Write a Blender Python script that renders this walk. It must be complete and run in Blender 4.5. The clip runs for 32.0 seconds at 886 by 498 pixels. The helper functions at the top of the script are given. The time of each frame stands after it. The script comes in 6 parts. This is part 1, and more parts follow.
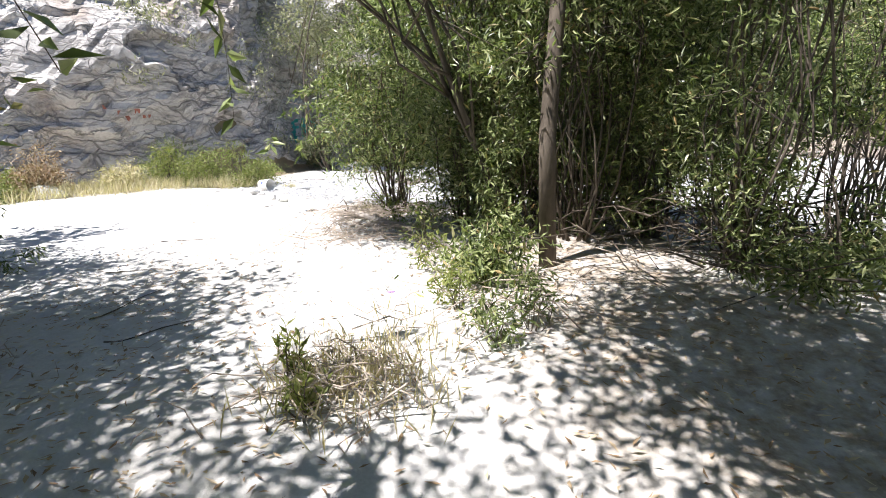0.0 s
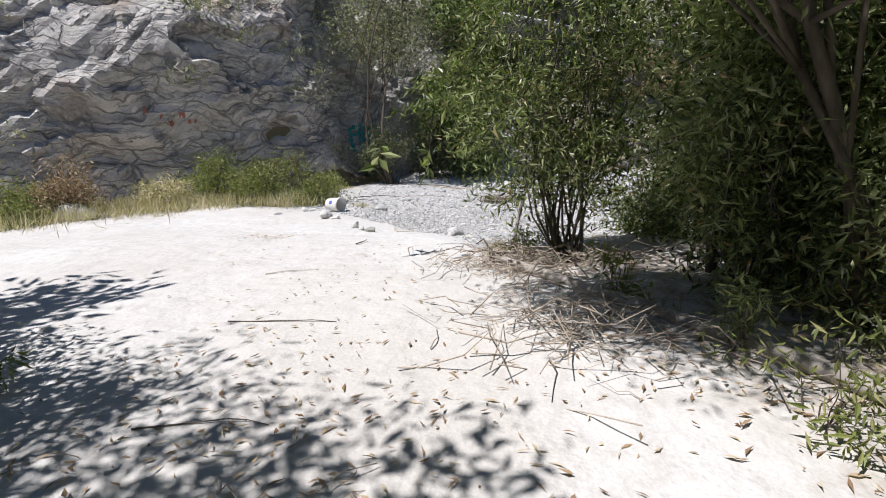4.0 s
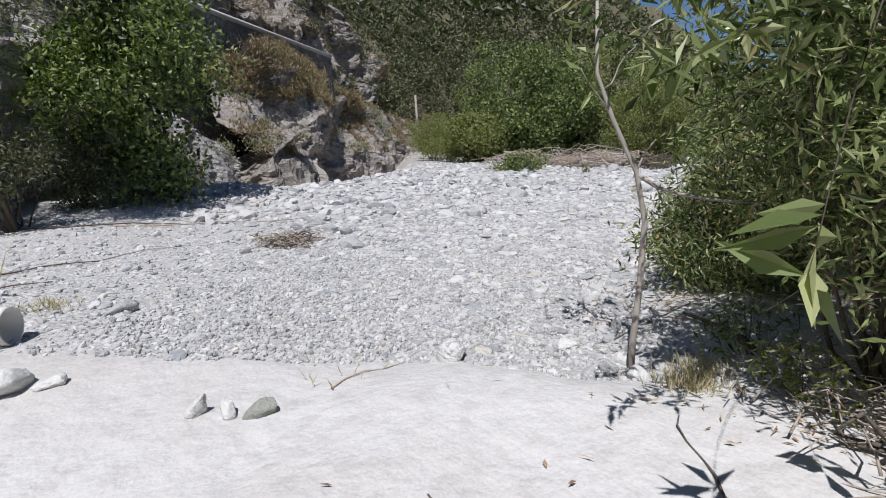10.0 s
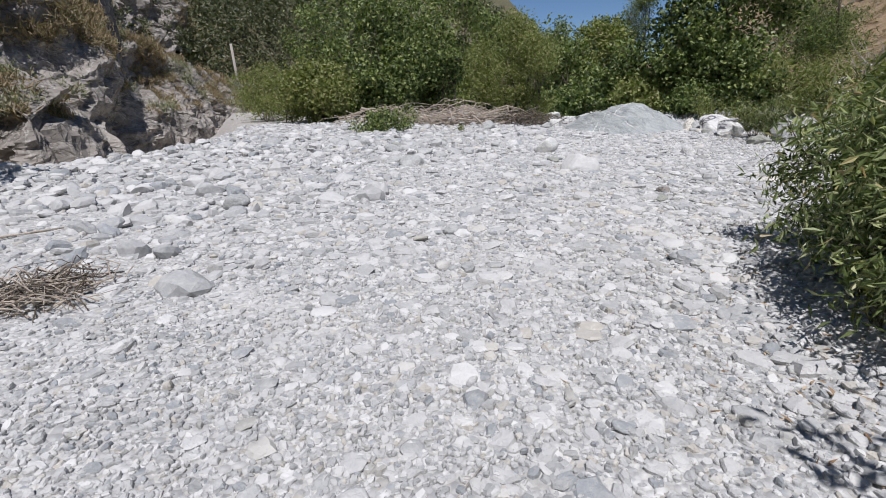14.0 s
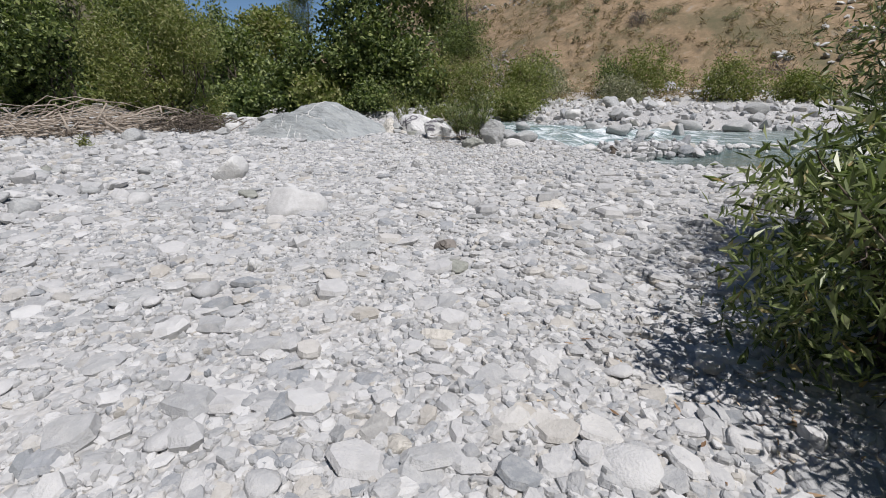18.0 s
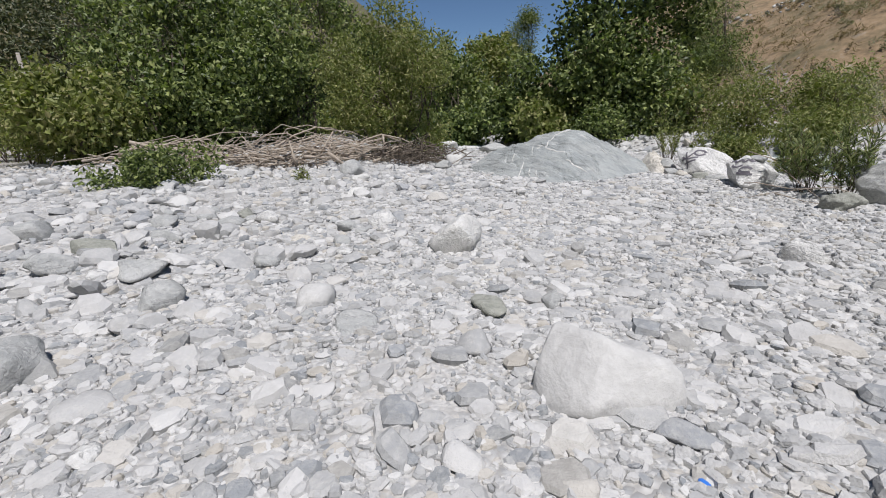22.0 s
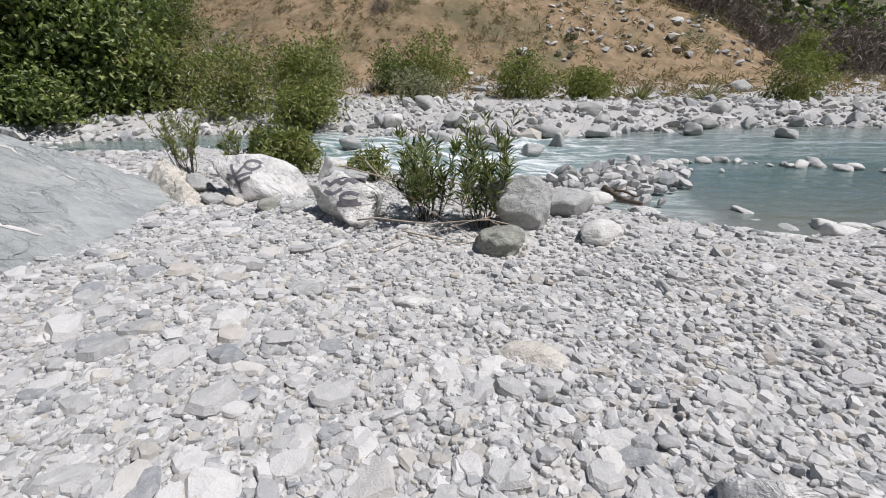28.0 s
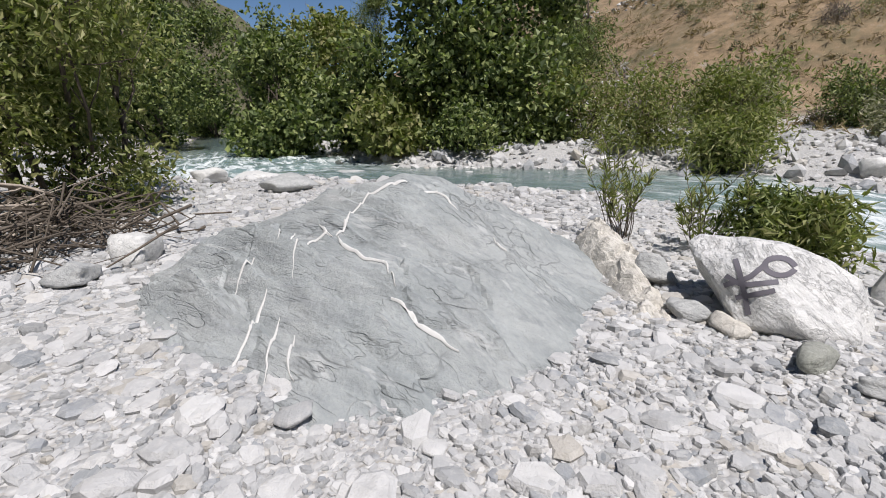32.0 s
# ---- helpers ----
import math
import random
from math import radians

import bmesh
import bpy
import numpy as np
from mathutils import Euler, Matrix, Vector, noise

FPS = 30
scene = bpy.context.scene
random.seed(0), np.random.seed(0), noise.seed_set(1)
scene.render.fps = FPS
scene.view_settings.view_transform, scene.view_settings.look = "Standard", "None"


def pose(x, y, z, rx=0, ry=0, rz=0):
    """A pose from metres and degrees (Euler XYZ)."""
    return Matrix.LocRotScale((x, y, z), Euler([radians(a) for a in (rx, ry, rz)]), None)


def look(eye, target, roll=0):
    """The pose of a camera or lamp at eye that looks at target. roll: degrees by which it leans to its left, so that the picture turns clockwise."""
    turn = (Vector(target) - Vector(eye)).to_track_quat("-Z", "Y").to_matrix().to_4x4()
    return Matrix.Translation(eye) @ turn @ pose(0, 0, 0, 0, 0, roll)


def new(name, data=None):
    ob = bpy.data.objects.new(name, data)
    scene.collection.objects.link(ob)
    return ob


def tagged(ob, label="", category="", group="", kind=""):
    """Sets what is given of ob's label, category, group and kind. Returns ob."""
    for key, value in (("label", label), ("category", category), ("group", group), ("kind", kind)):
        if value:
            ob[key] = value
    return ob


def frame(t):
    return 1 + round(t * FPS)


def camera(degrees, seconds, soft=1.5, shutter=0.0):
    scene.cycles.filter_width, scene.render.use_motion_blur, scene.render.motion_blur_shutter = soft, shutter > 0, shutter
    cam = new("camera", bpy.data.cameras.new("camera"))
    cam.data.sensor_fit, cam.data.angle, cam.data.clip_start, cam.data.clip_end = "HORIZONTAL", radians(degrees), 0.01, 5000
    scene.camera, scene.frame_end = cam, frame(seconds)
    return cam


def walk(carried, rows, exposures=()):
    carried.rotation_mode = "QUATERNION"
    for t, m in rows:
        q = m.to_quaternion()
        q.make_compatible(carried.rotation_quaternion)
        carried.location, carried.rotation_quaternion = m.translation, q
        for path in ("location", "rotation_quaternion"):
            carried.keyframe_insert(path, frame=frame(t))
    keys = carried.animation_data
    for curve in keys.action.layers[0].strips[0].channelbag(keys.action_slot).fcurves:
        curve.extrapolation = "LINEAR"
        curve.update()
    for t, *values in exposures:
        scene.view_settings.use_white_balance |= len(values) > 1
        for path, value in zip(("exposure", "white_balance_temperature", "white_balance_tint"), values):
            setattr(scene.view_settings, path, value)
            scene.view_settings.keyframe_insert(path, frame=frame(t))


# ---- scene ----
cam = camera(85.5, 32.0, 1.0)
PATH = [
    (0, (0.058, 0.066, 1.554), (0.052, 2.017, 1.117), -1.6),
    (0.5, (-0.193, 0.382, 1.553), (-0.332, 2.325, 1.099), -1.4),
    (1, (-0.38, 0.659, 1.529), (-0.71, 2.587, 1.114), -0.9),
    (1.5, (-0.593, 0.997, 1.543), (-1.011, 2.895, 1.071), -0.6),
    (2, (-0.844, 1.319, 1.518), (-1.19, 3.23, 1.039), -0.9),
    (2.5, (-1.027, 1.61, 1.515), (-1.461, 3.498, 1.021), -1.1),
    (3, (-1.19, 1.991, 1.549), (-1.651, 3.864, 1.021), -0.9),
    (3.5, (-1.396, 2.264, 1.563), (-1.687, 4.187, 1.098), -1.0),
    (5.5, (-2.09, 3.561, 1.859), (-1.907, 5.533, 1.584), -1.8),
    (6, (-2.307, 3.953, 1.848), (-1.969, 5.912, 1.625), -1.5),
    (6.5, (-2.615, 4.333, 1.844), (-2.23, 6.283, 1.622), -1.6),
    (7, (-2.889, 4.835, 1.807), (-2.522, 6.791, 1.609), -1.5),
    (7.5, (-3.153, 5.189, 1.803), (-2.557, 7.084, 1.562), -1.6),
    (8, (-3.394, 5.534, 1.829), (-2.575, 7.328, 1.492), -1.7),
    (8.5, (-3.551, 5.908, 1.845), (-2.633, 7.649, 1.489), -1.7),
    (9, (-3.7, 6.341, 1.794), (-2.597, 7.955, 1.371), -2.0),
    (9.5, (-3.82, 6.705, 1.821), (-2.618, 8.245, 1.397), -2.1),
    (10, (-3.829, 7.137, 1.856), (-2.569, 8.627, 1.417), -2.1),
    (10.5, (-3.868, 7.538, 1.83), (-2.454, 8.859, 1.324), -2.3),
    (11, (-3.775, 7.91, 1.821), (-2.254, 9.111, 1.325), -2.3),
    (11.5, (-3.561, 8.285, 1.853), (-1.963, 9.373, 1.341), -2.4),
    (12, (-3.373, 8.648, 1.843), (-1.709, 9.618, 1.308), -2.5),
    (12.5, (-3.153, 8.91, 1.832), (-1.509, 9.901, 1.27), -2.5),
    (13, (-2.791, 9.255, 1.788), (-1.137, 10.197, 1.173), -2.5),
    (13.5, (-2.526, 9.631, 1.685), (-0.879, 10.575, 1.059), -2.3),
    (15.5, (-0.987, 11.172, 1.692), (0.636, 12.204, 1.144), -2.8),
    (15.6, (-0.921, 11.192, 1.697), (0.738, 12.163, 1.147), -2.7),
    (16, (-0.666, 11.299, 1.748), (1.137, 11.964, 1.193), -2.4),
    (16.5, (-0.246, 11.279, 1.754), (1.645, 11.571, 1.172), -2.1),
    (17, (0.184, 11.279, 1.711), (2.076, 11.177, 1.071), -1.6),
    (17.5, (0.624, 11.28, 1.701), (2.505, 11.092, 1.046), -1.5),
    (18, (1.097, 11.21, 1.691), (2.972, 11.013, 1.021), -1.5),
    (18.5, (1.527, 11.253, 1.657), (3.402, 10.983, 1.015), -1.4),
    (19, (2.011, 11.317, 1.636), (3.919, 11.247, 1.043), -1.6),
    (19.5, (2.453, 11.434, 1.667), (4.342, 11.643, 1.046), -1.9),
    (20, (2.802, 11.69, 1.655), (4.68, 11.982, 1.033), -2.0),
    (20.5, (3.197, 11.872, 1.652), (5.074, 12.259, 1.081), -2.2),
    (21, (3.688, 12.042, 1.695), (5.532, 12.513, 1.081), -2.4),
    (21.5, (4.068, 12.266, 1.659), (5.908, 12.742, 1.037), -2.4),
    (22, (4.504, 12.449, 1.633), (6.338, 13.03, 1.087), -2.5),
    (22.5, (4.984, 12.626, 1.692), (6.796, 13.288, 1.168), -2.7),
    (23, (5.36, 12.953, 1.695), (7.185, 13.568, 1.155), -2.6),
    (23.5, (5.782, 13.07, 1.726), (7.651, 13.496, 1.155), -2.3),
    (24, (6.274, 13.108, 1.821), (8.179, 13.298, 1.243), -2.0),
    (24.5, (6.56, 13.275, 1.83), (8.466, 13.189, 1.233), -1.6),
    (25, (6.819, 13.221, 1.837), (8.67, 12.829, 1.19), -1.3),
    (25.5, (7.077, 12.927, 1.844), (8.865, 12.375, 1.137), -1.2),
    (27.5, (8.646, 12.424, 1.766), (10.222, 11.423, 1.05), -0.6),
    (28, (8.982, 12.389, 1.793), (10.417, 11.195, 1.075), -0.3),
    (28.5, (9.351, 12.207, 1.73), (10.634, 10.844, 1.027), -0.1),
    (29, (9.723, 12.069, 1.736), (10.984, 10.68, 1.043), 0.2),
    (29.5, (10.192, 12.091, 1.755), (11.551, 10.802, 1.053), 0.1),
    (30, (10.57, 11.964, 1.759), (12.142, 10.891, 1.145), -0.2),
    (30.5, (10.929, 11.991, 1.81), (12.68, 11.238, 1.201), -0.7),
    (31, (11.206, 12.275, 1.803), (13.062, 11.89, 1.165), -1.4),
    (31.5, (11.521, 12.408, 1.783), (13.436, 12.326, 1.211), -1.8),
    (32, (11.85, 12.545, 1.765), (13.761, 12.603, 1.177), -1.9),
]
walk(cam, [(t, look(eye, target, roll)) for t, eye, target, roll in PATH],
     exposures=[(0, 1.45, 6500, 10), (1.2, 1.1, 6500, 10), (2.2, 0.7, 6500, 10), (3.5, 0.43, 6450, 10), (6, 0.33, 6400, 10), (8, 0.22, 6330, 10), (10, 0.09, 6280, 10), (13, 0.1, 6280, 10), (16, -0.04, 6400, 10), (20, -0.01, 6460, 9), (24, 0.0, 6480, 9), (32, 0.11, 6580, 10)])

# ---- world and sun ----
SUN_ELEV = radians(65)
SUN_TO = Vector((0.82 * math.cos(SUN_ELEV), 0.57 * math.cos(SUN_ELEV), -math.sin(SUN_ELEV)))
world = bpy.data.worlds.new("world")
scene.world = world
world.use_nodes = True
wn = world.node_tree
sky = wn.nodes.new("ShaderNodeTexSky")
sky.sky_type = "NISHITA"
sky.sun_disc = False
sky.sun_elevation = SUN_ELEV
sky.sun_rotation = math.atan2(-SUN_TO.x, -SUN_TO.y)
sky.air_density, sky.dust_density, sky.ozone_density = 1.0, 0.0, 6.0
sky.altitude = 2600
wn.nodes["Background"].inputs[1].default_value = 0.072
wn.links.new(sky.outputs[0], wn.nodes["Background"].inputs[0])
sun = new("sun", bpy.data.lights.new("sun", "SUN"))
sun.data.energy, sun.data.angle, sun.data.color = 4.6, radians(0.55), (1.0, 0.962, 0.963)
sun.matrix_world = look((0, 0, 30), Vector((0, 0, 30)) + SUN_TO)


# ---- materials ----
class Mat:
    """A small wrapper to write node materials in few lines."""

    def __init__(self, name, rough=0.85, spec=0.3):
        self.m = bpy.data.materials.new(name)
        self.m.use_nodes = True
        self.t = self.m.node_tree
        self.b = self.t.nodes["Principled BSDF"]
        self.b.inputs["Roughness"].default_value = rough
        self.b.inputs["Specular IOR Level"].default_value = spec

    def n(self, kind, **v):
        node = self.t.nodes.new("ShaderNode" + kind)
        for k, val in v.items():
            node.inputs[k.replace("_", " ")].default_value = val
        return node

    def link(self, a, b):
        self.t.links.new(a, b)

    def coord(self, scale=(1, 1, 1), obj=True):
        c = self.n("TexCoord")
        mp = self.n("Mapping")
        mp.inputs["Scale"].default_value = scale
        self.link(c.outputs["Object" if obj else "UV"], mp.inputs[0])
        return mp.outputs[0]

    def world_pos(self, scale=(1, 1, 1)):
        g = self.n("NewGeometry")
        mp = self.n("Mapping")
        mp.inputs["Scale"].default_value = scale
        self.link(g.outputs["Position"], mp.inputs[0])
        return mp.outputs[0]

    def noise(self, vec, scale, detail=4.0, rough=0.55, distort=0.0):
        n = self.n("TexNoise", Scale=scale, Detail=detail, Roughness=rough, Distortion=distort)
        self.link(vec, n.inputs["Vector"])
        return n.outputs["Fac"]

    def voronoi(self, vec, scale, feature="F1", out="Distance"):
        n = self.n("TexVoronoi", Scale=scale)
        n.feature = feature
        self.link(vec, n.inputs["Vector"])
        return n.outputs[out]

    def ramp(self, fac, stops):
        r = self.n("ValToRGB")
        e = r.color_ramp.elements
        while len(e) < len(stops):
            e.new(0.5)
        for el, (p, c) in zip(e, stops):
            el.position = p
            el.color = (*c, 1) if len(c) == 3 else c
        self.link(fac, r.inputs[0])
        return r.outputs[0]

    def grey(self, fac, lo, hi):
        return self.ramp(fac, [(lo, (0, 0, 0)), (hi, (1, 1, 1))])

    def mix(self, fac, a, b, mode="MIX"):
        m = self.n("Mix")
        m.data_type = "RGBA"
        m.blend_type = mode
        for val, sock in ((fac, m.inputs[0]), (a, m.inputs[6]), (b, m.inputs[7])):
            if isinstance(val, (int, float)):
                sock.default_value = val
            elif isinstance(val, tuple):
                sock.default_value = (*val, 1)
            else:
                self.link(val, sock)
        return m.outputs[2]

    def math(self, op, a, b=0.0):
        m = self.n("Math")
        m.operation = op
        for val, sock in ((a, m.inputs[0]), (b, m.inputs[1])):
            if isinstance(val, (int, float)):
                sock.default_value = val
            else:
                self.link(val, sock)
        return m.outputs[0]

    def attr(self, name):
        a = self.n("Attribute")
        a.attribute_name = name
        return a.outputs["Fac"]

    def island(self):
        return self.n("NewGeometry").outputs["Random Per Island"]

    def obrand(self):
        return self.n("ObjectInfo").outputs["Random"]

    def color(self, c):
        if isinstance(c, tuple):
            self.b.inputs["Base Color"].default_value = (*c, 1)
        else:
            self.link(c, self.b.inputs["Base Color"])
        return self

    def bump(self, height, strength=0.5, dist=0.02):
        b = self.n("Bump", Strength=strength, Distance=dist)
        self.link(height, b.inputs["Height"])
        self.link(b.outputs[0], self.b.inputs["Normal"])
        return self


STONES = [(0.0, (0.34, 0.345, 0.345)), (0.25, (0.425, 0.425, 0.42)), (0.5, (0.5, 0.495, 0.485)), (0.76, (0.6, 0.595, 0.58)),
          (0.85, (0.45, 0.42, 0.37)), (0.92, (0.26, 0.275, 0.285)), (1.0, (0.33, 0.34, 0.35))]


def m_ground():
    m = Mat("ground_mix", 0.95, 0.15)
    p = m.world_pos()
    big = m.noise(p, 0.55, 5)
    fine = m.noise(p, 60, 3)
    mid = m.noise(p, 6, 5, 0.65)
    sand = m.mix(m.grey(big, 0.38, 0.62), (0.585, 0.575, 0.56), (0.52, 0.5, 0.47))
    sand = m.mix(m.math("MULTIPLY", m.grey(mid, 0.48, 0.72), 0.6), sand, (0.42, 0.4, 0.37))
    sand = m.mix(0.18, sand, m.ramp(fine, [(0.3, (0.3, 0.28, 0.25)), (0.7, (0.7, 0.68, 0.64))]))
    vp = m.n("TexVoronoi", Scale=24.0)
    m.link(p, vp.inputs["Vector"])
    vs = m.n("TexVoronoi", Scale=58.0)
    m.link(p, vs.inputs["Vector"])
    sep = m.n("SeparateColor")
    m.link(vp.outputs["Color"], sep.inputs[0])
    sep2 = m.n("SeparateColor")
    m.link(vs.outputs["Color"], sep2.inputs[0])
    g1 = m.ramp(sep.outputs[0], STONES)
    g2 = m.ramp(sep2.outputs[0], STONES)
    grav = m.mix(m.grey(mid, 0.42, 0.58), g1, g2)
    gap = m.grey(vp.outputs["Distance"], 0.35, 0.75)
    grav = m.mix(m.math("MULTIPLY", gap, 0.45), grav, (0.33, 0.31, 0.28))
    dry = m.ramp(m.noise(p, 1.1, 8, 0.7), [(0.3, (0.13, 0.105, 0.075)), (0.45, (0.25, 0.185, 0.115)), (0.58, (0.33, 0.24, 0.15)), (0.72, (0.36, 0.32, 0.27))])
    dry = m.mix(m.grey(m.noise(p, 0.16, 6, 0.7), 0.5, 0.66), dry, (0.15, 0.135, 0.08))
    green = m.ramp(m.noise(p, 0.35, 8, 0.75), [(0.3, (0.055, 0.068, 0.035)), (0.5, (0.1, 0.1, 0.058)), (0.62, (0.17, 0.145, 0.092)), (0.74, (0.26, 0.21, 0.15))])
    litter = m.ramp(m.noise(p, 14, 6, 0.7), [(0.3, (0.14, 0.1, 0.07)), (0.55, (0.33, 0.27, 0.2)), (0.75, (0.5, 0.44, 0.36))])
    c = m.mix(m.attr("gravel"), sand, grav)
    c = m.mix(m.math("MULTIPLY", m.attr("litter"), m.grey(mid, 0.3, 0.62)), c, litter)
    c = m.mix(m.attr("dry"), c, dry)
    c = m.mix(m.attr("green"), c, green)
    m.color(c)
    dents = m.math("MULTIPLY", m.noise(p, 4.2, 3, 0.55), 2.2)
    h = m.mix(m.attr("gravel"), m.math("ADD", m.mix(0.16, mid, fine), dents), m.math("SUBTRACT", 1.0, vp.outputs["Distance"]))
    m.bump(h, 0.7, 0.03)
    return m.m


def m_stone(name, per_object=False, tone=1.0):
    m = Mat(name, 0.85, 0.2)
    p = m.world_pos()
    r = m.obrand() if per_object else m.island()
    c = m.ramp(r, [(a, tuple(v * tone for v in b)) for a, b in STONES])
    n = m.noise(p, 22, 5, 0.7)
    c = m.mix(m.math("MULTIPLY", m.grey(n, 0.45, 0.75), 0.4), c, (0.68, 0.66, 0.62))
    c = m.mix(m.math("MULTIPLY", m.grey(m.noise(p, 7, 4), 0.52, 0.72), 0.3), c, (0.3, 0.29, 0.27))
    m.color(c)
    m.bump(m.mix(0.5, n, m.noise(p, 90, 3)), 0.7, 0.018)
    return m.m


def m_rock(name, a, b, vein=(0.72, 0.7, 0.66), vein_amount=0.35, stretch=(1, 1, 3), scale=2.0, dark=(0.1, 0.1, 0.1), bump=0.6, crack=0.5):
    m = Mat(name, 0.88, 0.2)
    p = m.coord((1, 1, 1))
    ps = m.coord(stretch)
    n1 = m.noise(ps, scale, 7, 0.62, 0.8)
    n2 = m.noise(p, scale * 9, 5, 0.65)
    c = m.mix(m.grey(n1, 0.3, 0.7), a, b)
    c = m.mix(m.math("MULTIPLY", m.grey(n2, 0.4, 0.75), 0.4), c, tuple(min(1, v * 1.35) for v in b))
    w = m.noise(ps, scale * 0.9, 6, 0.6, 1.6)
    ridge = m.math("ABSOLUTE", m.math("SUBTRACT", w, 0.5))
    vmask = m.math("MULTIPLY", m.ramp(ridge, [(0.0, (1, 1, 1)), (0.018, (0, 0, 0))]), vein_amount)
    c = m.mix(vmask, c, vein)
    w2 = m.noise(ps, scale * 1.7, 5, 0.6, 0.9)
    cr = m.ramp(m.math("ABSOLUTE", m.math("SUBTRACT", w2, 0.52)), [(0.0, (1, 1, 1)), (0.025, (0, 0, 0))])
    c = m.mix(m.math("MULTIPLY", cr, crack), c, dark)
    m.color(c)
    m.bump(m.math("SUBTRACT", m.mix(0.45, n1, n2), m.math("MULTIPLY", cr, 0.25 * crack)), bump, 0.08)
    return m.m


def m_leaf(name, stops, trans=0.35, rough=0.5):
    m = Mat(name, rough, 0.35)
    c = m.ramp(m.island(), stops)
    m.color(c)
    tr = m.n("BsdfTranslucent")
    m.link(m.mix(1.0, c, (1.0, 1.25, 0.45), "MULTIPLY"), tr.inputs[0])
    mx = m.n("MixShader")
    mx.inputs[0].default_value = trans
    m.link(m.b.outputs[0], mx.inputs[1])
    m.link(tr.outputs[0], mx.inputs[2])
    m.link(mx.outputs[0], m.t.nodes["Material Output"].inputs[0])
    return m.m


def m_bark(name, a, b, scale=9):
    m = Mat(name, 0.9, 0.15)
    p = m.world_pos((1, 1, 0.35))
    n = m.noise(p, scale, 6, 0.65)
    m.color(m.mix(m.math("MULTIPLY", m.grey(n, 0.35, 0.68), 1.0), a, m.mix(m.island(), b, tuple(v * 0.7 for v in b))))
    m.bump(n, 0.6, 0.02)
    return m.m


def m_plain(name, c, rough=0.6, vary=0.15, spec=0.3):
    m = Mat(name, rough, spec)
    n = m.noise(m.coord(), 12, 4)
    m.color(m.mix(m.math("MULTIPLY", n, vary * 2), c, tuple(v * 0.6 for v in c)))
    m.bump(n, 0.15, 0.005)
    return m.m


def m_water():
    m = Mat("river_water", 0.06, 0.5)
    uv = m.coord((1, 1, 1), obj=False)
    mp = m.coord((0.55, 1.6, 1), obj=False)
    wv = m.noise(m.coord((0.9, 1.5, 1), obj=False), 2.2, 5, 0.6, 0.6)
    fn = m.noise(mp, 1.5, 7, 0.72, 0.7)
    foam = m.math("MULTIPLY", m.attr("rapid"), m.grey(fn, 0.45, 0.62))
    deep = m.mix(m.attr("deep"), (0.2, 0.2, 0.165), (0.1, 0.155, 0.15))
    c = m.mix(m.math("MULTIPLY", m.attr("rapid"), 0.5), deep, (0.3, 0.42, 0.42))
    c = m.mix(foam, c, (0.85, 0.88, 0.88))
    m.color(c)
    m.link(m.math("ADD", m.math("MULTIPLY", foam, 0.6), 0.05), m.b.inputs["Roughness"])
    m.bump(m.mix(m.attr("rapid"), m.math("MULTIPLY", wv, 0.4), m.mix(0.5, wv, fn)), 0.7, 0.12)
    return m.m


M_GROUND = m_ground()
M_COBBLE = m_stone("cobble_stone")
M_COBBLE_OB = m_stone("cobble_stone_single", True)


def m_bedrock():
    m = Mat("grey_bedrock", 0.85, 0.2)
    c0 = m.n("TexCoord")
    mp = m.n("Mapping")
    mp.inputs["Rotation"].default_value = (0.2, 0.15, radians(-53))
    m.link(c0.outputs["Object"], mp.inputs[0])
    st = m.n("Mapping")
    st.inputs["Scale"].default_value = (0.55, 2.6, 2.6)
    m.link(mp.outputs[0], st.inputs[0])
    p, ps = m.coord(), st.outputs[0]
    n1, n2, n3 = m.noise(ps, 1.6, 6, 0.6, 0.3), m.noise(p, 26, 5, 0.7), m.noise(p, 1.1, 4, 0.6)
    c = m.mix(m.grey(n1, 0.32, 0.68), (0.25, 0.272, 0.272), (0.39, 0.412, 0.405))
    c = m.mix(m.math("MULTIPLY", m.grey(n3, 0.45, 0.7), 0.5), c, (0.46, 0.465, 0.45))
    c = m.mix(m.math("MULTIPLY", m.grey(n2, 0.45, 0.75), 0.35), c, (0.5, 0.51, 0.49))
    lines = []
    for sc, off, w in ((0.8, 0.5, 0.012), (1.7, 0.47, 0.014), (3.2, 0.52, 0.016)):
        q = m.noise(ps, sc, 3, 0.5, 0.25)
        lines.append(m.ramp(m.math("ABSOLUTE", m.math("SUBTRACT", q, off)), [(0.0, (1, 1, 1)), (w, (0, 0, 0))]))
    crk = m.math("MAXIMUM", lines[0], m.math("MAXIMUM", lines[1], m.math("MULTIPLY", lines[2], 0.6)))
    crk = m.math("MULTIPLY", crk, m.grey(m.noise(p, 1.7, 3), 0.42, 0.62))
    c = m.mix(m.math("MULTIPLY", m.grey(m.noise(ps, 4.5, 5, 0.65), 0.5, 0.68), 0.45), c, (0.2, 0.215, 0.22))
    c = m.mix(m.math("MULTIPLY", m.grey(m.noise(ps, 2.6, 4, 0.6, 0.4), 0.6, 0.66), 0.4), c, (0.6, 0.6, 0.585))
    c = m.mix(m.math("MULTIPLY", crk, 0.4), c, (0.12, 0.125, 0.125))
    m.color(c)
    m.bump(m.math("SUBTRACT", m.mix(0.35, n1, n2), m.math("MULTIPLY", crk, 0.2)), 0.9, 0.06)
    return m.m


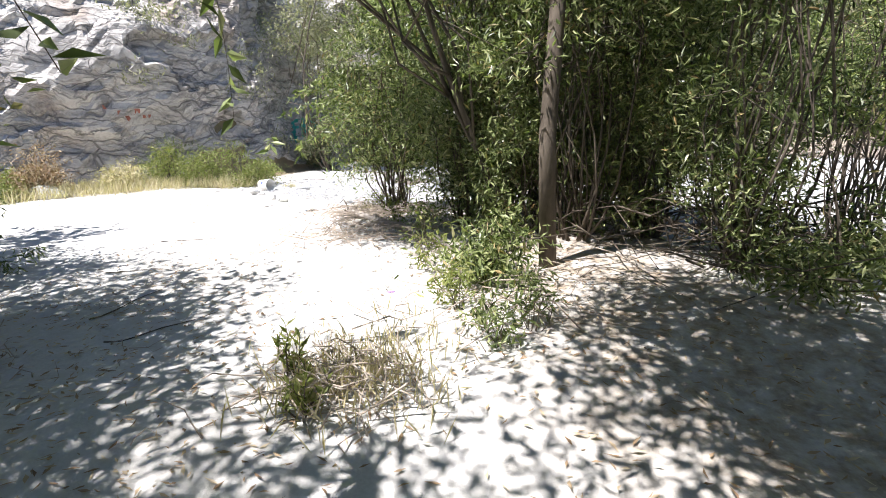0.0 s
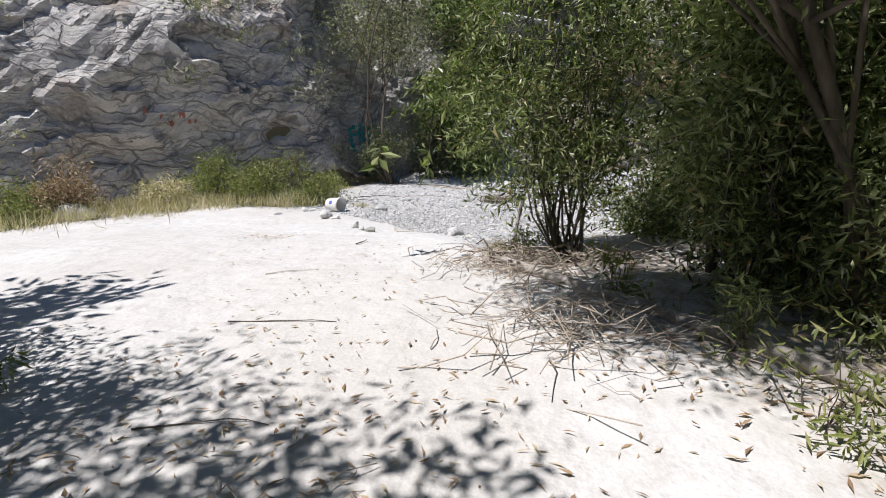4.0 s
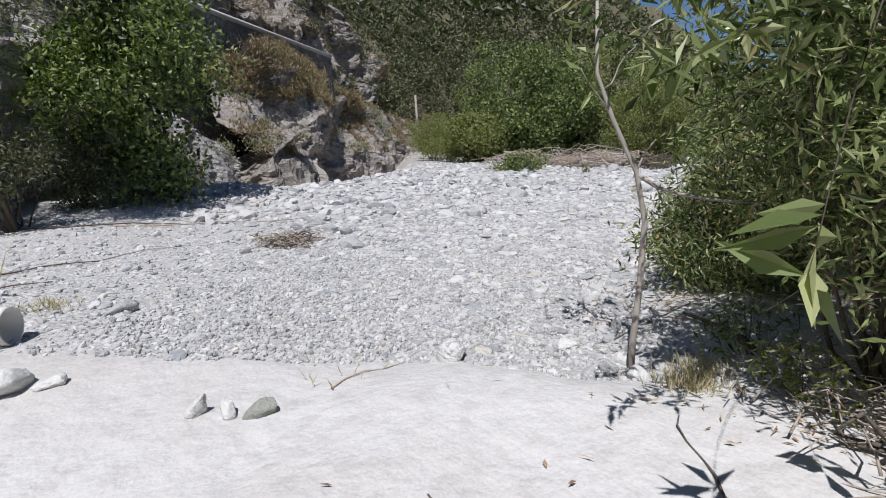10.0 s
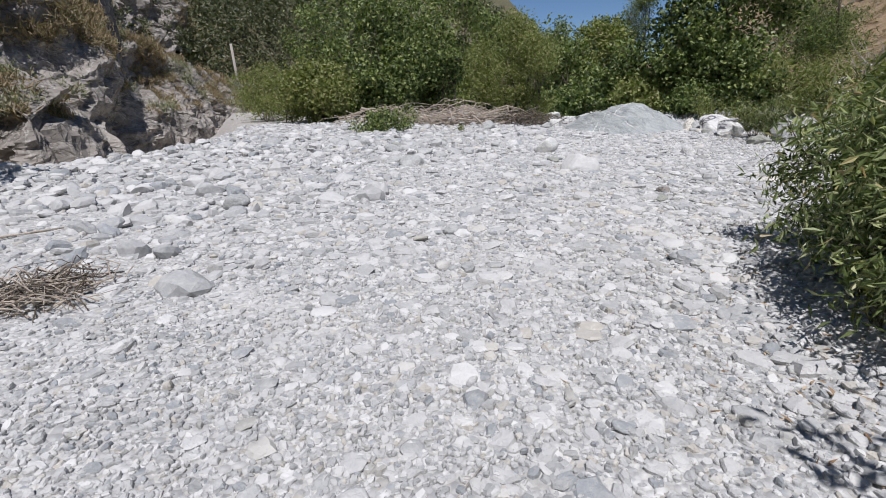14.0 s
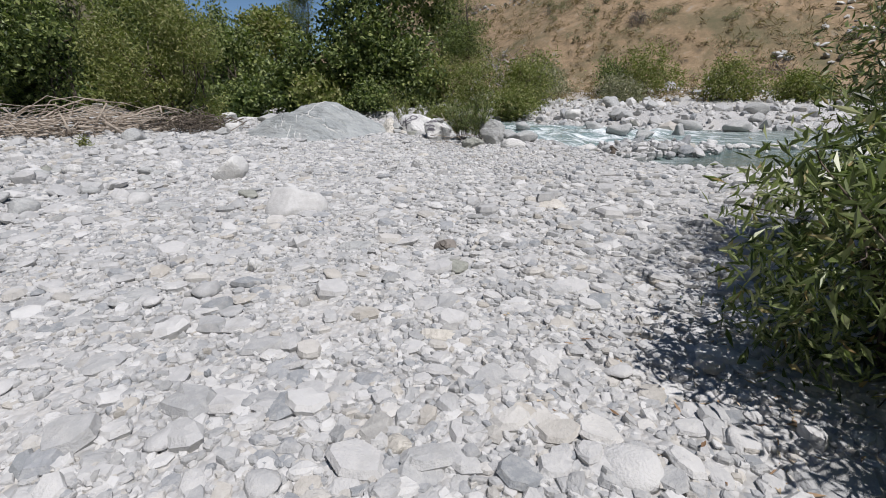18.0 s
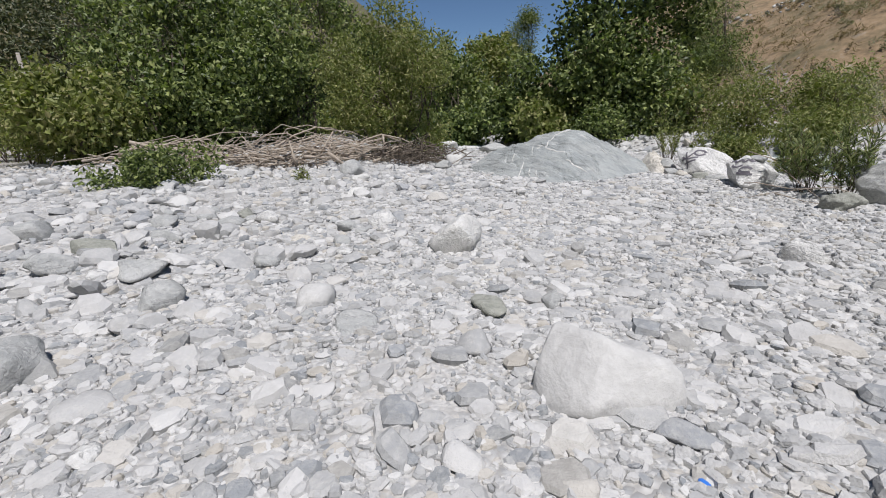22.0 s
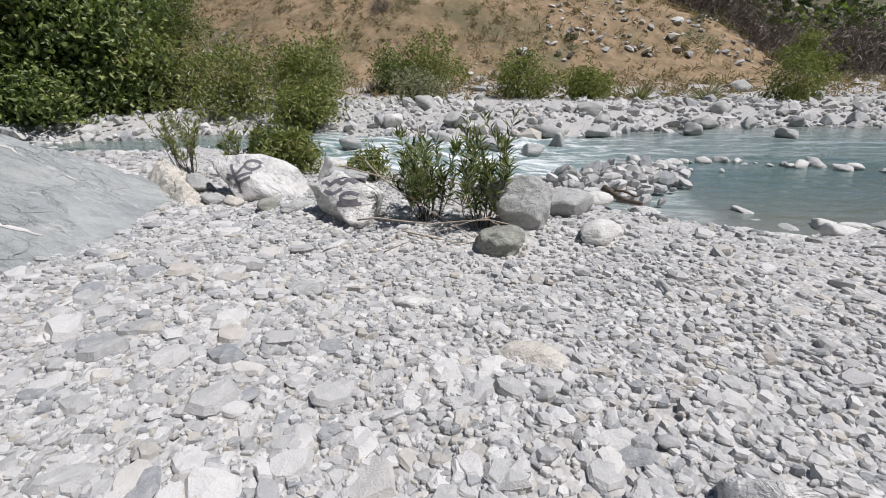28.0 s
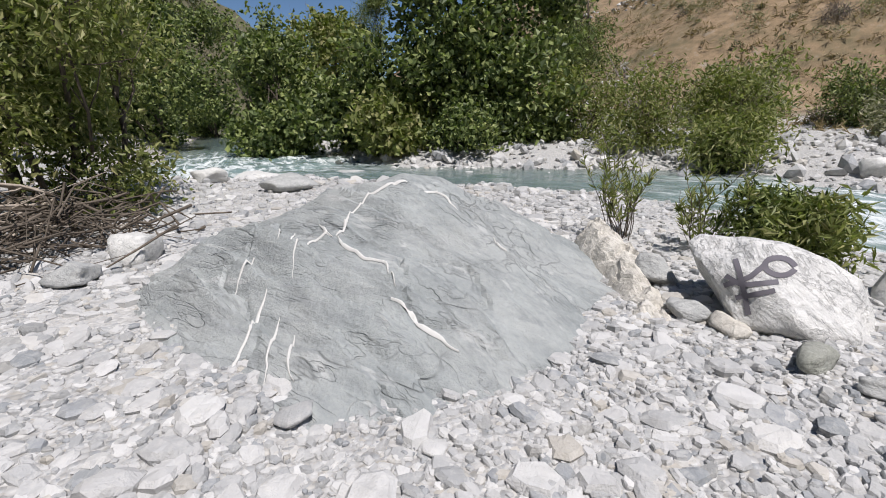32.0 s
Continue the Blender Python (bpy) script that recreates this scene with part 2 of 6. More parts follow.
M_BED = m_bedrock()
M_QUARTZ = m_rock("pale_quartz", (0.47, 0.44, 0.385), (0.64, 0.61, 0.55), vein_amount=0.1, stretch=(1, 1, 1), scale=4, crack=0.35, dark=(0.28, 0.25, 0.21))


def m_cliff():
    """Pale fractured rock: a net of dark joints, rusty stains and white patches."""
    m = Mat("cliff_rock", 0.88, 0.2)
    p = m.coord()
    warp = m.n("TexNoise", Scale=0.8, Detail=4.0)
    m.link(p, warp.inputs["Vector"])
    shift = m.n("VectorMath")
    shift.operation = "MULTIPLY_ADD"
    m.link(warp.outputs["Color"], shift.inputs[0])
    shift.inputs[1].default_value = (1.5, 1.5, 1.1)
    m.link(p, shift.inputs[2])
    dip = m.n("Mapping")
    dip.inputs["Rotation"].default_value = (radians(12), radians(-16), radians(30))
    dip.inputs["Scale"].default_value = (0.9, 0.9, 3.0)
    m.link(shift.outputs[0], dip.inputs[0])
    q = dip.outputs[0]
    n1, n2 = m.noise(q, 0.8, 7, 0.62, 0.4), m.noise(p, 11, 5, 0.65)
    c = m.mix(m.grey(n1, 0.32, 0.66), (0.27, 0.258, 0.245), (0.62, 0.585, 0.54))
    c = m.mix(m.math("MULTIPLY", m.grey(n2, 0.42, 0.72), 0.45), c, (0.62, 0.6, 0.57))
    c = m.mix(m.math("MULTIPLY", m.grey(m.noise(p, 0.42, 4, 0.6), 0.54, 0.68), 0.55), c, (0.31, 0.2, 0.12))
    c = m.mix(m.math("MULTIPLY", m.grey(m.noise(q, 0.6, 4, 0.6), 0.6, 0.68), 0.6), c, (0.68, 0.67, 0.65))
    big, small = m.voronoi(q, 0.85, "DISTANCE_TO_EDGE"), m.voronoi(q, 2.3, "DISTANCE_TO_EDGE")
    gate = m.grey(m.noise(p, 0.9, 3, 0.6), 0.36, 0.6)
    rag = m.math("ADD", m.math("MULTIPLY", m.noise(p, 5, 4, 0.7), 0.09), -0.03)
    j1 = m.math("MULTIPLY", m.ramp(m.math("SUBTRACT", big, rag), [(0.0, (1, 1, 1)), (0.035, (0, 0, 0))]), m.grey(m.noise(p, 0.55, 3, 0.6), 0.33, 0.5))
    j2 = m.math("MULTIPLY", m.ramp(m.math("SUBTRACT", small, rag), [(0.0, (1, 1, 1)), (0.05, (0, 0, 0))]), gate)
    cr = m.math("MAXIMUM", j1, m.math("MULTIPLY", j2, 0.75))
    c = m.mix(m.math("MULTIPLY", m.grey(m.noise(q, 1.7, 6, 0.7), 0.5, 0.62), 0.5), c, (0.12, 0.115, 0.115))
    c = m.mix(m.math("MULTIPLY", cr, 0.48), c, (0.05, 0.046, 0.045))
    m.color(c)
    m.bump(m.math("SUBTRACT", m.mix(0.4, n1, n2), m.math("MULTIPLY", cr, 0.5)), 1.0, 0.09)
    return m.m


M_CLIFF = m_cliff()
M_OUTCROP = m_rock("outcrop_rock", (0.13, 0.12, 0.11), (0.33, 0.298, 0.262), vein_amount=0.3, stretch=(0.8, 0.8, 1.4), scale=0.6, dark=(0.07, 0.06, 0.05), bump=1.0, crack=0.7)


def m_masonry():
    m = Mat("wall_masonry", 0.9, 0.15)
    p = m.world_pos()
    v = m.n("TexVoronoi", Scale=2.2)
    m.link(p, v.inputs["Vector"])
    e = m.voronoi(p, 2.2, "DISTANCE_TO_EDGE")
    sep = m.n("SeparateColor")
    m.link(v.outputs["Color"], sep.inputs[0])
    c = m.ramp(sep.outputs[0], [(0, (0.12, 0.12, 0.115)), (0.6, (0.2, 0.195, 0.185)), (1, (0.28, 0.265, 0.24))])
    c = m.mix(m.ramp(e, [(0.0, (1, 1, 1)), (0.09, (0, 0, 0))]), c, (0.07, 0.068, 0.065))
    c = m.mix(m.math("MULTIPLY", m.grey(m.noise(p, 0.5, 5), 0.45, 0.7), 0.6), c, (0.09, 0.085, 0.08))
    m.color(c)
    m.bump(e, 0.6, 0.08)
    return m.m


M_WALL = m_masonry()
M_BOULDER = m_rock("boulder_grey", (0.3, 0.31, 0.305), (0.47, 0.47, 0.455), vein_amount=0.25, stretch=(1, 1.4, 2.4), scale=2.2, crack=0.25)
M_WHITE = m_rock("boulder_white", (0.52, 0.52, 0.5), (0.68, 0.67, 0.64), vein_amount=0.2, stretch=(1, 1.4, 3), scale=2.6, crack=0.2, dark=(0.28, 0.28, 0.27))
M_SMOOTH = m_rock("boulder_smooth", (0.46, 0.455, 0.44), (0.55, 0.545, 0.53), vein_amount=0.08, stretch=(1, 1.2, 2), scale=1.6, crack=0.12, dark=(0.3, 0.29, 0.28), bump=0.35)
M_PALE = m_rock("boulder_pale", (0.5, 0.5, 0.49), (0.74, 0.73, 0.7), vein_amount=0.35, stretch=(1, 1.2, 4), scale=2.4, crack=0.4, dark=(0.22, 0.22, 0.22), bump=0.8)
M_GREEN_B = m_rock("boulder_olive", (0.24, 0.25, 0.215), (0.36, 0.36, 0.32), vein_amount=0.1, scale=3, crack=0.2)
M_PAINT = m_plain("spray_paint", (0.16, 0.15, 0.17), 0.8, 0.3)
M_WATER = m_water()
M_WILLOW = m_leaf("willow_leaf", [(0.0, (0.045, 0.062, 0.02)), (0.35, (0.13, 0.165, 0.06)), (0.7, (0.275, 0.315, 0.14)), (0.93, (0.42, 0.43, 0.235)), (1.0, (0.32, 0.22, 0.1))], 0.26, 0.36)
M_ALDER = m_leaf("alder_leaf", [(0.0, (0.035, 0.055, 0.018)), (0.35, (0.12, 0.158, 0.056)), (0.75, (0.255, 0.3, 0.112)), (1.0, (0.32, 0.35, 0.13))], 0.28)
M_OLIVE = m_leaf("grey_leaf", [(0.0, (0.17, 0.172, 0.115)), (0.6, (0.31, 0.305, 0.21)), (1.0, (0.43, 0.4, 0.29))], 0.28, 0.7)
M_LIGHT = m_leaf("light_willow_leaf", [(0.0, (0.13, 0.155, 0.045)), (0.6, (0.24, 0.265, 0.09)), (1.0, (0.38, 0.35, 0.17))], 0.34)
M_DRY = m_leaf("dry_grass_blade", [(0.0, (0.42, 0.35, 0.22)), (0.6, (0.58, 0.5, 0.34)), (1.0, (0.68, 0.61, 0.45))], 0.25, 0.8)
M_BROWN = m_leaf("dead_leaf", [(0.0, (0.2, 0.12, 0.07)), (0.5, (0.4, 0.28, 0.18)), (1.0, (0.6, 0.5, 0.38))], 0.15, 0.8)
M_SCRUB = m_leaf("scrub_leaf", [(0.0, (0.06, 0.075, 0.04)), (0.6, (0.115, 0.13, 0.065)), (1.0, (0.23, 0.2, 0.12))], 0.2)
M_STRAW = m_leaf("straw_blade", [(0.0, (0.2, 0.15, 0.09)), (0.6, (0.34, 0.26, 0.16)), (1.0, (0.43, 0.35, 0.23))], 0.2, 0.85)
M_GREYTWIG = m_leaf("grey_twig", [(0.0, (0.13, 0.11, 0.1)), (1.0, (0.28, 0.24, 0.22))], 0.05, 0.9)
M_BARK = m_bark("willow_bark", (0.085, 0.07, 0.055), (0.21, 0.175, 0.14))
M_GREYBARK = m_bark("grey_bark", (0.3, 0.27, 0.24), (0.5, 0.46, 0.41))
M_DRIFT = m_bark("driftwood_bark", (0.34, 0.28, 0.22), (0.6, 0.53, 0.45), 14)


# ---- mesh helpers ----
def mesh_np(name, v, f, mat=None, smooth=True, attrs=None, uv=None):
    """A mesh from arrays: v (n, 3), f (m, 3 or 4)."""
    me = bpy.data.meshes.new(name)
    v, f = np.asarray(v, np.float32), np.asarray(f, np.int32)
    k = f.shape[1]
    me.vertices.add(len(v))
    me.vertices.foreach_set("co", v.ravel())
    me.loops.add(f.size)
    me.loops.foreach_set("vertex_index", f.ravel())
    me.polygons.add(len(f))
    me.polygons.foreach_set("loop_start", np.arange(0, f.size, k, dtype=np.int32))
    me.polygons.foreach_set("use_smooth", np.full(len(f), smooth))
    for key, val in (attrs or {}).items():
        a = me.attributes.new(key, "FLOAT", "POINT")
        a.data.foreach_set("value", np.asarray(val, np.float32))
    if uv is not None:
        layer = me.uv_layers.new(name="UVMap")
        layer.data.foreach_set("uv", np.asarray(uv, np.float32)[f.ravel()].ravel())
    me.update(calc_edges=True)
    me.validate()
    if mat:
        me.materials.append(mat)
    return me


def put(name, me, parent=None, label="", m=None):
    ob = new(name, me)
    if parent:
        ob.parent = parent
    if m is not None:
        ob.matrix_basis = m
    if label:
        ob["label"] = label
    return ob


def S(t):
    t = np.clip(t, 0, 1)
    return t * t * (3 - 2 * t)


def vnoise(x, y, z=0.0, seed=0):
    """Smooth value noise in -1..1 on arrays."""
    x, y, z = np.broadcast_arrays(np.asarray(x, float), np.asarray(y, float), np.asarray(z, float))
    xi, yi, zi = np.floor(x), np.floor(y), np.floor(z)
    fx, fy, fz = (S(a - b) for a, b in ((x, xi), (y, yi), (z, zi)))

    def h(i, j, k):
        n = (i.astype(np.int64) * 374761393 + j.astype(np.int64) * 668265263 + k.astype(np.int64) * 2147483647 + seed * 974711) & 0xFFFFFFFF
        n = ((n ^ (n >> 13)) * 1274126177) & 0xFFFFFFFF
        n = n ^ (n >> 16)
        return (n & 0xFFFF) / 32767.5 - 1

    out = 0
    for a, wa in ((0, 1 - fx), (1, fx)):
        for b, wb in ((0, 1 - fy), (1, fy)):
            for c, wc in ((0, 1 - fz), (1, fz)):
                out = out + wa * wb * wc * h(xi + a, yi + b, zi + c)
    return out


def fbm(x, y, z=0.0, octaves=4, seed=0, gain=0.5):
    out, amp, f = 0, 1.0, 1.0
    for o in range(octaves):
        out = out + amp * vnoise(x * f, y * f, np.asarray(z) * f, seed + o)
        amp, f = amp * gain, f * 2.03
    return out


def facets(u, v, seed, jitter=0.85, tilt=0.5):
    """Broken rock: each cell of an uneven net has its own height and slope. Roughly -1..1."""
    u, v = np.asarray(u, float), np.asarray(v, float)
    iu, iv = np.floor(u), np.floor(v)
    best, out = np.full(u.shape, 9.0), np.zeros(u.shape)
    for a in (-1, 0, 1):
        for b in (-1, 0, 1):
            cu, cv = iu + a, iv + b
            pu, pv = cu + 0.5 + 0.5 * jitter * cell_rand(cu, cv, seed), cv + 0.5 + 0.5 * jitter * cell_rand(cu, cv, seed + 1)
            d = (u - pu) ** 2 + (v - pv) ** 2
            h = 0.6 * cell_rand(cu, cv, seed + 2) + tilt * ((u - pu) * cell_rand(cu, cv, seed + 3) + (v - pv) * cell_rand(cu, cv, seed + 4))
            near = d < best
            best, out = np.where(near, d, best), np.where(near, h, out)
    return out


def cell_rand(i, j, seed):
    n = (i.astype(np.int64) * 374761393 + j.astype(np.int64) * 668265263 + seed * 974711 + 12345) & 0xFFFFFFFF
    n = ((n ^ (n >> 13)) * 1274126177) & 0xFFFFFFFF
    return ((n ^ (n >> 16)) & 0xFFFF) / 32767.5 - 1


def poly_dist(x, y, pts):
    """Distance to a polyline, the side (left is positive), the length along it and the interpolated further columns."""
    pts = np.asarray(pts, float)
    best = np.full(np.shape(x), 1e9)
    side, along = np.zeros(np.shape(x)), np.zeros(np.shape(x))
    extra = np.zeros((*np.shape(x), pts.shape[1] - 2))
    s0 = 0.0
    for a, b in zip(pts[:-1], pts[1:]):
        d = b[:2] - a[:2]
        ln = np.hypot(*d)
        u = np.clip(((x - a[0]) * d[0] + (y - a[1]) * d[1]) / ln ** 2, 0, 1)
        px, py = a[0] + u * d[0], a[1] + u * d[1]
        q = np.hypot(x - px, y - py)
        near = q < best
        best = np.where(near, q, best)
        side = np.where(near, np.sign(d[0] * (y - a[1]) - d[1] * (x - a[0])), side)
        along = np.where(near, s0 + u * ln, along)
        extra = np.where(near[..., None], a[2:] + u[..., None] * (b[2:] - a[2:]), extra)
        s0 += ln
    return best, side, along, extra


# ---- the plan ----
WATER = -0.42
RIVER = [(1400, 245, 5), (120, 52, 4), (60, 32, 3.6), (42, 25.5, 3.6), (33, 21.8, 3.6), (28.2, 19.2, 3.9), (26.6, 15, 2.2), (25.2, 10.5, 2.0), (23.5, 6.6, 2.2), (20.5, 4.7, 2.4),
         (17.2, 3.2, 3.4), (14.3, 0.9, 5.0), (11.3, -3.6, 6.0), (6, -10, 6.2), (-5, -20, 6), (-40, -46, 6)]
CLIFF = [(-700, -420), (-30, 0), (-17, 8.4), (-10.5, 12.9), (-7.2, 14.8), (-5.0, 16.4), (-4.3, 19), (-3.2, 21.8), (-0.5, 25), (4.0, 29.5), (6.4, 33), (10, 37.5), (15, 42.5), (21, 48.5), (31, 57),
         (60, 71), (100, 78), (200, 93), (600, 160), (1400, 300)]
HILL = [(1400, 190), (240, 62), (110, 29), (62, 11), (44, 3), (32, -11), (23, -24), (19, -33), (25, -46), (60, -75), (900, -700)]


def shore(x, y):
    d, side, along, hw = poly_dist(x, y, RIVER)
    return d - hw[..., 0] - 0.5 * fbm(x * 0.45, y * 0.45, 0, 3, 5), side, along


DUST = [(4.62, 12.46, 0.34), (6.6, 10.1, 0.3), (3.3, 13.1, 0.4), (5.45, 11.75, 0.3), (9.5, 11.2, 0.4), (11.2, 10.5, 0.35)]


def dust(x, y):
    """Pockets of grey silt among the stones, 0 to 1."""
    d = S((fbm(x * 0.6 + 3, y * 0.6, 0, 3, 61) - 0.66) / 0.3)
    for a, b, r in DUST:
        d = np.maximum(d, S((1.35 - np.hypot(x - a, (y - b) * 1.3) / r + 0.4 * vnoise(x * 3, y * 3, 0, 62)) / 0.5))
    return d


def sand_edge(x, y):
    line = (x + 2.9) * 0.67 + (y - 10.35) * 0.74 + 0.35 * vnoise(x * 0.8, y * 0.8, 0, 9)
    return np.minimum(line, np.hypot(x - 0.5, y - 7.9) - 1.25)


def ground_z(x, y, rough=True):
    x, y = np.asarray(x, float), np.asarray(y, float)
    sd, side, _ = shore(x, y)
    gravel = 0.27 + 0.16 * S((y - 12) / 8) + 0.25 * S((y - 18) / 6) + 0.2 * S((-x - 0.2) / 4)
    gravel = gravel - 2.3 * S((y - 20.5 - 0.3 * x) / 4.5) * S((y - 12.2 - 1.33 * x) / 4) * S((x - 1.5) / 3)
    sand = 0.53 * S((y + 1.5) / 7.5)
    bar = gravel + (sand - gravel) * S((0.9 - sand_edge(x, y)) / 1.8)
    far = 0.1 + 0.5 * S((sd - 4) / 14)
    land = np.where(side < 0, bar, far)
    z = WATER - 0.08 + (land - WATER + 0.08) * S((sd + 0.25) / 3.4)
    z = np.where(sd < 0, WATER - 0.1 + np.maximum(sd, -2) * 0.25, z)
    cd, cs, _, _ = poly_dist(x, y, CLIFF)
    c = cd * np.where(cs > 0, 1, -1)
    up = 8.0 * S((c - 0.6) / 3.5) * S((6 - x) / 4) * S((27.5 - y) / 4) + 5.5 * S((c - 2) / 7) * S((x - 2) / 4) + 0.9 * np.clip(c - 3, 0, 170)
    z = z + np.where(c > 0.3, up * (1 + 0.1 * fbm(x * 0.05, y * 0.05, 0, 3, 3)), 0)
    hd, hs, _, _ = poly_dist(x, y, HILL)
    h = hd * np.where(hs > 0, 1, -1)
    z = z + np.where(h > 0, 0.6 * np.clip(h, 0, 130) * S(h / 12 + 0.25) * (1 + 0.12 * fbm(x * 0.06, y * 0.06, 0, 3, 17)), 0)
    r = np.hypot(x - 5, y - 8)
    z = z + 0.3 * np.clip(r - 95, 0, 400) * S((-(x - 5) / np.maximum(r, 1) + 0.75) / 0.5) * S((-(y - 8) / np.maximum(r, 1) + 0.2) / 0.4)
    if rough:
        near = np.clip((40 - r) / 30, 0, 1)
        z = z + near * (0.05 * fbm(x * 0.5, y * 0.5, 0, 3, 21) + 0.024 * fbm(x * 2.4, y * 2.4, 0, 3, 25)) * np.where(sd < 0.2, 0.2, 1)
    return z


def gz(x, y):
    return float(ground_z(np.array([x]), np.array([y]))[0])


def axis(lo, hi, a, b, step, grow=1.07):
    """Grid lines, fine between a and b and wider outwards."""
    v = list(np.arange(a, b + step, step))
    s = step
    while v[-1] < hi:
        s *= grow
        v.append(v[-1] + s)
    s = step
    while v[0] > lo:
        s *= grow
        v.insert(0, v[0] - s)
    return np.array(v)


def grid_faces(nx, ny):
    i = np.arange(nx * ny).reshape(ny, nx)
    return np.stack([i[:-1, :-1], i[:-1, 1:], i[1:, 1:], i[1:, :-1]], -1).reshape(-1, 4)


gx, gy = axis(-900, 900, -6, 18, 0.19), axis(-900, 900, -1, 17, 0.19)
X, Y = np.meshgrid(gx, gy)
X, Y = X.ravel(), Y.ravel()
Z = ground_z(X, Y)
sd_, side_, _ = shore(X, Y)
cd_, cs_, _, _ = poly_dist(X, Y, CLIFF)
hd_, hs_, _, _ = poly_dist(X, Y, HILL)
on_hill = (hd_ * hs_ > -4) | ((side_ > 0) & (sd_ > 9))
on_cliff = cd_ * cs_ > 0.3
grav_ = np.where(side_ < 0, S((sand_edge(X, Y) + 0.35) / 0.7), 1.0)
grav_ = grav_ * (1 - 0.4 * dust(X, Y))
grav_ = np.where((X > 1) & (X < 5.5) & (Y > 2) & (Y < 8.3), 0.2, grav_)
# The second patch is brown litter that also deepens the shade painted right of the path.
litter_ = S((1.6 - np.hypot((X - 1.2) / 1.4, (Y - 6) / 2.2)) / 0.9) + 0.9 * S((1.3 - np.hypot((X - 1.8) / 1.3, (Y - 2.5) / 1.4)) / 0.8) + 0.5 * S((Y - 21) / 3) * (X > 0)
dry_ = on_hill * S((hd_ * hs_ + 6 + 3 * fbm(X * 0.3, Y * 0.3, 0, 3, 8)) / 7) + 0.0
green_ = on_cliff * S((cd_ - 1) / 3) * 0.85
far_south = (np.hypot(X - 5, Y - 8) > 55) & (hd_ * hs_ < -6)
green_ = np.maximum(green_, far_south * 0.9)
dry_ = np.maximum(dry_, far_south * 0.6)
close = on_cliff * S((75 - np.hypot(X, Y - 10)) / 30)
dry_ = np.maximum(dry_, on_cliff * S(cd_ / 0.8))
green_ = green_ * (1 - 0.65 * close)
ground = put("ground", mesh_np("ground", np.stack([X, Y, Z], 1), grid_faces(len(gx), len(gy)), M_GROUND,
                               attrs={"gravel": grav_, "litter": np.clip(litter_, 0, 1), "dry": np.clip(dry_, 0, 1), "green": green_}))
tagged(ground, "pale dry river bed of sand and grey gravel with slopes rising around", "ground", kind="structure")


# river ribbon
def river_mesh():
    pts = np.array(RIVER, float)
    seg = np.hypot(*np.diff(pts[:, :2], axis=0).T)
    s = np.concatenate([[0], np.cumsum(seg)])
    t = np.arange(s[1] - 40, s[-1], 0.3)
    cx, cy, hw = (np.interp(t, s, pts[:, k]) for k in range(3))
    for _ in range(12):
        cx[1:-1] = (cx[:-2] + cx[2:] + cx[1:-1]) / 3
        cy[1:-1] = (cy[:-2] + cy[2:] + cy[1:-1]) / 3
    dx, dy = np.gradient(cx), np.gradient(cy)
    ln = np.hypot(dx, dy)
    u = np.linspace(-1, 1, 33)
    w = (hw + 1.6)[:, None] * u
    vx, vy = cx[:, None] - (dy / ln)[:, None] * w, cy[:, None] + (dx / ln)[:, None] * w
    tt = np.broadcast_to(t[:, None], w.shape)
    mid = 1 - np.abs(u) ** 2
    s20 = s[9]
    rap = 1.1 * np.exp(-((t - s20 - 1.5) / 5.5) ** 2) + 1.0 * np.exp(-((t - s[4] - 1.5) / 7) ** 2) + 0.35 * np.exp(-((t - s[12]) / 5) ** 2)
    keep_far = np.where(t[:, None] > s[10] + 3, np.clip(0.5 + w / 3, 0, 1), 1)
    rapid = np.clip(rap[:, None] * np.clip(mid * 1.4, 0, 1) * keep_far, 0, 1)
    z = WATER + 0.02 * fbm(tt * 0.8, w * 1.6, 0, 3, 31) + rapid * 0.09 * fbm(tt * 1.3, w * 1.8, 0, 3, 33)
    deep = np.broadcast_to(np.clip(mid * 1.3 - 0.25, 0, 1), w.shape)
    v = np.stack([vx, vy, z], -1).reshape(-1, 3)
    return mesh_np("river", v, grid_faces(len(u), len(t)), M_WATER, attrs={"rapid": rapid.ravel(), "deep": deep.ravel()}, uv=np.stack([tt.ravel(), w.ravel()], -1))


tagged(put("river", river_mesh()), "shallow turquoise river with white rapids between gravel banks", "water", kind="structure")


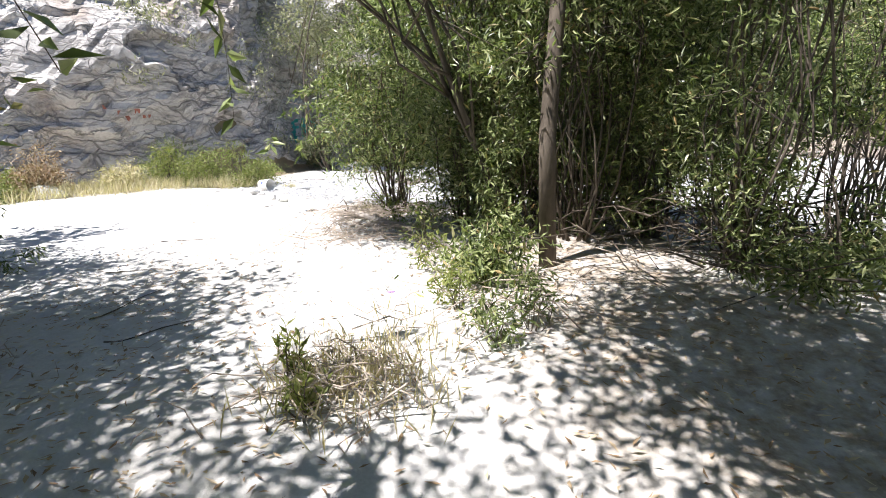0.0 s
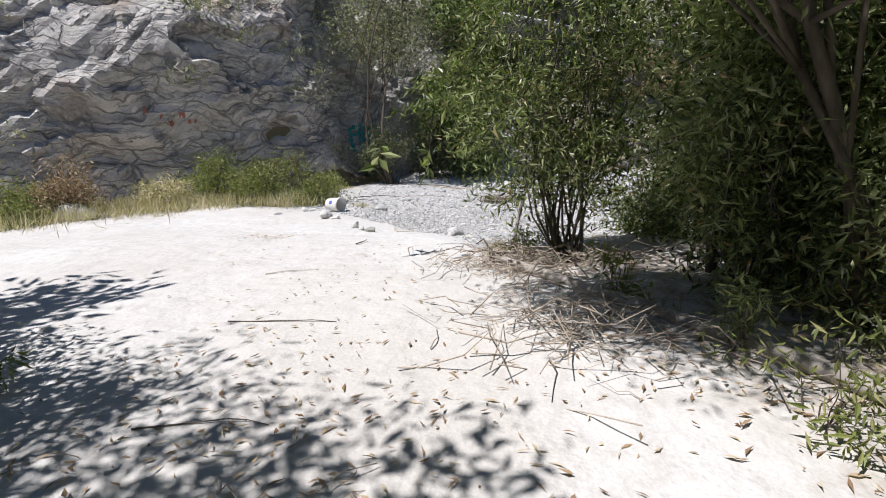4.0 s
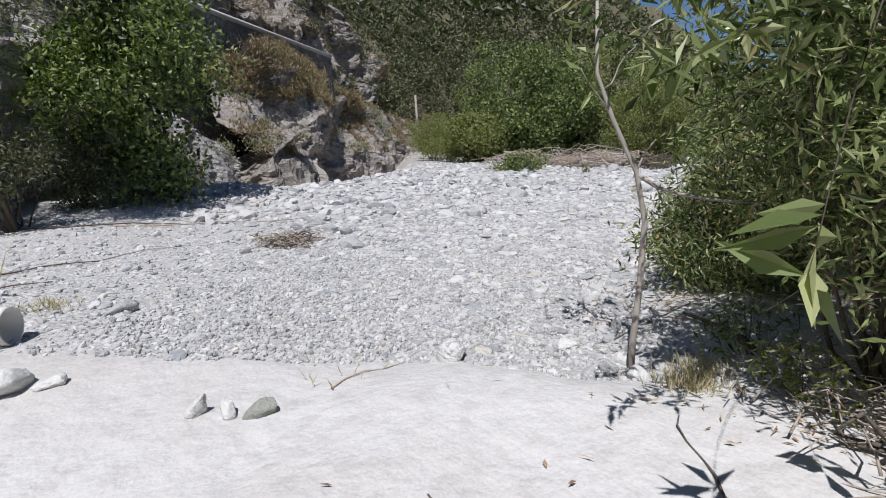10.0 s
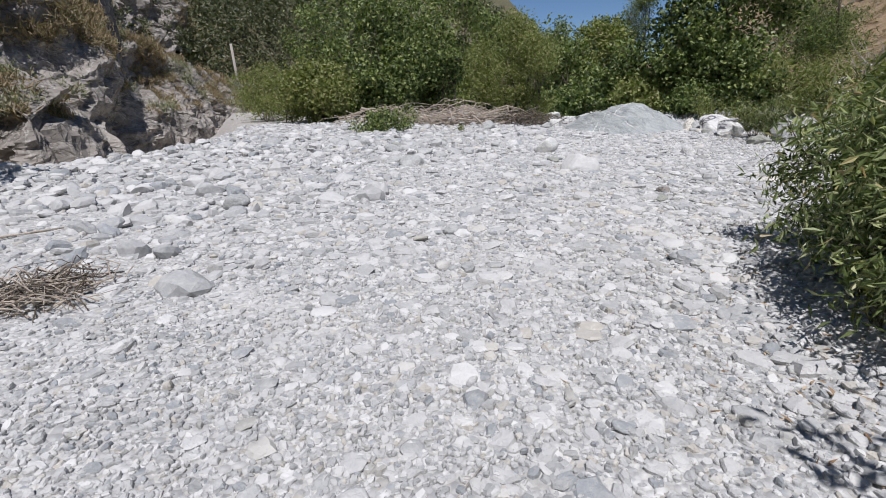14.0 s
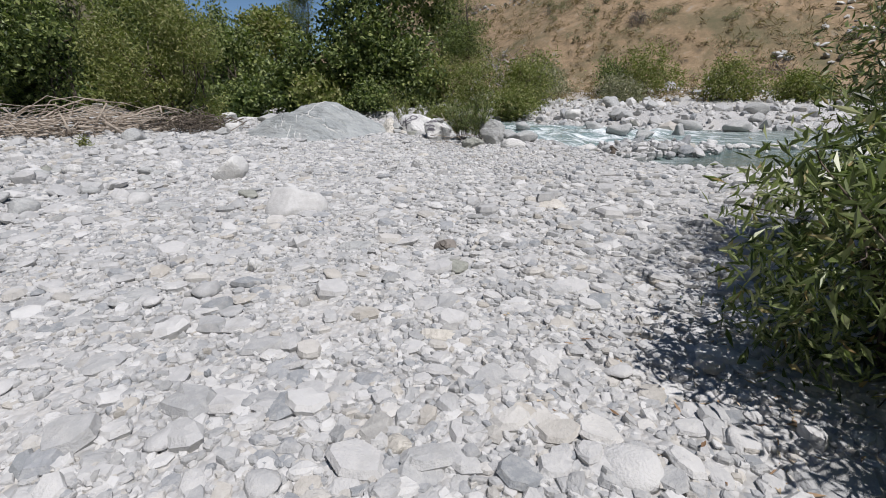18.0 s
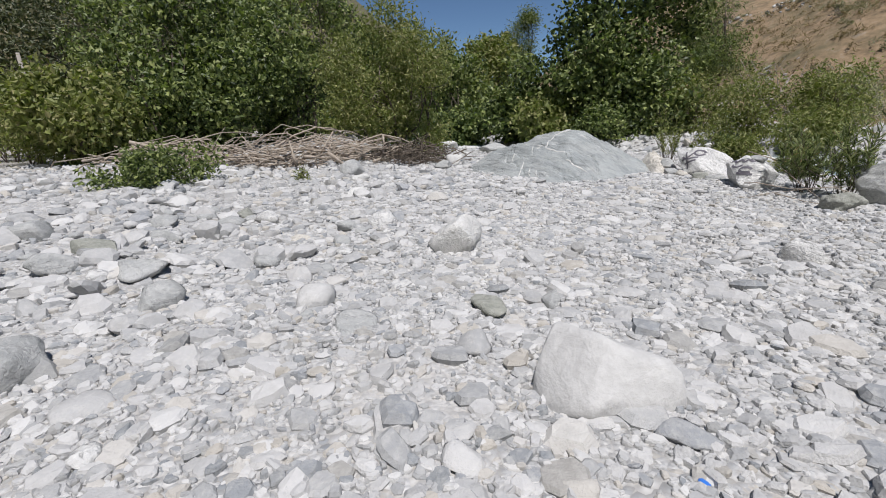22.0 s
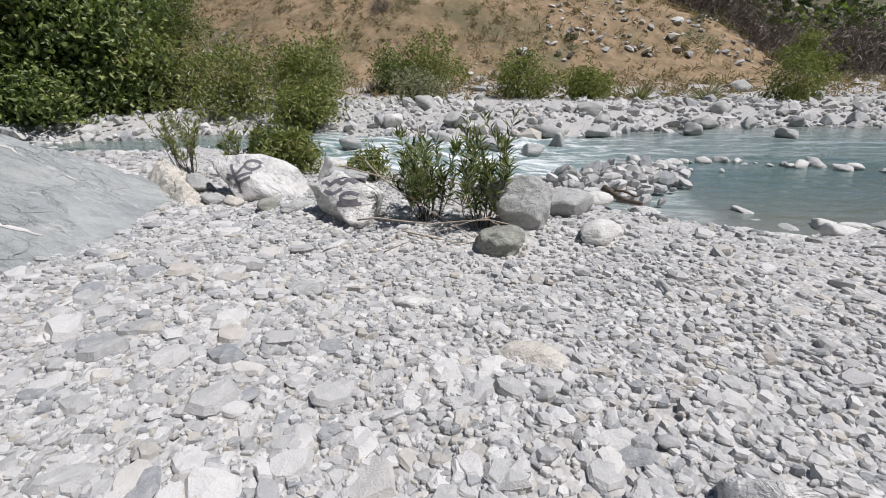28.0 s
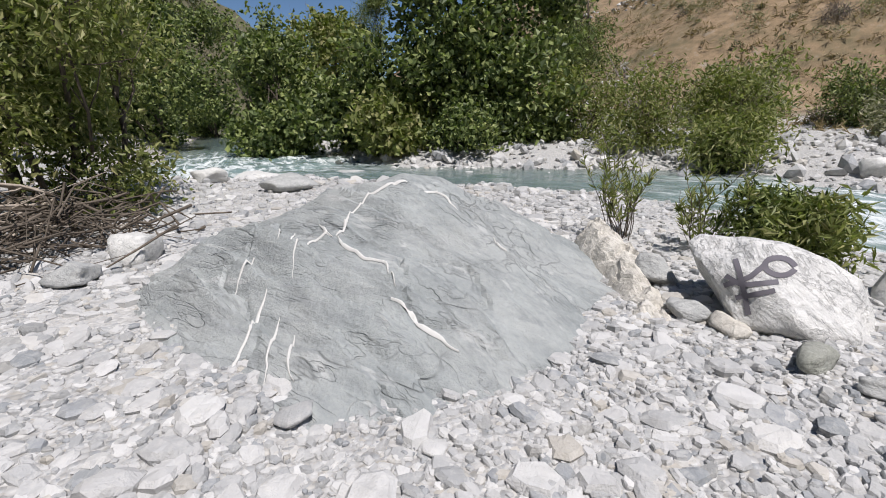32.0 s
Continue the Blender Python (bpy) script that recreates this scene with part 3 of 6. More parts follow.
# ---- cliff, outcrop ----
def rock_face(name, pts, height, lean, mat, seed, step=0.22, rough=1.0, label="", base=-0.4):
    """A rugged rock face that follows a line in plan; height and lean as functions of the length along it."""
    pts = np.array(pts, float)
    s = np.concatenate([[0], np.cumsum(np.hypot(*np.diff(pts, axis=0).T))])
    t = np.arange(0, s[-1] + step, step)
    cx, cy = np.interp(t, s, pts[:, 0]), np.interp(t, s, pts[:, 1])
    for _ in range(6):
        cx[1:-1] = (cx[:-2] + cx[2:]) / 2
        cy[1:-1] = (cy[:-2] + cy[2:]) / 2
    dx, dy = np.gradient(cx), np.gradient(cy)
    ln = np.hypot(dx, dy)
    nx, ny = -dy / ln, dx / ln
    hh = np.array([height(a) for a in t])
    ll = np.array([lean(a) for a in t])
    k = int(hh.max() / step)
    u = np.linspace(0, 1, k)
    zz = base + u[None, :] * hh[:, None]
    tt = np.broadcast_to(t[:, None], zz.shape)
    back = ll[:, None] * zz + 1.8 * ll[:, None] * np.clip(u - 0.85, 0, 1) * 8
    a, b = tt * 0.9 + zz * 0.43, zz * 0.9 - tt * 0.43
    wa, wb = a + 0.5 * fbm(a * 0.5, b * 0.5, 0, 3, seed), b + 0.35 * fbm(a * 0.5, b * 0.5, 9, 3, seed)
    bulk = 0.8 * fbm(tt * 0.16, zz * 0.22, 0, 2, seed + 7)
    big = 0.42 * facets(wa * 0.33, wb * 0.7, seed)
    small = 0.16 * facets(wa * 1.1, wb * 2.3, seed + 20)
    tiny = 0.06 * facets(wa * 3.0, wb * 5.5, seed + 40)
    back = back - rough * (bulk + big + small + tiny)
    v = np.stack([cx[:, None] + nx[:, None] * back, cy[:, None] + ny[:, None] * back, zz + 0.15 * rough * fbm(tt * 0.8, zz * 0.8, 5, 3, seed + 3)], -1)
    f = grid_faces(k, len(t))
    return put(name, mesh_np(name, v.reshape(-1, 3), f, mat, smooth=False))


cl = rock_face("cliff", CLIFF[1:10], lambda a: float(np.interp(a, [0, 37, 40, 43, 46.5], [9.5, 9.3, 6.8, 4.2, 1.6])), lambda a: 0.32, M_CLIFF, 40, 0.15)
tagged(cl, "tall dark grey fractured rock cliff with pale veins", "cliff", kind="structure")
oc = rock_face("outcrop", [(5.6, 38.0), *CLIFF[10:16]], lambda a: float(np.interp(a, [0, 5, 8, 12, 18, 27, 41, 57, 95], [4.5, 5.5, 8.5, 11.5, 12.4, 11.4, 8.6, 7.0, 5.0])), lambda a: 0.38, M_OUTCROP, 60, 0.22, 1.8, base=-2.8)
uc = rock_face("upper_crag", [(-3.5, 36.5), (4, 42.5), (11, 48), (18, 53), (26, 59), (34, 66), (42, 70)], lambda a: float(np.interp(a, [0, 28, 40, 50, 60], [21, 20, 18, 12, 6])), lambda a: 0.3, M_OUTCROP, 80, 0.3, 2.2, base=7.5)
tagged(uc, "steep grey-brown rock crag above the retaining wall", "rock crag", kind="structure")
tagged(oc, "tan and grey rocky outcrop with dry grass tufts", "rock outcrop", kind="structure")


# ---- stones ----
def ico(sub):
    bm = bmesh.new()
    bmesh.ops.create_icosphere(bm, subdivisions=sub, radius=1.0)
    v = np.array([p.co[:] for p in bm.verts])
    f = np.array([[q.index for q in p.verts] for p in bm.faces])
    bm.free()
    return v, f


ICO = {k: ico(k) for k in (1, 2, 3, 4, 5)}


def stone_shape(sub, rng, facets=7, keep=(0.62, 0.95), lump=0.12, flat=(1, 1, 1), seed=0, fine=0.0):
    """A worn rock of about unit radius: a ball cut by random planes, then roughened."""
    v, f = ICO[sub]
    v = v.copy()
    for _ in range(facets):
        n = rng.normal(size=3)
        n /= np.linalg.norm(n)
        d = rng.uniform(*keep)
        over = np.clip(v @ n - d, 0, None)
        v = v - over[:, None] * n * 0.88
    r = 1 + lump * fbm(v[:, 0] * 1.5 + seed, v[:, 1] * 1.5, v[:, 2] * 1.5, 3, seed + 70)
    if fine:
        r = r + fine * fbm(v[:, 0] * 5 + seed, v[:, 1] * 5, v[:, 2] * 9, 4, seed + 90)
    return v * r[:, None] * np.array(flat), f


def slab_shape(rng, sides=8):
    """A flat water-worn slab with a chamfered rim, 26 points."""
    a = np.sort((np.arange(sides) + rng.uniform(-0.32, 0.32, sides)) * 2 * np.pi / sides)
    r = rng.uniform(0.72, 1.08, sides)
    rings = []
    for k, z in ((rng.uniform(0.75, 0.9), -0.9), (1.0, rng.uniform(-0.1, 0.35)), (rng.uniform(0.62, 0.88), 0.85)):
        zz = z + rng.normal(0, 0.12, sides) * (z > 0.4)
        rings.append(np.stack([np.cos(a) * r * k, np.sin(a) * r * k, zz], 1))
    v = np.concatenate(rings + [[[0, 0, -1.0]], [[rng.uniform(-0.2, 0.2), rng.uniform(-0.2, 0.2), rng.uniform(0.85, 1.1)]]])
    f, n = [], sides
    for q in range(n):
        w = (q + 1) % n
        f += [(3 * n, w, q), (3 * n + 1, 2 * n + q, 2 * n + w)]
        for o in (0, n):
            f += [(o + q, o + w, o + n + w), (o + q, o + n + w, o + n + q)]
    return v, np.array(f)


def plate_shape(rng, sides=6):
    """A flat angular stone without its hidden underside."""
    a = np.sort((np.arange(sides) + rng.uniform(-0.34, 0.34, sides)) * 2 * np.pi / sides)
    r = rng.uniform(0.7, 1.1, sides)
    tx, ty = rng.normal(0, 0.18, 2)
    rings = []
    for k, z in ((1.0, -0.9), (rng.uniform(0.94, 1.02), rng.uniform(0.1, 0.4)), (rng.uniform(0.6, 0.84), 0.85)):
        rings.append(np.stack([np.cos(a) * r * k, np.sin(a) * r * k, z + (z > 0) * (np.cos(a) * tx + np.sin(a) * ty + rng.normal(0, 0.08, sides))], 1))
    v = np.concatenate(rings + [[[rng.uniform(-0.2, 0.2), rng.uniform(-0.2, 0.2), rng.uniform(0.88, 1.05)]]])
    f, n = [], sides
    for q in range(n):
        w = (q + 1) % n
        f.append((3 * n, 2 * n + q, 2 * n + w))
        for o in (0, n):
            f += [(o + q, o + w, o + n + w), (o + q, o + n + w, o + n + q)]
    return v, np.array(f)


def scatter(rng, n, region, size, sub, variants=14, sink=0.25, thick=(0.3, 0.6), tilt=0.3):
    """Positions drawn by region(n), one joined mesh of stones."""
    x, y = region(n)
    n = len(x)
    z = ground_z(x, y)
    a = size(n, x, y)
    b, c = a * rng.uniform(0.55, 0.95, n), a * rng.uniform(*thick, n)
    rz = rng.uniform(0, 6.283, n)
    tx, ty = rng.normal(0, tilt, n), rng.normal(0, tilt, n)
    shapes = [plate_shape(rng, 6) if sub < 0 else slab_shape(rng) if sub == 0 else stone_shape(sub, rng, 8, (0.5, 0.85), 0.15, seed=i) for i in range(variants)]
    base = np.stack([s[0] for s in shapes])
    pick = rng.integers(0, variants, n)
    v = base[pick] * np.stack([a, b, c], 1)[:, None, :]
    vz = v[..., 2] + v[..., 0] * tx[:, None] + v[..., 1] * ty[:, None]
    co, si = np.cos(rz)[:, None], np.sin(rz)[:, None]
    vx, vy = v[..., 0] * co - v[..., 1] * si, v[..., 0] * si + v[..., 1] * co
    v = np.stack([vx + x[:, None], vy + y[:, None], vz + (z + c * (0.5 - sink))[:, None]], -1)
    k = base.shape[1]
    f = shapes[0][1][None] + (np.arange(n) * k)[:, None, None]
    return v.reshape(-1, 3), f.reshape(-1, 3)


rng = np.random.default_rng(7)
LINE = [(-3.4, 8.6), (-2.5, 9.7), (-1, 11.2), (2, 11.3), (5, 12.6), (6.8, 13.2), (8.6, 12.4), (10.5, 12), (12, 12.5), (14.5, 12.5)]


def in_gravel(x, y, lo=-0.1):
    sd, side, _ = shore(x, y)
    bush = (x > 0.6) & (x < 4.6) & (y > 2) & (y < 8.6)
    cd, cs, _, _ = poly_dist(x, y, CLIFF)
    bed = ((x - 16.05) / 1.95) ** 2 + ((y - 12.85) / 1.65) ** 2 < 0.85
    return (sand_edge(x, y) > lo) & (sd > -0.35) & (side < 0) & ~bush & (cs < 0) & ~bed


def corridor(half, x0=-9, x1=20, y0=4, y1=22, lo=-0.1):
    def draw(n):
        x, y = rng.uniform(x0, x1, n * 8), rng.uniform(y0, y1, n * 8)
        d = poly_dist(x, y, LINE)[0]
        ok = in_gravel(x, y, lo) & (d < half * (0.35 + 0.65 * rng.random(n * 8))) & (dust(x, y) < rng.uniform(0.2, 1.6, n * 8))
        return x[ok][:n], y[ok][:n]
    return draw


def coarse(x):
    """Stones are finer by the sand and coarser down the bar."""
    return 0.5 + 0.5 * S((x + 2.5) / 5)


def finer(x, y):
    """Finer gravel where the bar falls to the pool."""
    return 1 - 0.42 * S((11.4 - y) / 1.6) * S((x - 7) / 2)


def field(v, f, name, label):
    ob = put(name, mesh_np(name, v, f, M_COBBLE, smooth=False))
    tagged(ob, label, "stones", kind="stuff")
    return ob


v, f = scatter(rng, 9500, corridor(6.0), lambda n, x, y: np.clip(rng.lognormal(math.log(0.062), 0.4, n), 0.03, 0.15) * coarse(x) * finer(x, y), 0, variants=40, sink=0.38, thick=(0.22, 0.42), tilt=0.11)
field(v, f, "cobbles", "flat grey and white river cobbles packed along the bar")
v, f = scatter(rng, 30000, corridor(5.0), lambda n, x, y: np.clip(rng.lognormal(math.log(0.036), 0.32, n), 0.016, 0.07) * coarse(x), -1, variants=40, sink=0.24, thick=(0.26, 0.5), tilt=0.16)
field(v, f, "pebbles", "loose pale grey pebbles between the cobbles")
v, f = scatter(rng, 16000, corridor(2.6, 0, 12), lambda n, x, y: np.clip(rng.lognormal(math.log(0.024), 0.3, n), 0.012, 0.045) * coarse(x), -1, variants=40, sink=0.15, thick=(0.3, 0.6), tilt=0.2)
field(v, f, "gravel_chips", "fine grey gravel chips along the walked line")
v, f = scatter(rng, 15000, corridor(2.6, -4.5, 1.0), lambda n, x, y: np.clip(rng.lognormal(math.log(0.018), 0.3, n), 0.01, 0.04), -1, variants=40, sink=0.1, thick=(0.35, 0.7), tilt=0.25)
field(v, f, "gravel_chips", "fine angular gravel beside the sand")


def near_end(n):
    x, y = rng.uniform(7.5, 14.5, n * 3), rng.uniform(8.6, 13.6, n * 3)
    ok = in_gravel(x, y) & (dust(x, y) < rng.uniform(0.2, 2.2, n * 3))
    return x[ok][:n], y[ok][:n]


v, f = scatter(rng, 12000, near_end, lambda n, x, y: np.clip(rng.lognormal(math.log(0.026), 0.35, n), 0.012, 0.05), -1, variants=40, sink=0.2, thick=(0.3, 0.55), tilt=0.18)
field(v, f, "gravel_chips", "fine grey gravel chips at the end of the bar")


def wide(n):
    x, y = rng.uniform(-9, 27, n * 4), rng.uniform(4, 28, n * 4)
    d = poly_dist(x, y, LINE)[0]
    ok = in_gravel(x, y, 0.2) & (d > 2.6)
    return x[ok][:n], y[ok][:n]


v, f = scatter(rng, 20000, wide, lambda n, x, y: np.clip(rng.lognormal(math.log(0.066), 0.42, n), 0.03, 0.22) * coarse(x) * finer(x, y), -1, variants=40, sink=0.25, thick=(0.25, 0.5), tilt=0.14)
field(v, f, "bar_stones", "grey cobbles spread over the wider gravel bar")


def ridge(n):
    x, y = rng.uniform(-1.5, 14, n * 5), rng.uniform(13.5, 22.5, n * 5)
    ok = in_gravel(x, y, 0.4) & (rng.random(n * 5) < 0.15 + 0.85 * S((y - 14.5) / 4)) & (fbm(x * 0.5, y * 0.5, 0, 2, 63) > -0.5)
    return x[ok][:n], y[ok][:n]


v, f = scatter(rng, 1200, ridge, lambda n, x, y: np.clip(rng.lognormal(math.log(0.11), 0.4, n), 0.05, 0.24), 2, variants=30, sink=0.22, thick=(0.35, 0.7), tilt=0.18)
field(v, f, "ridge_stones", "larger pale grey stones along the crest of the bar")


def far_bank(n):
    x, y = rng.uniform(-8, 45, n * 6), rng.uniform(-26, 22, n * 6)
    sd, side, _ = shore(x, y)
    ok = (side > 0) & (sd > -0.6) & (sd < 9 * rng.random(n * 6) ** 0.7)
    return x[ok][:n], y[ok][:n]


v, f = scatter(rng, 5600, far_bank, lambda n, x, y: np.clip(rng.lognormal(math.log(0.12), 0.55, n), 0.05, 0.5), 1, sink=0.2, thick=(0.4, 0.75))
field(v, f, "bank_stones", "grey stones and small boulders along the far river bank")


def hillside(n):
    x, y = rng.uniform(14, 75, n * 4), rng.uniform(-45, 14, n * 4)
    hd, hs, _, _ = poly_dist(x, y, HILL)
    ok = (hd * hs > -6) & (hd * hs < 45) & (fbm(x * 0.12, y * 0.12, 0, 3, 77) > 0.1)
    return x[ok][:n], y[ok][:n]


v, f = scatter(rng, 1600, hillside, lambda n, x, y: np.clip(rng.lognormal(math.log(0.22), 0.5, n), 0.08, 0.7), 1, sink=0.1)
field(v, f, "hill_stones", "pale stones strewn over the dry hillside")


def rock(name, label, x, y, size, rz=0.0, tilt=(0, 0), mat=None, sub=3, seed=0, sink=0.3, z=None, facets=8, keep=(0.62, 0.95), category="rock", group="", lump=0.14, fine=0.03):
    """One rock; size is its half length, half width and half height."""
    r = np.random.default_rng(1000 + seed)
    v, f = stone_shape(sub, r, facets, keep, lump, (1, 1, 1), seed, fine)
    me = mesh_np(name, v * np.array(size), f, mat or M_BOULDER)
    z = gz(x, y) + size[2] * (1 - 2 * sink) if z is None else z
    return tagged(put(name, me, m=pose(x, y, z, tilt[0], tilt[1], rz)), label, category, group)


# ---- plants ----
def tube(pts, radii, sides=6):
    pts, radii = np.asarray(pts, float), np.asarray(radii, float)
    t = np.gradient(pts, axis=0)
    t /= np.linalg.norm(t, axis=1)[:, None] + 1e-9
    ref = np.where(np.abs(t[:, 2:3]) > 0.9, np.array([[1.0, 0, 0]]), np.array([[0, 0, 1.0]]))
    u = np.cross(t, ref)
    u /= np.linalg.norm(u, axis=1)[:, None] + 1e-9
    w = np.cross(t, u)
    a = np.arange(sides) * 2 * np.pi / sides
    ring = u[:, None, :] * np.cos(a)[None, :, None] + w[:, None, :] * np.sin(a)[None, :, None]
    v = pts[:, None, :] + ring * radii[:, None, None]
    n = len(pts)
    i = np.arange(n * sides).reshape(n, sides)
    j = np.roll(i, -1, 1)
    f = np.stack([i[:-1], j[:-1], j[1:], i[1:]], -1).reshape(-1, 4)
    v = np.concatenate([v.reshape(-1, 3), pts[[0, -1]]])
    k = n * sides
    caps = [[k, j[0, q], i[0, q], i[0, q]] for q in range(sides)] + [[k + 1, i[-1, q], j[-1, q], j[-1, q]] for q in range(sides)]
    tri = np.array(caps)[:, :3]
    quads = np.concatenate([f[:, [0, 1, 2]], f[:, [0, 2, 3]], tri])
    return v, quads


def join(parts):
    vs, fs, o = [], [], 0
    for v, f in parts:
        vs.append(v)
        fs.append(f + o)
        o += len(v)
    return np.concatenate(vs), np.concatenate(fs)


def bent(rng, a, b, n=6, wob=0.06, sag=0.0):
    a, b = np.asarray(a, float), np.asarray(b, float)
    t = np.linspace(0, 1, n)[:, None]
    p = a + (b - a) * t
    ln = np.linalg.norm(b - a)
    p += wob * ln * 1.5 * (np.sin(t * np.pi) * rng.normal(0, 1, 3) + 0.6 * np.sin(t * 2 * np.pi) * rng.normal(0, 1, 3) + 0.3 * np.sin(t * 3 * np.pi) * rng.normal(0, 1, 3))
    p[:, 2] += sag * ln * np.sin(t[:, 0] * np.pi)
    return p


def leaves(rng, pos, length, width, droop=0.35, out=None, vary=0.35):
    """Small folded leaves, four points each, two triangles."""
    n = len(pos)
    d = rng.normal(size=(n, 3))
    if out is not None:
        d = d * 0.8 + out
    d[:, 2] -= droop
    d /= np.linalg.norm(d, axis=1)[:, None]
    s = np.cross(d, rng.normal(size=(n, 3)))
    s /= np.linalg.norm(s, axis=1)[:, None] + 1e-9
    nn = np.cross(d, s)
    ln = length * (1 + vary * rng.uniform(-1, 1, n))[:, None]
    w = width * (1 + vary * rng.uniform(-1, 1, n))[:, None]
    base = pos
    a = base + d * ln * 0.42 + s * w * 0.5 + nn * w * 0.22
    b = base + d * ln * 0.42 - s * w * 0.5 + nn * w * 0.22
    tip = base + d * ln - nn * ln * 0.08
    v = np.stack([base, a, tip, b], 1).reshape(-1, 3)
    i = np.arange(n)[:, None] * 4
    f = np.concatenate([i + np.array([[0, 1, 2]]), i + np.array([[0, 2, 3]])], 1).reshape(-1, 3)
    return v, f


def crown_points(rng, lobes, n, inner=0.55, seed=0):
    """Points in the outer shells of several lobes (x, y, z, rx, ry, rz), with gaps."""
    lobes = np.asarray(lobes, float)
    wgt = lobes[:, 3] * lobes[:, 4] * lobes[:, 5]
    k = rng.choice(len(lobes), n, p=wgt / wgt.sum())
    d = rng.normal(size=(n, 3))
    d /= np.linalg.norm(d, axis=1)[:, None]
    r = rng.uniform(inner ** 3, 1.08, n) ** (1 / 3)
    p = lobes[k, :3] + d * r[:, None] * lobes[k, 3:]
    g = fbm(p[:, 0] * 1.6 + seed, p[:, 1] * 1.6, p[:, 2] * 1.6, 2, 50 + seed)
    keep = g > -0.35
    return p[keep] if keep.sum() > n // 3 else p


def tree(name, label, x, y, h, spread, seed, mat, leaf=(0.16, 0.09), n=9000, clumps=420, trunk=0.12, stems=1, bark=None, low=0.25, category="tree", z=None,
         clump_r=0.3, lean=(0, 0), lobes_n=9, twigs=60, droop=0.3, top=1.0):
    """Trunks, limbs and twigs, and a crown of small leaves in uneven lobes."""
    r = np.random.default_rng(seed)
    z = gz(x, y) - 0.05 if z is None else z
    wood, tips, lobes = [[] for _ in range(stems)], [], []
    for i in range(lobes_n):
        a = r.uniform(0, 6.283)
        u = r.uniform(low, 0.92)
        rad = spread * r.uniform(0.25, 0.75) * (1.15 - 0.75 * abs(u - 0.5) * top)
        s = spread * r.uniform(0.36, 0.6) * (1.1 - 0.5 * u)
        lobes.append((math.cos(a) * rad + lean[0] * u, math.sin(a) * rad + lean[1] * u, h * u, s, s, s * r.uniform(0.8, 1.25)))
    lobes.append((lean[0], lean[1], h * 0.88, spread * 0.32, spread * 0.32, h * 0.13))
    for k in range(stems):
        a = r.uniform(0, 6.283)
        o = np.array([math.cos(a), math.sin(a), 0]) * (spread * 0.12 * (stems > 1))
        tgt = lobes[k % len(lobes)] if stems > 1 else lobes[-1]
        p = bent(r, o, (tgt[0] * 0.8 + o[0], tgt[1] * 0.8 + o[1], max(tgt[2], h * 0.6)), 8, 0.035)
        rr = trunk * r.uniform(0.7, 1.1) * np.linspace(1, 0.3, 8)
        wood[k].append(tube(p, rr, 7))
        tips.append((p, rr))
    for i, l in enumerate(lobes):
        p, rr = tips[i % len(tips)]
        j = r.integers(2, 6)
        q = bent(r, p[j], l[:3], 6, 0.07, 0.06)
        branch = wood[i % len(tips)]
        branch.append(tube(q, np.linspace(rr[j] * 0.6, 0.4 * min(rr[j] * 0.6, 0.03), 6), 5))
        for _ in range(max(1, twigs // len(lobes))):
            e = np.array(l[:3]) + r.normal(size=3) * np.array(l[3:]) * 0.6
            branch.append(tube(bent(r, q[r.integers(2, 6)], e, 4, 0.08), np.linspace(min(0.012, trunk * 0.4), 0.003, 4), 3))
    c = crown_points(r, lobes, clumps, 0.45, seed % 17)
    per = max(1, n // len(c))
    pos = np.repeat(c, per, 0) + r.normal(0, clump_r, (len(c) * per, 3)) * np.array([1, 1, 0.75])
    pos = pos[pos[:, 2] > 0.06]
    lv = leaves(r, pos, leaf[0], leaf[1], droop)
    ob = new(name)
    ob.matrix_basis = pose(x, y, z)
    tagged(ob, label, category)
    for w in wood:
        part_name = "trunk" if stems < 5 and trunk > 0.03 else "stem"
        put(part_name, mesh_np(part_name, *join(w), bark or M_BARK), ob)
    put("crown", mesh_np("crown", *lv, mat, smooth=False), ob)
    return ob


def bush(name, label, x, y, h, r, seed, mat, n=3500, leaf=(0.1, 0.03), **kw):
    kw = {"clumps": 130, "trunk": 0.022, "stems": 9, "low": 0.12, "clump_r": 0.16, "lobes_n": 8, "twigs": 40, "category": "shrub", **kw}
    return tree(name, label, x, y, h, r, seed, mat, leaf, n, **kw)


WL = "willow shrub with narrow green leaves and many thin stems"
# thicket beside the sandy path
for i, (x, y, h, r, n, lo) in enumerate([(1.4, 5.0, 4.4, 1.1, 12000, 0.24), (0.8, 6.2, 4.4, 1.05, 11000, 0.24), (-0.6, 7.35, 3.5, 1.0, 12000, 0.24), (1.5, 7.2, 4.4, 1.2, 10000, 0.14), (2.4, 5.6, 4.6, 1.3, 9000, 0.3),
                                         (1.2, 8.3, 3.5, 1.0, 12000, 0.1), (2.9, 7.9, 3.1, 1.0, 12000, 0.1), (4.0, 6.9, 3.2, 1.2, 7000, 0.3), (2.5, 3.9, 4.0, 1.1, 9000, 0.26), (4.4, 5.0, 3.6, 1.3, 5000, 0.36)]):
    shrub = bush("willow_shrub", WL, x, y, h, r, 200 + i, M_WILLOW, n, (0.088, 0.02), clumps=230, stems=22, trunk=0.014, clump_r=0.15, low=lo, twigs=80, lobes_n=13, droop=0.2)
    if i == 2:
        hanging = shrub
bush("willow_shrub", "leafy willow shrub leaning over the shaded sand", -5.0, 4.1, 3.2, 1.0, 650, M_WILLOW, 9000, (0.1, 0.026), clumps=260, stems=9, trunk=0.02, clump_r=0.16, low=0.1, twigs=50, lobes_n=13, droop=0.3)
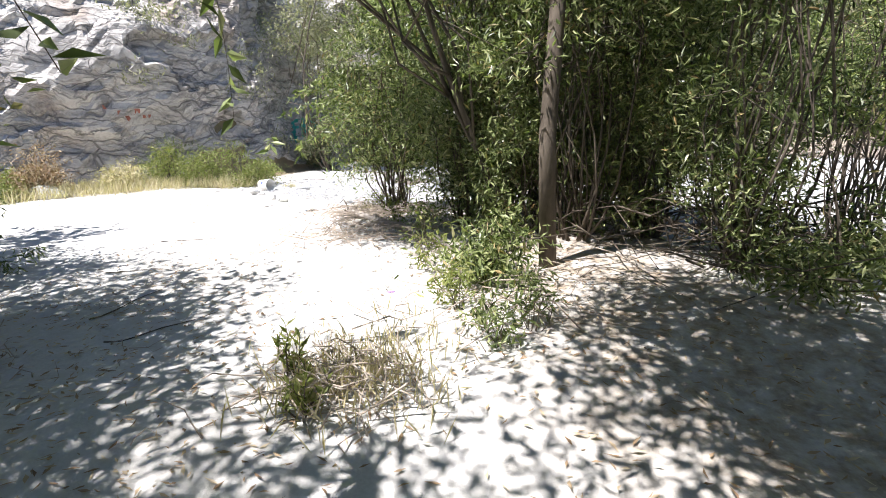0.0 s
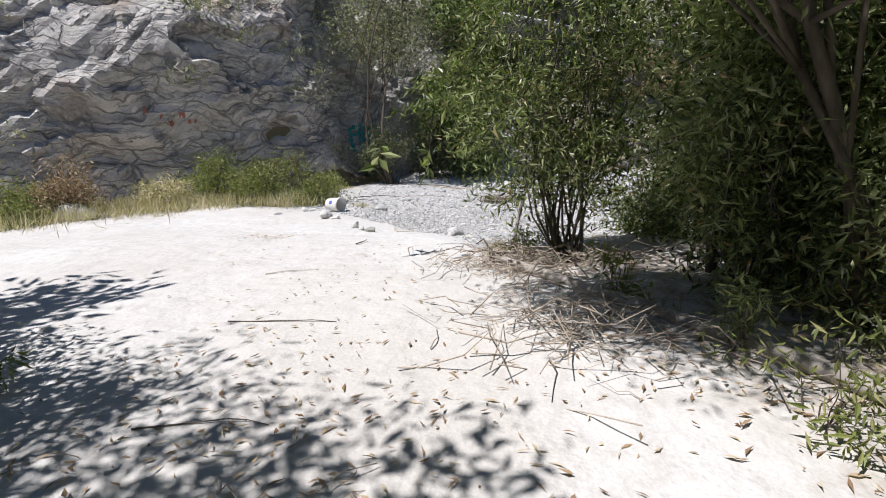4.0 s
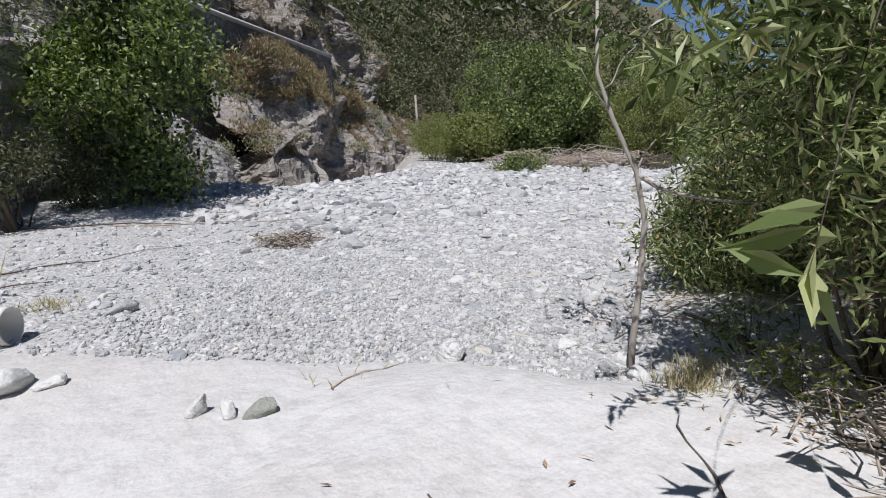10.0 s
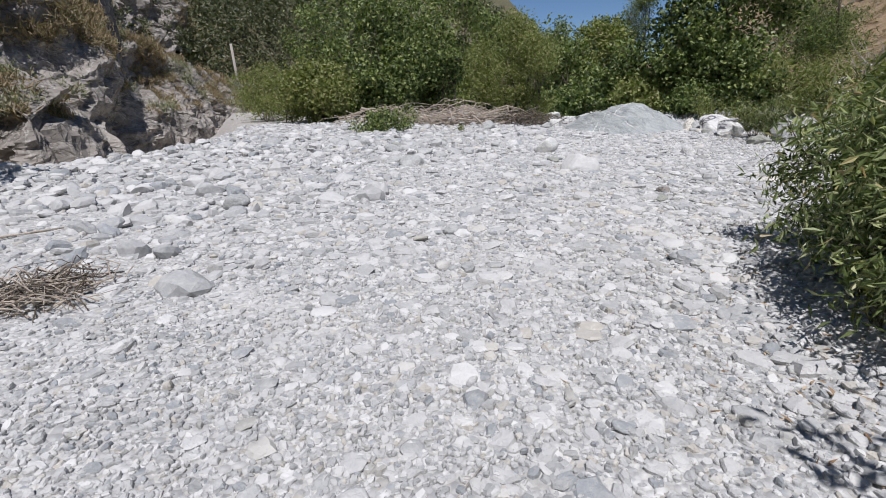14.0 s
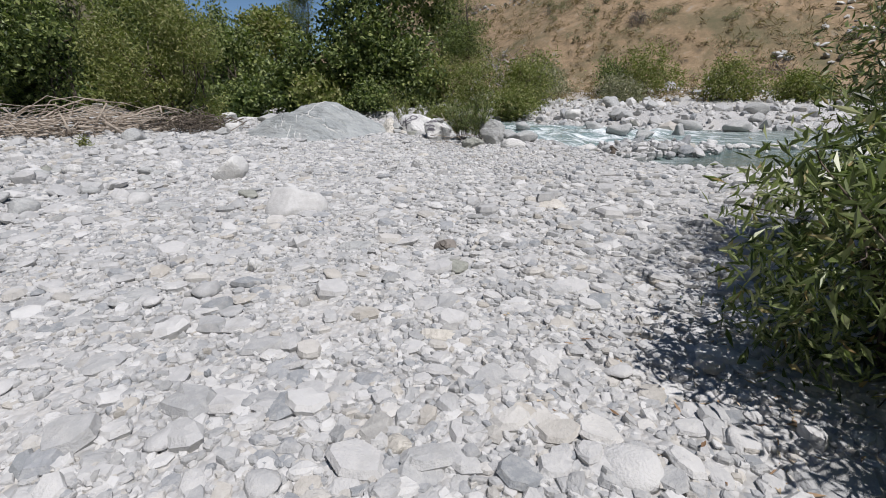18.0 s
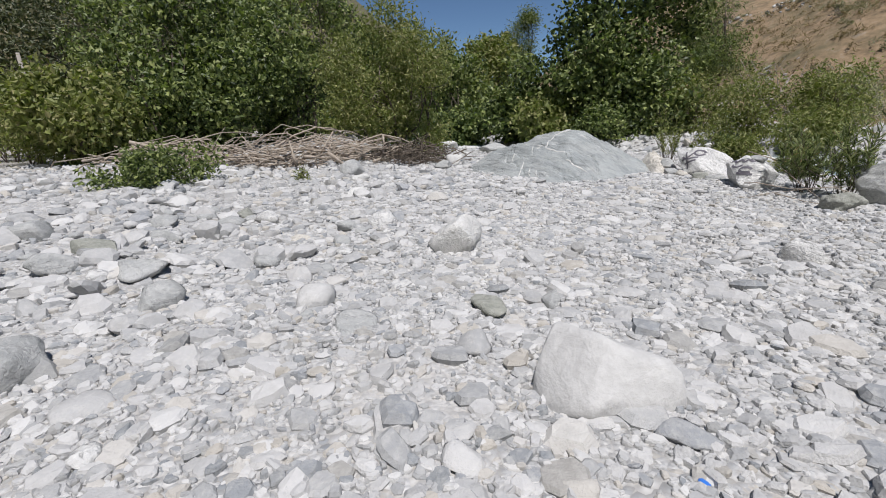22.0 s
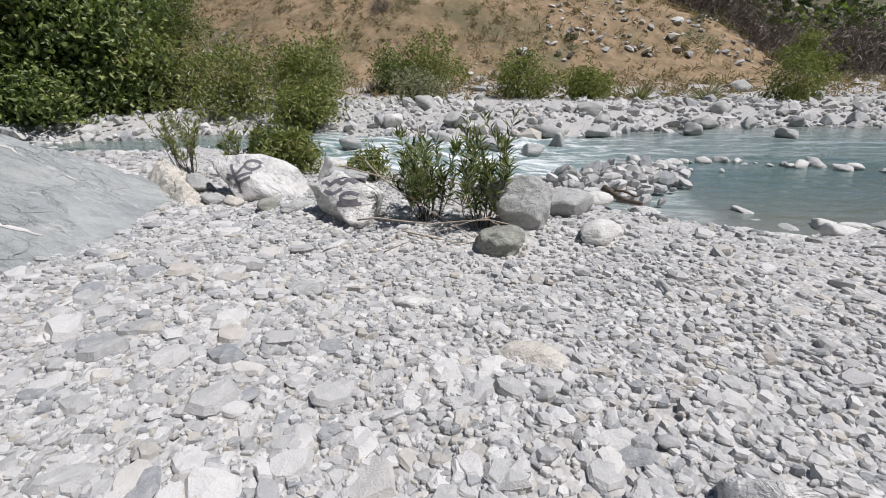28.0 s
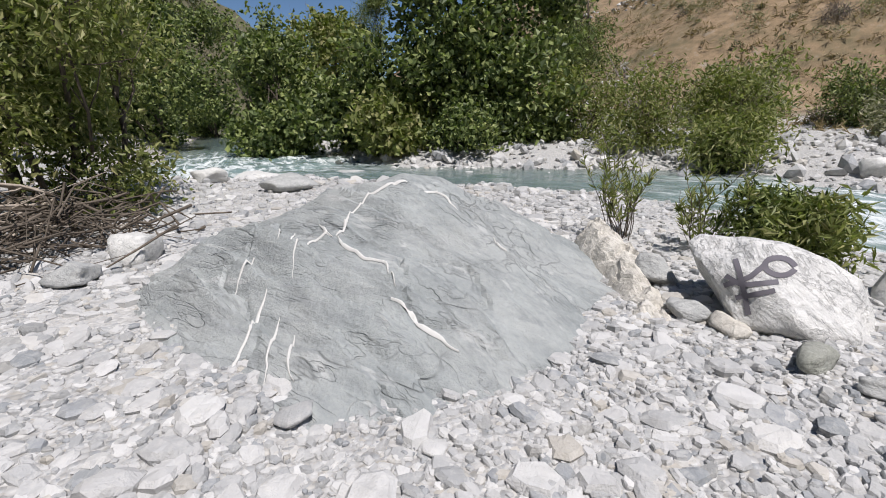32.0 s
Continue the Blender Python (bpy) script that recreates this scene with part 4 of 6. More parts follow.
for i, (x, y, h, r) in enumerate([(0.45, 3.9, 0.5, 0.3), (2.9, 3.6, 1.6, 0.7), (0.35, 5.75, 2.3, 0.75), (1.0, 5.3, 2.5, 0.85), (2.2, 5.2, 2.0, 0.9), (0.85, 8.75, 1.6, 0.75), (1.8, 8.85, 1.5, 0.75), (2.8, 8.85, 1.4, 0.75)]):
    bush("willow_shrub", "low leafy willow shrub at the thicket's edge", x, y, h, r, 640 + i, M_WILLOW, 1800 if h < 1 else 5200, (0.09, 0.022), clumps=120, stems=10, trunk=0.014, clump_r=0.13, low=0.1, twigs=40, lobes_n=10, droop=0.45)
tree("willow_tree", "slender willow tree with a bare grey trunk rising through the thicket", 0.97, 4.2, 6.0, 1.6, 220, M_WILLOW, (0.11, 0.024), 9000, 300, 0.085, low=0.62, lean=(0.12, 0.1), clump_r=0.2)
tree("willow_tree", "leafy willow tree shading the sandy path", -4.6, 2.6, 5.2, 2.3, 221, M_WILLOW, (0.13, 0.04), 25000, 560, 0.09, stems=3, low=0.3, clump_r=0.22, lobes_n=16)
# Only the hung twigs show; the unseen crown is set to shade the left sand.
over_path = tree("willow_tree", "tall willow tree whose branches hang over the path", -2.6, -1.6, 6.2, 2.9, 222, M_WILLOW, (0.13, 0.04), 15500, 440, 0.12, stems=2, low=0.6, clump_r=0.26, lean=(-0.8, 2.0))
# Crown is out of view overhead, leaned to shade the ground on the right.
tree("willow_tree", "leafy willow tree with an unseen crown that shades the path's right side", 1.7, -1.2, 5.2, 2.2, 223, M_WILLOW, (0.12, 0.036), 21000, 420, 0.1, stems=2, low=0.62, clump_r=0.24, lean=(-1.9, 3.1))
# Mostly out of view: these block sky light and deepen the shade on the path.
for i, (x, y, h, r, lo) in enumerate([(-6.6, 0.4, 5.5, 2.0, 0.15), (-5.4, -2.4, 6.0, 2.2, 0.15), (-0.3, -4.0, 6.0, 2.4, 0.2), (3.8, -2.0, 5.5, 2.0, 0.3), (4.9, 1.2, 5.0, 1.7, 0.5), (-7.0, 4.0, 4.6, 1.6, 0.12), (2.2, -5.5, 6.5, 2.6, 0.2), (-3.6, -5.2, 6.5, 2.6, 0.2)]):
    tree("willow_tree", "leafy willow tree in the grove beside the path", x, y, h, r, 600 + i, M_WILLOW, (0.24, 0.1), 6000, 420, 0.09, stems=3, low=lo, clump_r=0.24)
# The first leans an unseen crown over the path to shade ground by the log.
for i, (x, y, h, r, lo, le) in enumerate([(0.8, 5.25, 4.9, 1.2, 0.66, (-2.9, -0.6)), (2.7, 6.0, 5.4, 1.5, 0.36, (0, 0)), (0.6, 6.5, 5.6, 1.5, 0.4, (-0.1, 0)), (3.2, 3.0, 5.0, 1.5, 0.55, (0, 0)), (2.0, 6.8, 5.4, 1.5, 0.34, (0, 0))]):
    tree("willow_tree", "tall dark-stemmed willow in the thicket", x, y, h, r, 620 + i, M_WILLOW, (0.098, 0.029), 13000, 420, 0.05, stems=2, low=lo, clump_r=0.22, lobes_n=13, lean=le)


# by the cliff
tree("grey_tree", "dusty grey-green tree growing at the foot of the cliff", -4.3, 18.2, 8.5, 1.7, 230, M_OLIVE, (0.12, 0.05), 9000, 420, 0.05, stems=3, low=0.52)
tree("alder_tree", "bushy green alder standing before the dark cliff", -1.0, 22.0, 7.4, 2.25, 231, M_ALDER, (0.15, 0.1), 20000, 600, 0.08, stems=4, low=0.08, lobes_n=16)
tree("grey_tree", "dusty grey-green tree growing at the foot of the cliff", -2.2, 23.6, 9.5, 2.2, 232, M_OLIVE, (0.14, 0.06), 8000, 420, 0.05, stems=3, low=0.5)
bush("shrub", "dull grey-green shrub in the gully below the cliff", -4.1, 18.4, 2.0, 0.9, 238, M_SCRUB, 5000, (0.1, 0.04))
bush("shrub", "dull grey-green shrub in the gully below the cliff", -3.0, 20.4, 2.4, 1.0, 239, M_SCRUB, 5000, (0.1, 0.04))
for i, (x, y, h, r, m) in enumerate([(-5.3, 13.3, 1.35, 0.7, M_LIGHT), (-6.4, 13.5, 1.05, 0.7, M_LIGHT), (-7.5, 13.3, 1.15, 0.75, M_LIGHT), (-8.4, 12.6, 0.6, 0.6, M_DRY), (-9.3, 11.2, 1.2, 0.45, M_BROWN),
                                     (-9.8, 10.4, 0.9, 0.6, M_LIGHT), (-10.6, 9.3, 0.7, 0.7, M_DRY)]):
    bush("shrub", "small light green shrub at the foot of the cliff" if m is M_LIGHT else "dry brown shrub at the foot of the cliff", x, y, h, r, 240 + i, m, 3600, (0.09, 0.025))

# thicket behind the driftwood and along the river
for i, (x, y, h, r, m, n) in enumerate([(14.4, 26.0, 2.6, 1.3, M_LIGHT, 5000), (17.4, 25.3, 5.2, 1.9, M_ALDER, 9000), (19.6, 25.6, 6.4, 2.8, M_ALDER, 10000),
                                        (22.6, 24.0, 6.2, 2.4, M_ALDER, 9000), (24.0, 34, 7, 2.4, M_ALDER, 6000), (22, 31.5, 8, 3.2, M_ALDER, 6000), (26, 30, 8, 3.2, M_ALDER, 6000)]):
    tree("alder_tree", "dense leafy green alder tree behind the driftwood", x, y, h, r, 260 + i, m, (0.18, 0.125), int(n * 1.3), 460, 0.07, stems=5, low=0.06, clump_r=0.28)
for i, (x, y, h, r) in enumerate([(14.8, 28.3, 2.2, 1.2), (15.6, 30.6, 2.8, 1.4), (17.4, 33.0, 3.4, 1.6)]):
    bush("willow_shrub", "pale green willow shrub below the outcrop", x, y, h, r, 350 + i, M_LIGHT, 4200, (0.13, 0.045), clumps=200, clump_r=0.2, lobes_n=12)
tree("willow_tree", "rounded green willow beside the river with exposed roots", 18.2, 18.2, 4.4, 2.0, 280, M_LIGHT, (0.12, 0.05), 20000, 520, 0.07, stems=6, low=0.1, clump_r=0.22)
tree("big_tree", "large dense green tree on the far river bank", 33.5, 11.0, 12.0, 5.2, 281, M_ALDER, (0.26, 0.19), 34000, 1000, 0.22, stems=3, low=0.06, clump_r=0.42, lobes_n=14)
for i, (x, y, h, r, m) in enumerate([(36, 21.5, 6, 2.6, M_ALDER), (33.5, 16.2, 4.6, 2.4, M_ALDER), (31.5, 15.2, 2.0, 1.5, M_LIGHT), (41, 20, 7, 3, M_LIGHT), (46, 25, 9, 3.4, M_ALDER), (40, 29.5, 8.5, 3.2, M_ALDER),
                                     (52, 32, 10, 4, M_ALDER), (58, 24, 9, 4, M_ALDER), (33, 30, 8, 3.2, M_LIGHT), (68, 33, 11, 4.5, M_ALDER), (74, 27, 11, 4.5, M_ALDER), (60, 38, 11, 4.5, M_ALDER)]):
    tree("alder_tree", "leafy green tree along the far river bank", x, y, h, r, 290 + i, m, (0.28, 0.21), 7000, 460, 0.1, stems=4, low=0.06, clump_r=0.36)
for i, (x, y, h) in enumerate([(66, 20, 13), (69, 22.5, 12), (44.5, 4.2, 8.5), (47, 5.5, 9)]):
    tree("pine_tree", "dark green pine tree on the slope", x, y, h, 2.2, 310 + i, M_ALDER, (0.3, 0.06), 6000, 320, 0.16, low=0.3, clump_r=0.4)
for i, (x, y, h, r, m) in enumerate([(31.2, 7.6, 2.6, 1.5, M_LIGHT), (28.6, 6.0, 2.3, 1.4, M_LIGHT), (27.6, 3.4, 2.6, 1.5, M_LIGHT), (30, 2.6, 2.4, 1.4, M_OLIVE), (25.8, 4.6, 1.6, 1.1, M_LIGHT), (30.4, -4.6, 3.0, 1.6, M_LIGHT),
                                     (31.6, -3.2, 2.4, 1.2, M_ALDER), (25.2, -6.8, 1.9, 1.3, M_LIGHT), (23.4, -8.6, 1.2, 1.0, M_LIGHT), (27.8, -1.6, 1.3, 1.1, M_OLIVE), (34, 1, 2.0, 1.4, M_OLIVE)]):
    bush("willow_shrub", "light green willow shrub on the far gravel bank", x, y, h * 1.05, r * 1.15, 330 + i, m, 3600, (0.19, 0.07), clump_r=0.26, clumps=260, lobes_n=15, twigs=60)
# Added dark bushes stand in for the shade at the large tree's foot.
for i, (x, y) in enumerate([(30.6, 12.4), (31.2, 9.6), (32.0, 14.4)]):
    bush("shrub", "dark green shrub added in place of the shade below the large tree", x, y, 1.9, 1.8, 347 + i, M_ALDER, 3600, (0.2, 0.13), clump_r=0.26, clumps=240)
bush("shrub", "rounded green shrub standing on the far bank", 16.4, -15.4, 3.4, 1.5, 345, M_LIGHT, 5000, (0.16, 0.06), clump_r=0.22)
tree("alder_tree", "leafy green tree on the far downstream bank", 9.4, -18.5, 6.5, 2.8, 346, M_LIGHT, (0.18, 0.12), 7000, 380, 0.1, stems=4, low=0.08)


def scrub(name, label, region, n, seed, mat, size=(0.5, 1.3), leaf=(0.3, 0.12), per=90):
    """Many far shrubs joined as one."""
    r = np.random.default_rng(seed)
    x, y = region(r, n)
    z = ground_z(x, y)
    s = r.uniform(*size, len(x))
    c = np.repeat(np.stack([x, y, z + s * 0.35], 1), per, 0)
    d = r.normal(size=c.shape)
    d /= np.linalg.norm(d, axis=1)[:, None]
    pos = c + d * (np.repeat(s, per) * r.uniform(0.35, 1, len(c)))[:, None] * np.array([1, 1, 0.65])
    ob = put(name, mesh_np(name, *leaves(r, pos, leaf[0], leaf[1]), mat, smooth=False))
    return tagged(ob, label, "shrubs", kind="stuff")


def slope_green(r, n):
    x, y = r.uniform(-8, 150, n * 8), r.uniform(25, 150, n * 8)
    cd, cs, _, _ = poly_dist(x, y, CLIFF)
    c = cd * cs
    ok = (c > 2.5) & (c < 75) & (fbm(x * 0.12, y * 0.12, 0, 3, 88) > -0.75) & ~((x < 24) & (y < 0.77 * x + 40))
    return x[ok][:n], y[ok][:n]


def slope_dry(r, n):
    x, y = r.uniform(12, 90, n * 5), r.uniform(-50, 16, n * 5)
    hd, hs, _, _ = poly_dist(x, y, HILL)
    ok = (hd * hs > -5) & (hd * hs < 50) & (fbm(x * 0.11, y * 0.11, 0, 3, 91) > 0.0)
    return x[ok][:n], y[ok][:n]


def flat_south(r, n):
    x, y = r.uniform(-12, 46, n), r.uniform(-52, -38, n)
    return x, y


def slope_near(r, n):
    x, y = slope_green(r, n * 6)
    ok = (np.hypot(x, y - 10) < 62) & (fbm(x * 0.2, y * 0.2, 0, 3, 89) > -0.7)
    return x[ok][:n], y[ok][:n]


def slope_mid(r, n):
    x, y = slope_green(r, n * 7)
    d = np.hypot(x, y - 10)
    ok = (d > 58) & (d < 105) & (fbm(x * 0.09, y * 0.09, 0, 3, 87) > -0.5)
    return x[ok][:n], y[ok][:n]


def slope_back(r, n):
    x, y = slope_green(r, n * 3)
    ok = np.hypot(x, y - 10) > 100
    return x[ok][:n], y[ok][:n]


def south_hill(r, n):
    return r.uniform(-70, 140, n), r.uniform(-270, -75, n)


scrub("mid_brush", "olive green brush on the mountain slope", slope_mid, 2700, 408, M_SCRUB, (0.9, 2.4), (0.6, 0.3), 42)
scrub("south_brush", "grey-green brush on the far downstream slope", south_hill, 1500, 409, M_SCRUB, (3, 8), (3.0, 1.7), 10)
def slope_straw(r, n):
    x, y = slope_green(r, n * 6)
    ok = np.hypot(x, y - 10) < 85
    return x[ok][:n], y[ok][:n]


scrub("slope_grass", "dry straw grass between the brush on the slope", slope_straw, 1700, 410, M_STRAW, (0.3, 0.9), (0.5, 0.1), 14)
scrub("near_scrub", "olive green brush growing above the outcrop", slope_near, 900, 407, M_SCRUB, (0.5, 1.5), (0.34, 0.17), 90)
scrub("slope_scrub", "dark green brush covering the mountain slope", slope_back, 3600, 401, M_SCRUB, (1.0, 3.0), (1.2, 0.65), 16)


def slope_far(r, n):
    x, y = r.uniform(20, 520, n * 8), r.uniform(60, 330, n * 8)
    cd, cs, _, _ = poly_dist(x, y, CLIFF)
    c = cd * cs
    ok = (c > 40) & (c < 190) & (r.random(n * 8) < 140 / np.hypot(x, y))
    return x[ok][:n], y[ok][:n]


scrub("far_brush", "dark green brush on the far mountain slope", slope_far, 3800, 406, M_SCRUB, (2.5, 6.0), (3.2, 1.9), 10)
scrub("dry_scrub", "grey-brown scrub scattered over the dry hill", slope_dry, 850, 402, M_OLIVE, (0.3, 1.0), (0.15, 0.06), 80)


scrub("grey_brush", "purple-grey leafless brush on the dry hill", slope_dry, 110, 411, M_GREYTWIG, (0.5, 1.4), (0.5, 0.035), 150)
scrub("dark_brush", "dark olive brush dotted over the dry hill", slope_dry, 200, 412, M_SCRUB, (0.3, 0.8), (0.13, 0.07), 150)


def slope_any(r, n):
    x, y = r.uniform(12, 70, n * 5), r.uniform(-40, 14, n * 5)
    hd, hs, _, _ = poly_dist(x, y, HILL)
    ok = (hd * hs > -9) & (hd * hs < 30)
    return x[ok][:n], y[ok][:n]


scrub("dry_grass", "tufts of straw-coloured dry grass on the hillside", slope_any, 2600, 405, M_STRAW, (0.2, 0.45), (0.45, 0.07), 13)
scrub("bare_scrub", "tall leafless grey brush beyond the river flat", flat_south, 330, 403, M_GREYTWIG, (2.6, 6.2), (1.0, 0.08), 170)


def tree_south(r, n):
    return r.uniform(-40, 60, n), r.uniform(-80, -54, n)


scrub("far_woods", "dark green woods behind the grey brush", tree_south, 85, 404, M_ALDER, (5, 10), (1.1, 0.7), 260)


# ---- bedrock and boulders at the end of the bar ----
def bed_z(x, y):
    dx, dy = x - 16.2, y - 13.0
    r = (np.abs(dx / np.where(dx < 0, 2.4, 1.75)) ** 1.8 + np.abs(dy / np.where(dy < 0, 1.85, 2.5)) ** 1.8) ** (1 / 1.8)
    r = r + 0.05 * fbm(x * 1.1, y * 1.1, 0, 3, 101)
    h = 0.9 * np.clip(1 - np.maximum(r, 0) ** 1.35, -1.2, 1)
    u, w = 0.6 * x + 0.8 * y, 0.8 * x - 0.6 * y
    w = w + 0.16 * fbm(u * 0.7, w * 0.9, 0, 4, 111)
    fade = np.clip(1.6 - r, 0.2, 1)
    for f_, a_, seed in ((1.4, 0.15, 103), (3.3, 0.095, 113), (8.5, 0.03, 123)):
        q = w * f_ + 0.6 * fbm(u * 0.5 * f_ ** 0.5, w * 0.5, 3, 2, seed)
        step = q - np.floor(q)
        h = h + fade * a_ * (step - S((step - 0.84) / 0.16) - 0.2) * np.clip(0.5 + 1.5 * fbm(x * 0.9, y * 0.9, seed, 3, 117), 0, 1)
    h = h + fade * (0.05 * fbm(u * 0.9, w * 1.8, 0, 3, 131) - 0.05 * np.clip(1 - np.abs(fbm(u * 0.8 + 5, w * 1.3, 0, 3, 107)) / 0.06, 0, 1))
    return 0.18 + h + 0.01 * fbm(u * 3, w * 9, 0, 4, 105)


def bedrock():
    xs, ys = np.arange(13.4, 18.4, 0.036), np.arange(10.7, 15.4, 0.036)
    gx_, gy_ = np.meshgrid(xs, ys)
    z = bed_z(gx_.ravel(), gy_.ravel())
    v = np.stack([gx_.ravel(), gy_.ravel(), z], 1)
    f = grid_faces(len(xs), len(ys))
    keep = z[f].max(1) > -0.25
    ob = new("bedrock_outcrop")
    tagged(ob, "low grey bedrock hump crossed by white quartz veins", "bedrock")
    put("rock_body", mesh_np("rock_body", v, f[keep], M_BED, smooth=False), ob)

    def vein(pts, w):
        pts = np.array(pts, float)
        s = np.concatenate([[0], np.cumsum(np.hypot(*np.diff(pts, axis=0).T))])
        t = np.arange(0, s[-1], 0.025)
        x, y = np.interp(t, s, pts[:, 0]), np.interp(t, s, pts[:, 1])
        x, y = x + 0.03 * fbm(t * 4, 0, w * 100, 3, 11), y + 0.03 * fbm(t * 4, 9, w * 100, 3, 12)
        dx, dy = np.gradient(x), np.gradient(y)
        ln = np.hypot(dx, dy) + 1e-9
        ww = 0.78 * w * (0.75 + 0.6 * fbm(t * 3, 3, w * 50, 3, 14)) * np.clip(np.minimum(t, s[-1] - t) / 0.15, 0.15, 1)
        rows = []
        for k in (-1, -0.4, 0.4, 1):
            px, py = x - dy / ln * ww * k, y + dx / ln * ww * k
            rows.append(np.stack([px, py, bed_z(px, py) + (0.018 if abs(k) < 1 else 0.005)], 1))
        v = np.stack(rows, 1).reshape(-1, 3)
        put("quartz_vein", mesh_np("quartz_vein", v, grid_faces(4, len(t)), M_VEIN), ob, "white quartz vein")

    vein([(15.97, 12.72), (15.88, 12.86), (15.83, 13.05), (15.79, 13.24), (15.65, 13.38), (15.32, 13.46)], 0.026)
    vein([(15.32, 13.46), (15.16, 13.34), (15.02, 13.21), (14.89, 13.0), (14.78, 12.96), (14.6, 12.94)], 0.026)
    vein([(14.57, 12.97), (14.51, 12.83), (14.37, 12.7), (14.27, 12.51)], 0.034)
    vein([(15.57, 13.64), (15.32, 13.46), (15.19, 13.64), (15.04, 13.67), (14.9, 13.65)], 0.016)
    vein([(15.52, 13.85), (15.35, 13.83), (15.13, 13.82)], 0.024)
    vein([(14.85, 13.85), (14.52, 13.85), (14.32, 13.85), (14.15, 13.85)], 0.022)
    vein([(15.17, 14.05), (15.07, 14.1), (14.98, 14.11)], 0.024)
    vein([(14.45, 13.52), (14.25, 13.49), (14.11, 13.43)], 0.013)
    vein([(15.97, 12.72), (15.9, 12.58), (15.73, 12.44)], 0.014)
    vein([(15.43, 12.27), (15.35, 12.22), (15.3, 12.14)], 0.018)
    vein([(14.6, 13.66), (14.35, 13.64), (14.07, 13.61)], 0.013)
    return ob


M_VEIN = m_plain("quartz_vein", (0.7, 0.69, 0.66), 0.8, 0.3)
bedrock()


def quartz_ledge():
    t, d = np.meshgrid(np.linspace(0, 1, 80), np.linspace(-1, 1, 26))
    ax, ay = 14.35 + 2.5 * t, 11.22 - 0.1 * t + 0.06 * fbm(t * 5, 0, 0, 3, 4)
    w = 0.3 * (0.75 + 0.4 * fbm(t * 4, 2, 0, 3, 6)) * np.clip(np.minimum(t, 1 - t) * 8, 0.25, 1)
    x, y = ax + 0.1 * d, ay + w * d
    z = 0.1 + (0.12 + 0.34 * S(t * 1.15)) * (1 - np.abs(d) ** 2.4) * np.clip(np.minimum(t, 1.02 - t) * 9, 0, 1)
    z = z + (0.06 * facets(x * 4, y * 5, 160) + 0.03 * facets(x * 10, y * 12, 170) + 0.015 * fbm(x * 12, y * 12, 0, 3, 175)) * (1 - np.abs(d) ** 4)
    v = np.stack([x, y, z], -1).reshape(-1, 3)
    tagged(put("quartz_ledge", mesh_np("quartz_ledge", v, grid_faces(80, 26), M_QUARTZ, smooth=False)), "cream white quartz ledge along the side of the bedrock", "rock")


quartz_ledge()

from mathutils.bvhtree import BVHTree


def spray(ob, parts_parent, eye, centre, strokes, width, mat, name="paint_stroke", up=(0, 0, 1)):
    """Paint strokes laid on a surface, seen from eye: strokes are lists of (right, up) metres round centre."""
    mw = ob.matrix_basis
    me = ob.data
    tree_ = BVHTree.FromPolygons([mw @ v.co for v in me.vertices], [p.vertices[:] for p in me.polygons])
    eye, centre = Vector(eye), Vector(centre)
    fwd = (centre - eye).normalized()
    right = fwd.cross(Vector(up)).normalized()
    upv = right.cross(fwd)
    for st in strokes:
        st = np.array(st, float)
        s = np.concatenate([[0], np.cumsum(np.hypot(*np.diff(st, axis=0).T))])
        t = np.linspace(0, s[-1], max(6, int(s[-1] / 0.02)))
        px, py = np.interp(t, s, st[:, 0]), np.interp(t, s, st[:, 1])
        for _ in range(2):
            px[1:-1], py[1:-1] = (px[:-2] + px[2:] + px[1:-1]) / 3, (py[:-2] + py[2:] + py[1:-1]) / 3
        dx, dy = np.gradient(px), np.gradient(py)
        ln = np.hypot(dx, dy) + 1e-9
        v, ok = [], True
        for i in range(len(t)):
            for k in (-1, 0, 1):
                q = centre + right * (px[i] - dy[i] / ln[i] * width * k / 2) + upv * (py[i] + dx[i] / ln[i] * width * k / 2)
                hit = tree_.ray_cast(eye, (q - eye).normalized())
                if hit[0] is None:
                    ok = False
                    break
                v.append(hit[0] + hit[1] * 0.005)
            if not ok:
                break
        n = len(v) // 3
        if n > 3:
            inv = parts_parent.matrix_basis.inverted()
            put(name, mesh_np(name, [list(inv @ p) for p in v[: n * 3]], grid_faces(3, n), mat), parts_parent)


pb = rock("painted_boulder", "pale smooth boulder with a black spray-painted sign", 14.95, 10.33, (0.76, 0.46, 0.42), -120, (0, 40), M_PALE, 5, 23, 0.1, z=0.4, facets=12, keep=(0.6, 0.9), category="boulder", lump=0.1, fine=0.018)
EYE32 = (11.85, 12.545, 1.75)
arc = [(0.09 + 0.085 * math.cos(a), 0.13 + 0.06 * math.sin(a)) for a in np.linspace(0.2, 6.2, 22)]
spray(pb, pb, EYE32, (14.9, 10.52, 0.53), [[(-0.16, 0.14), (-0.1, 0.0), (-0.03, -0.22)], [(-0.2, 0.02), (-0.1, -0.03), (0.1, 0.03)], [(-0.12, -0.12), (0.0, -0.07), (0.09, -0.03)], [(-0.2, -0.05), (-0.06, 0.03), (0.02, 0.14)], arc], 0.034, M_PAINT)

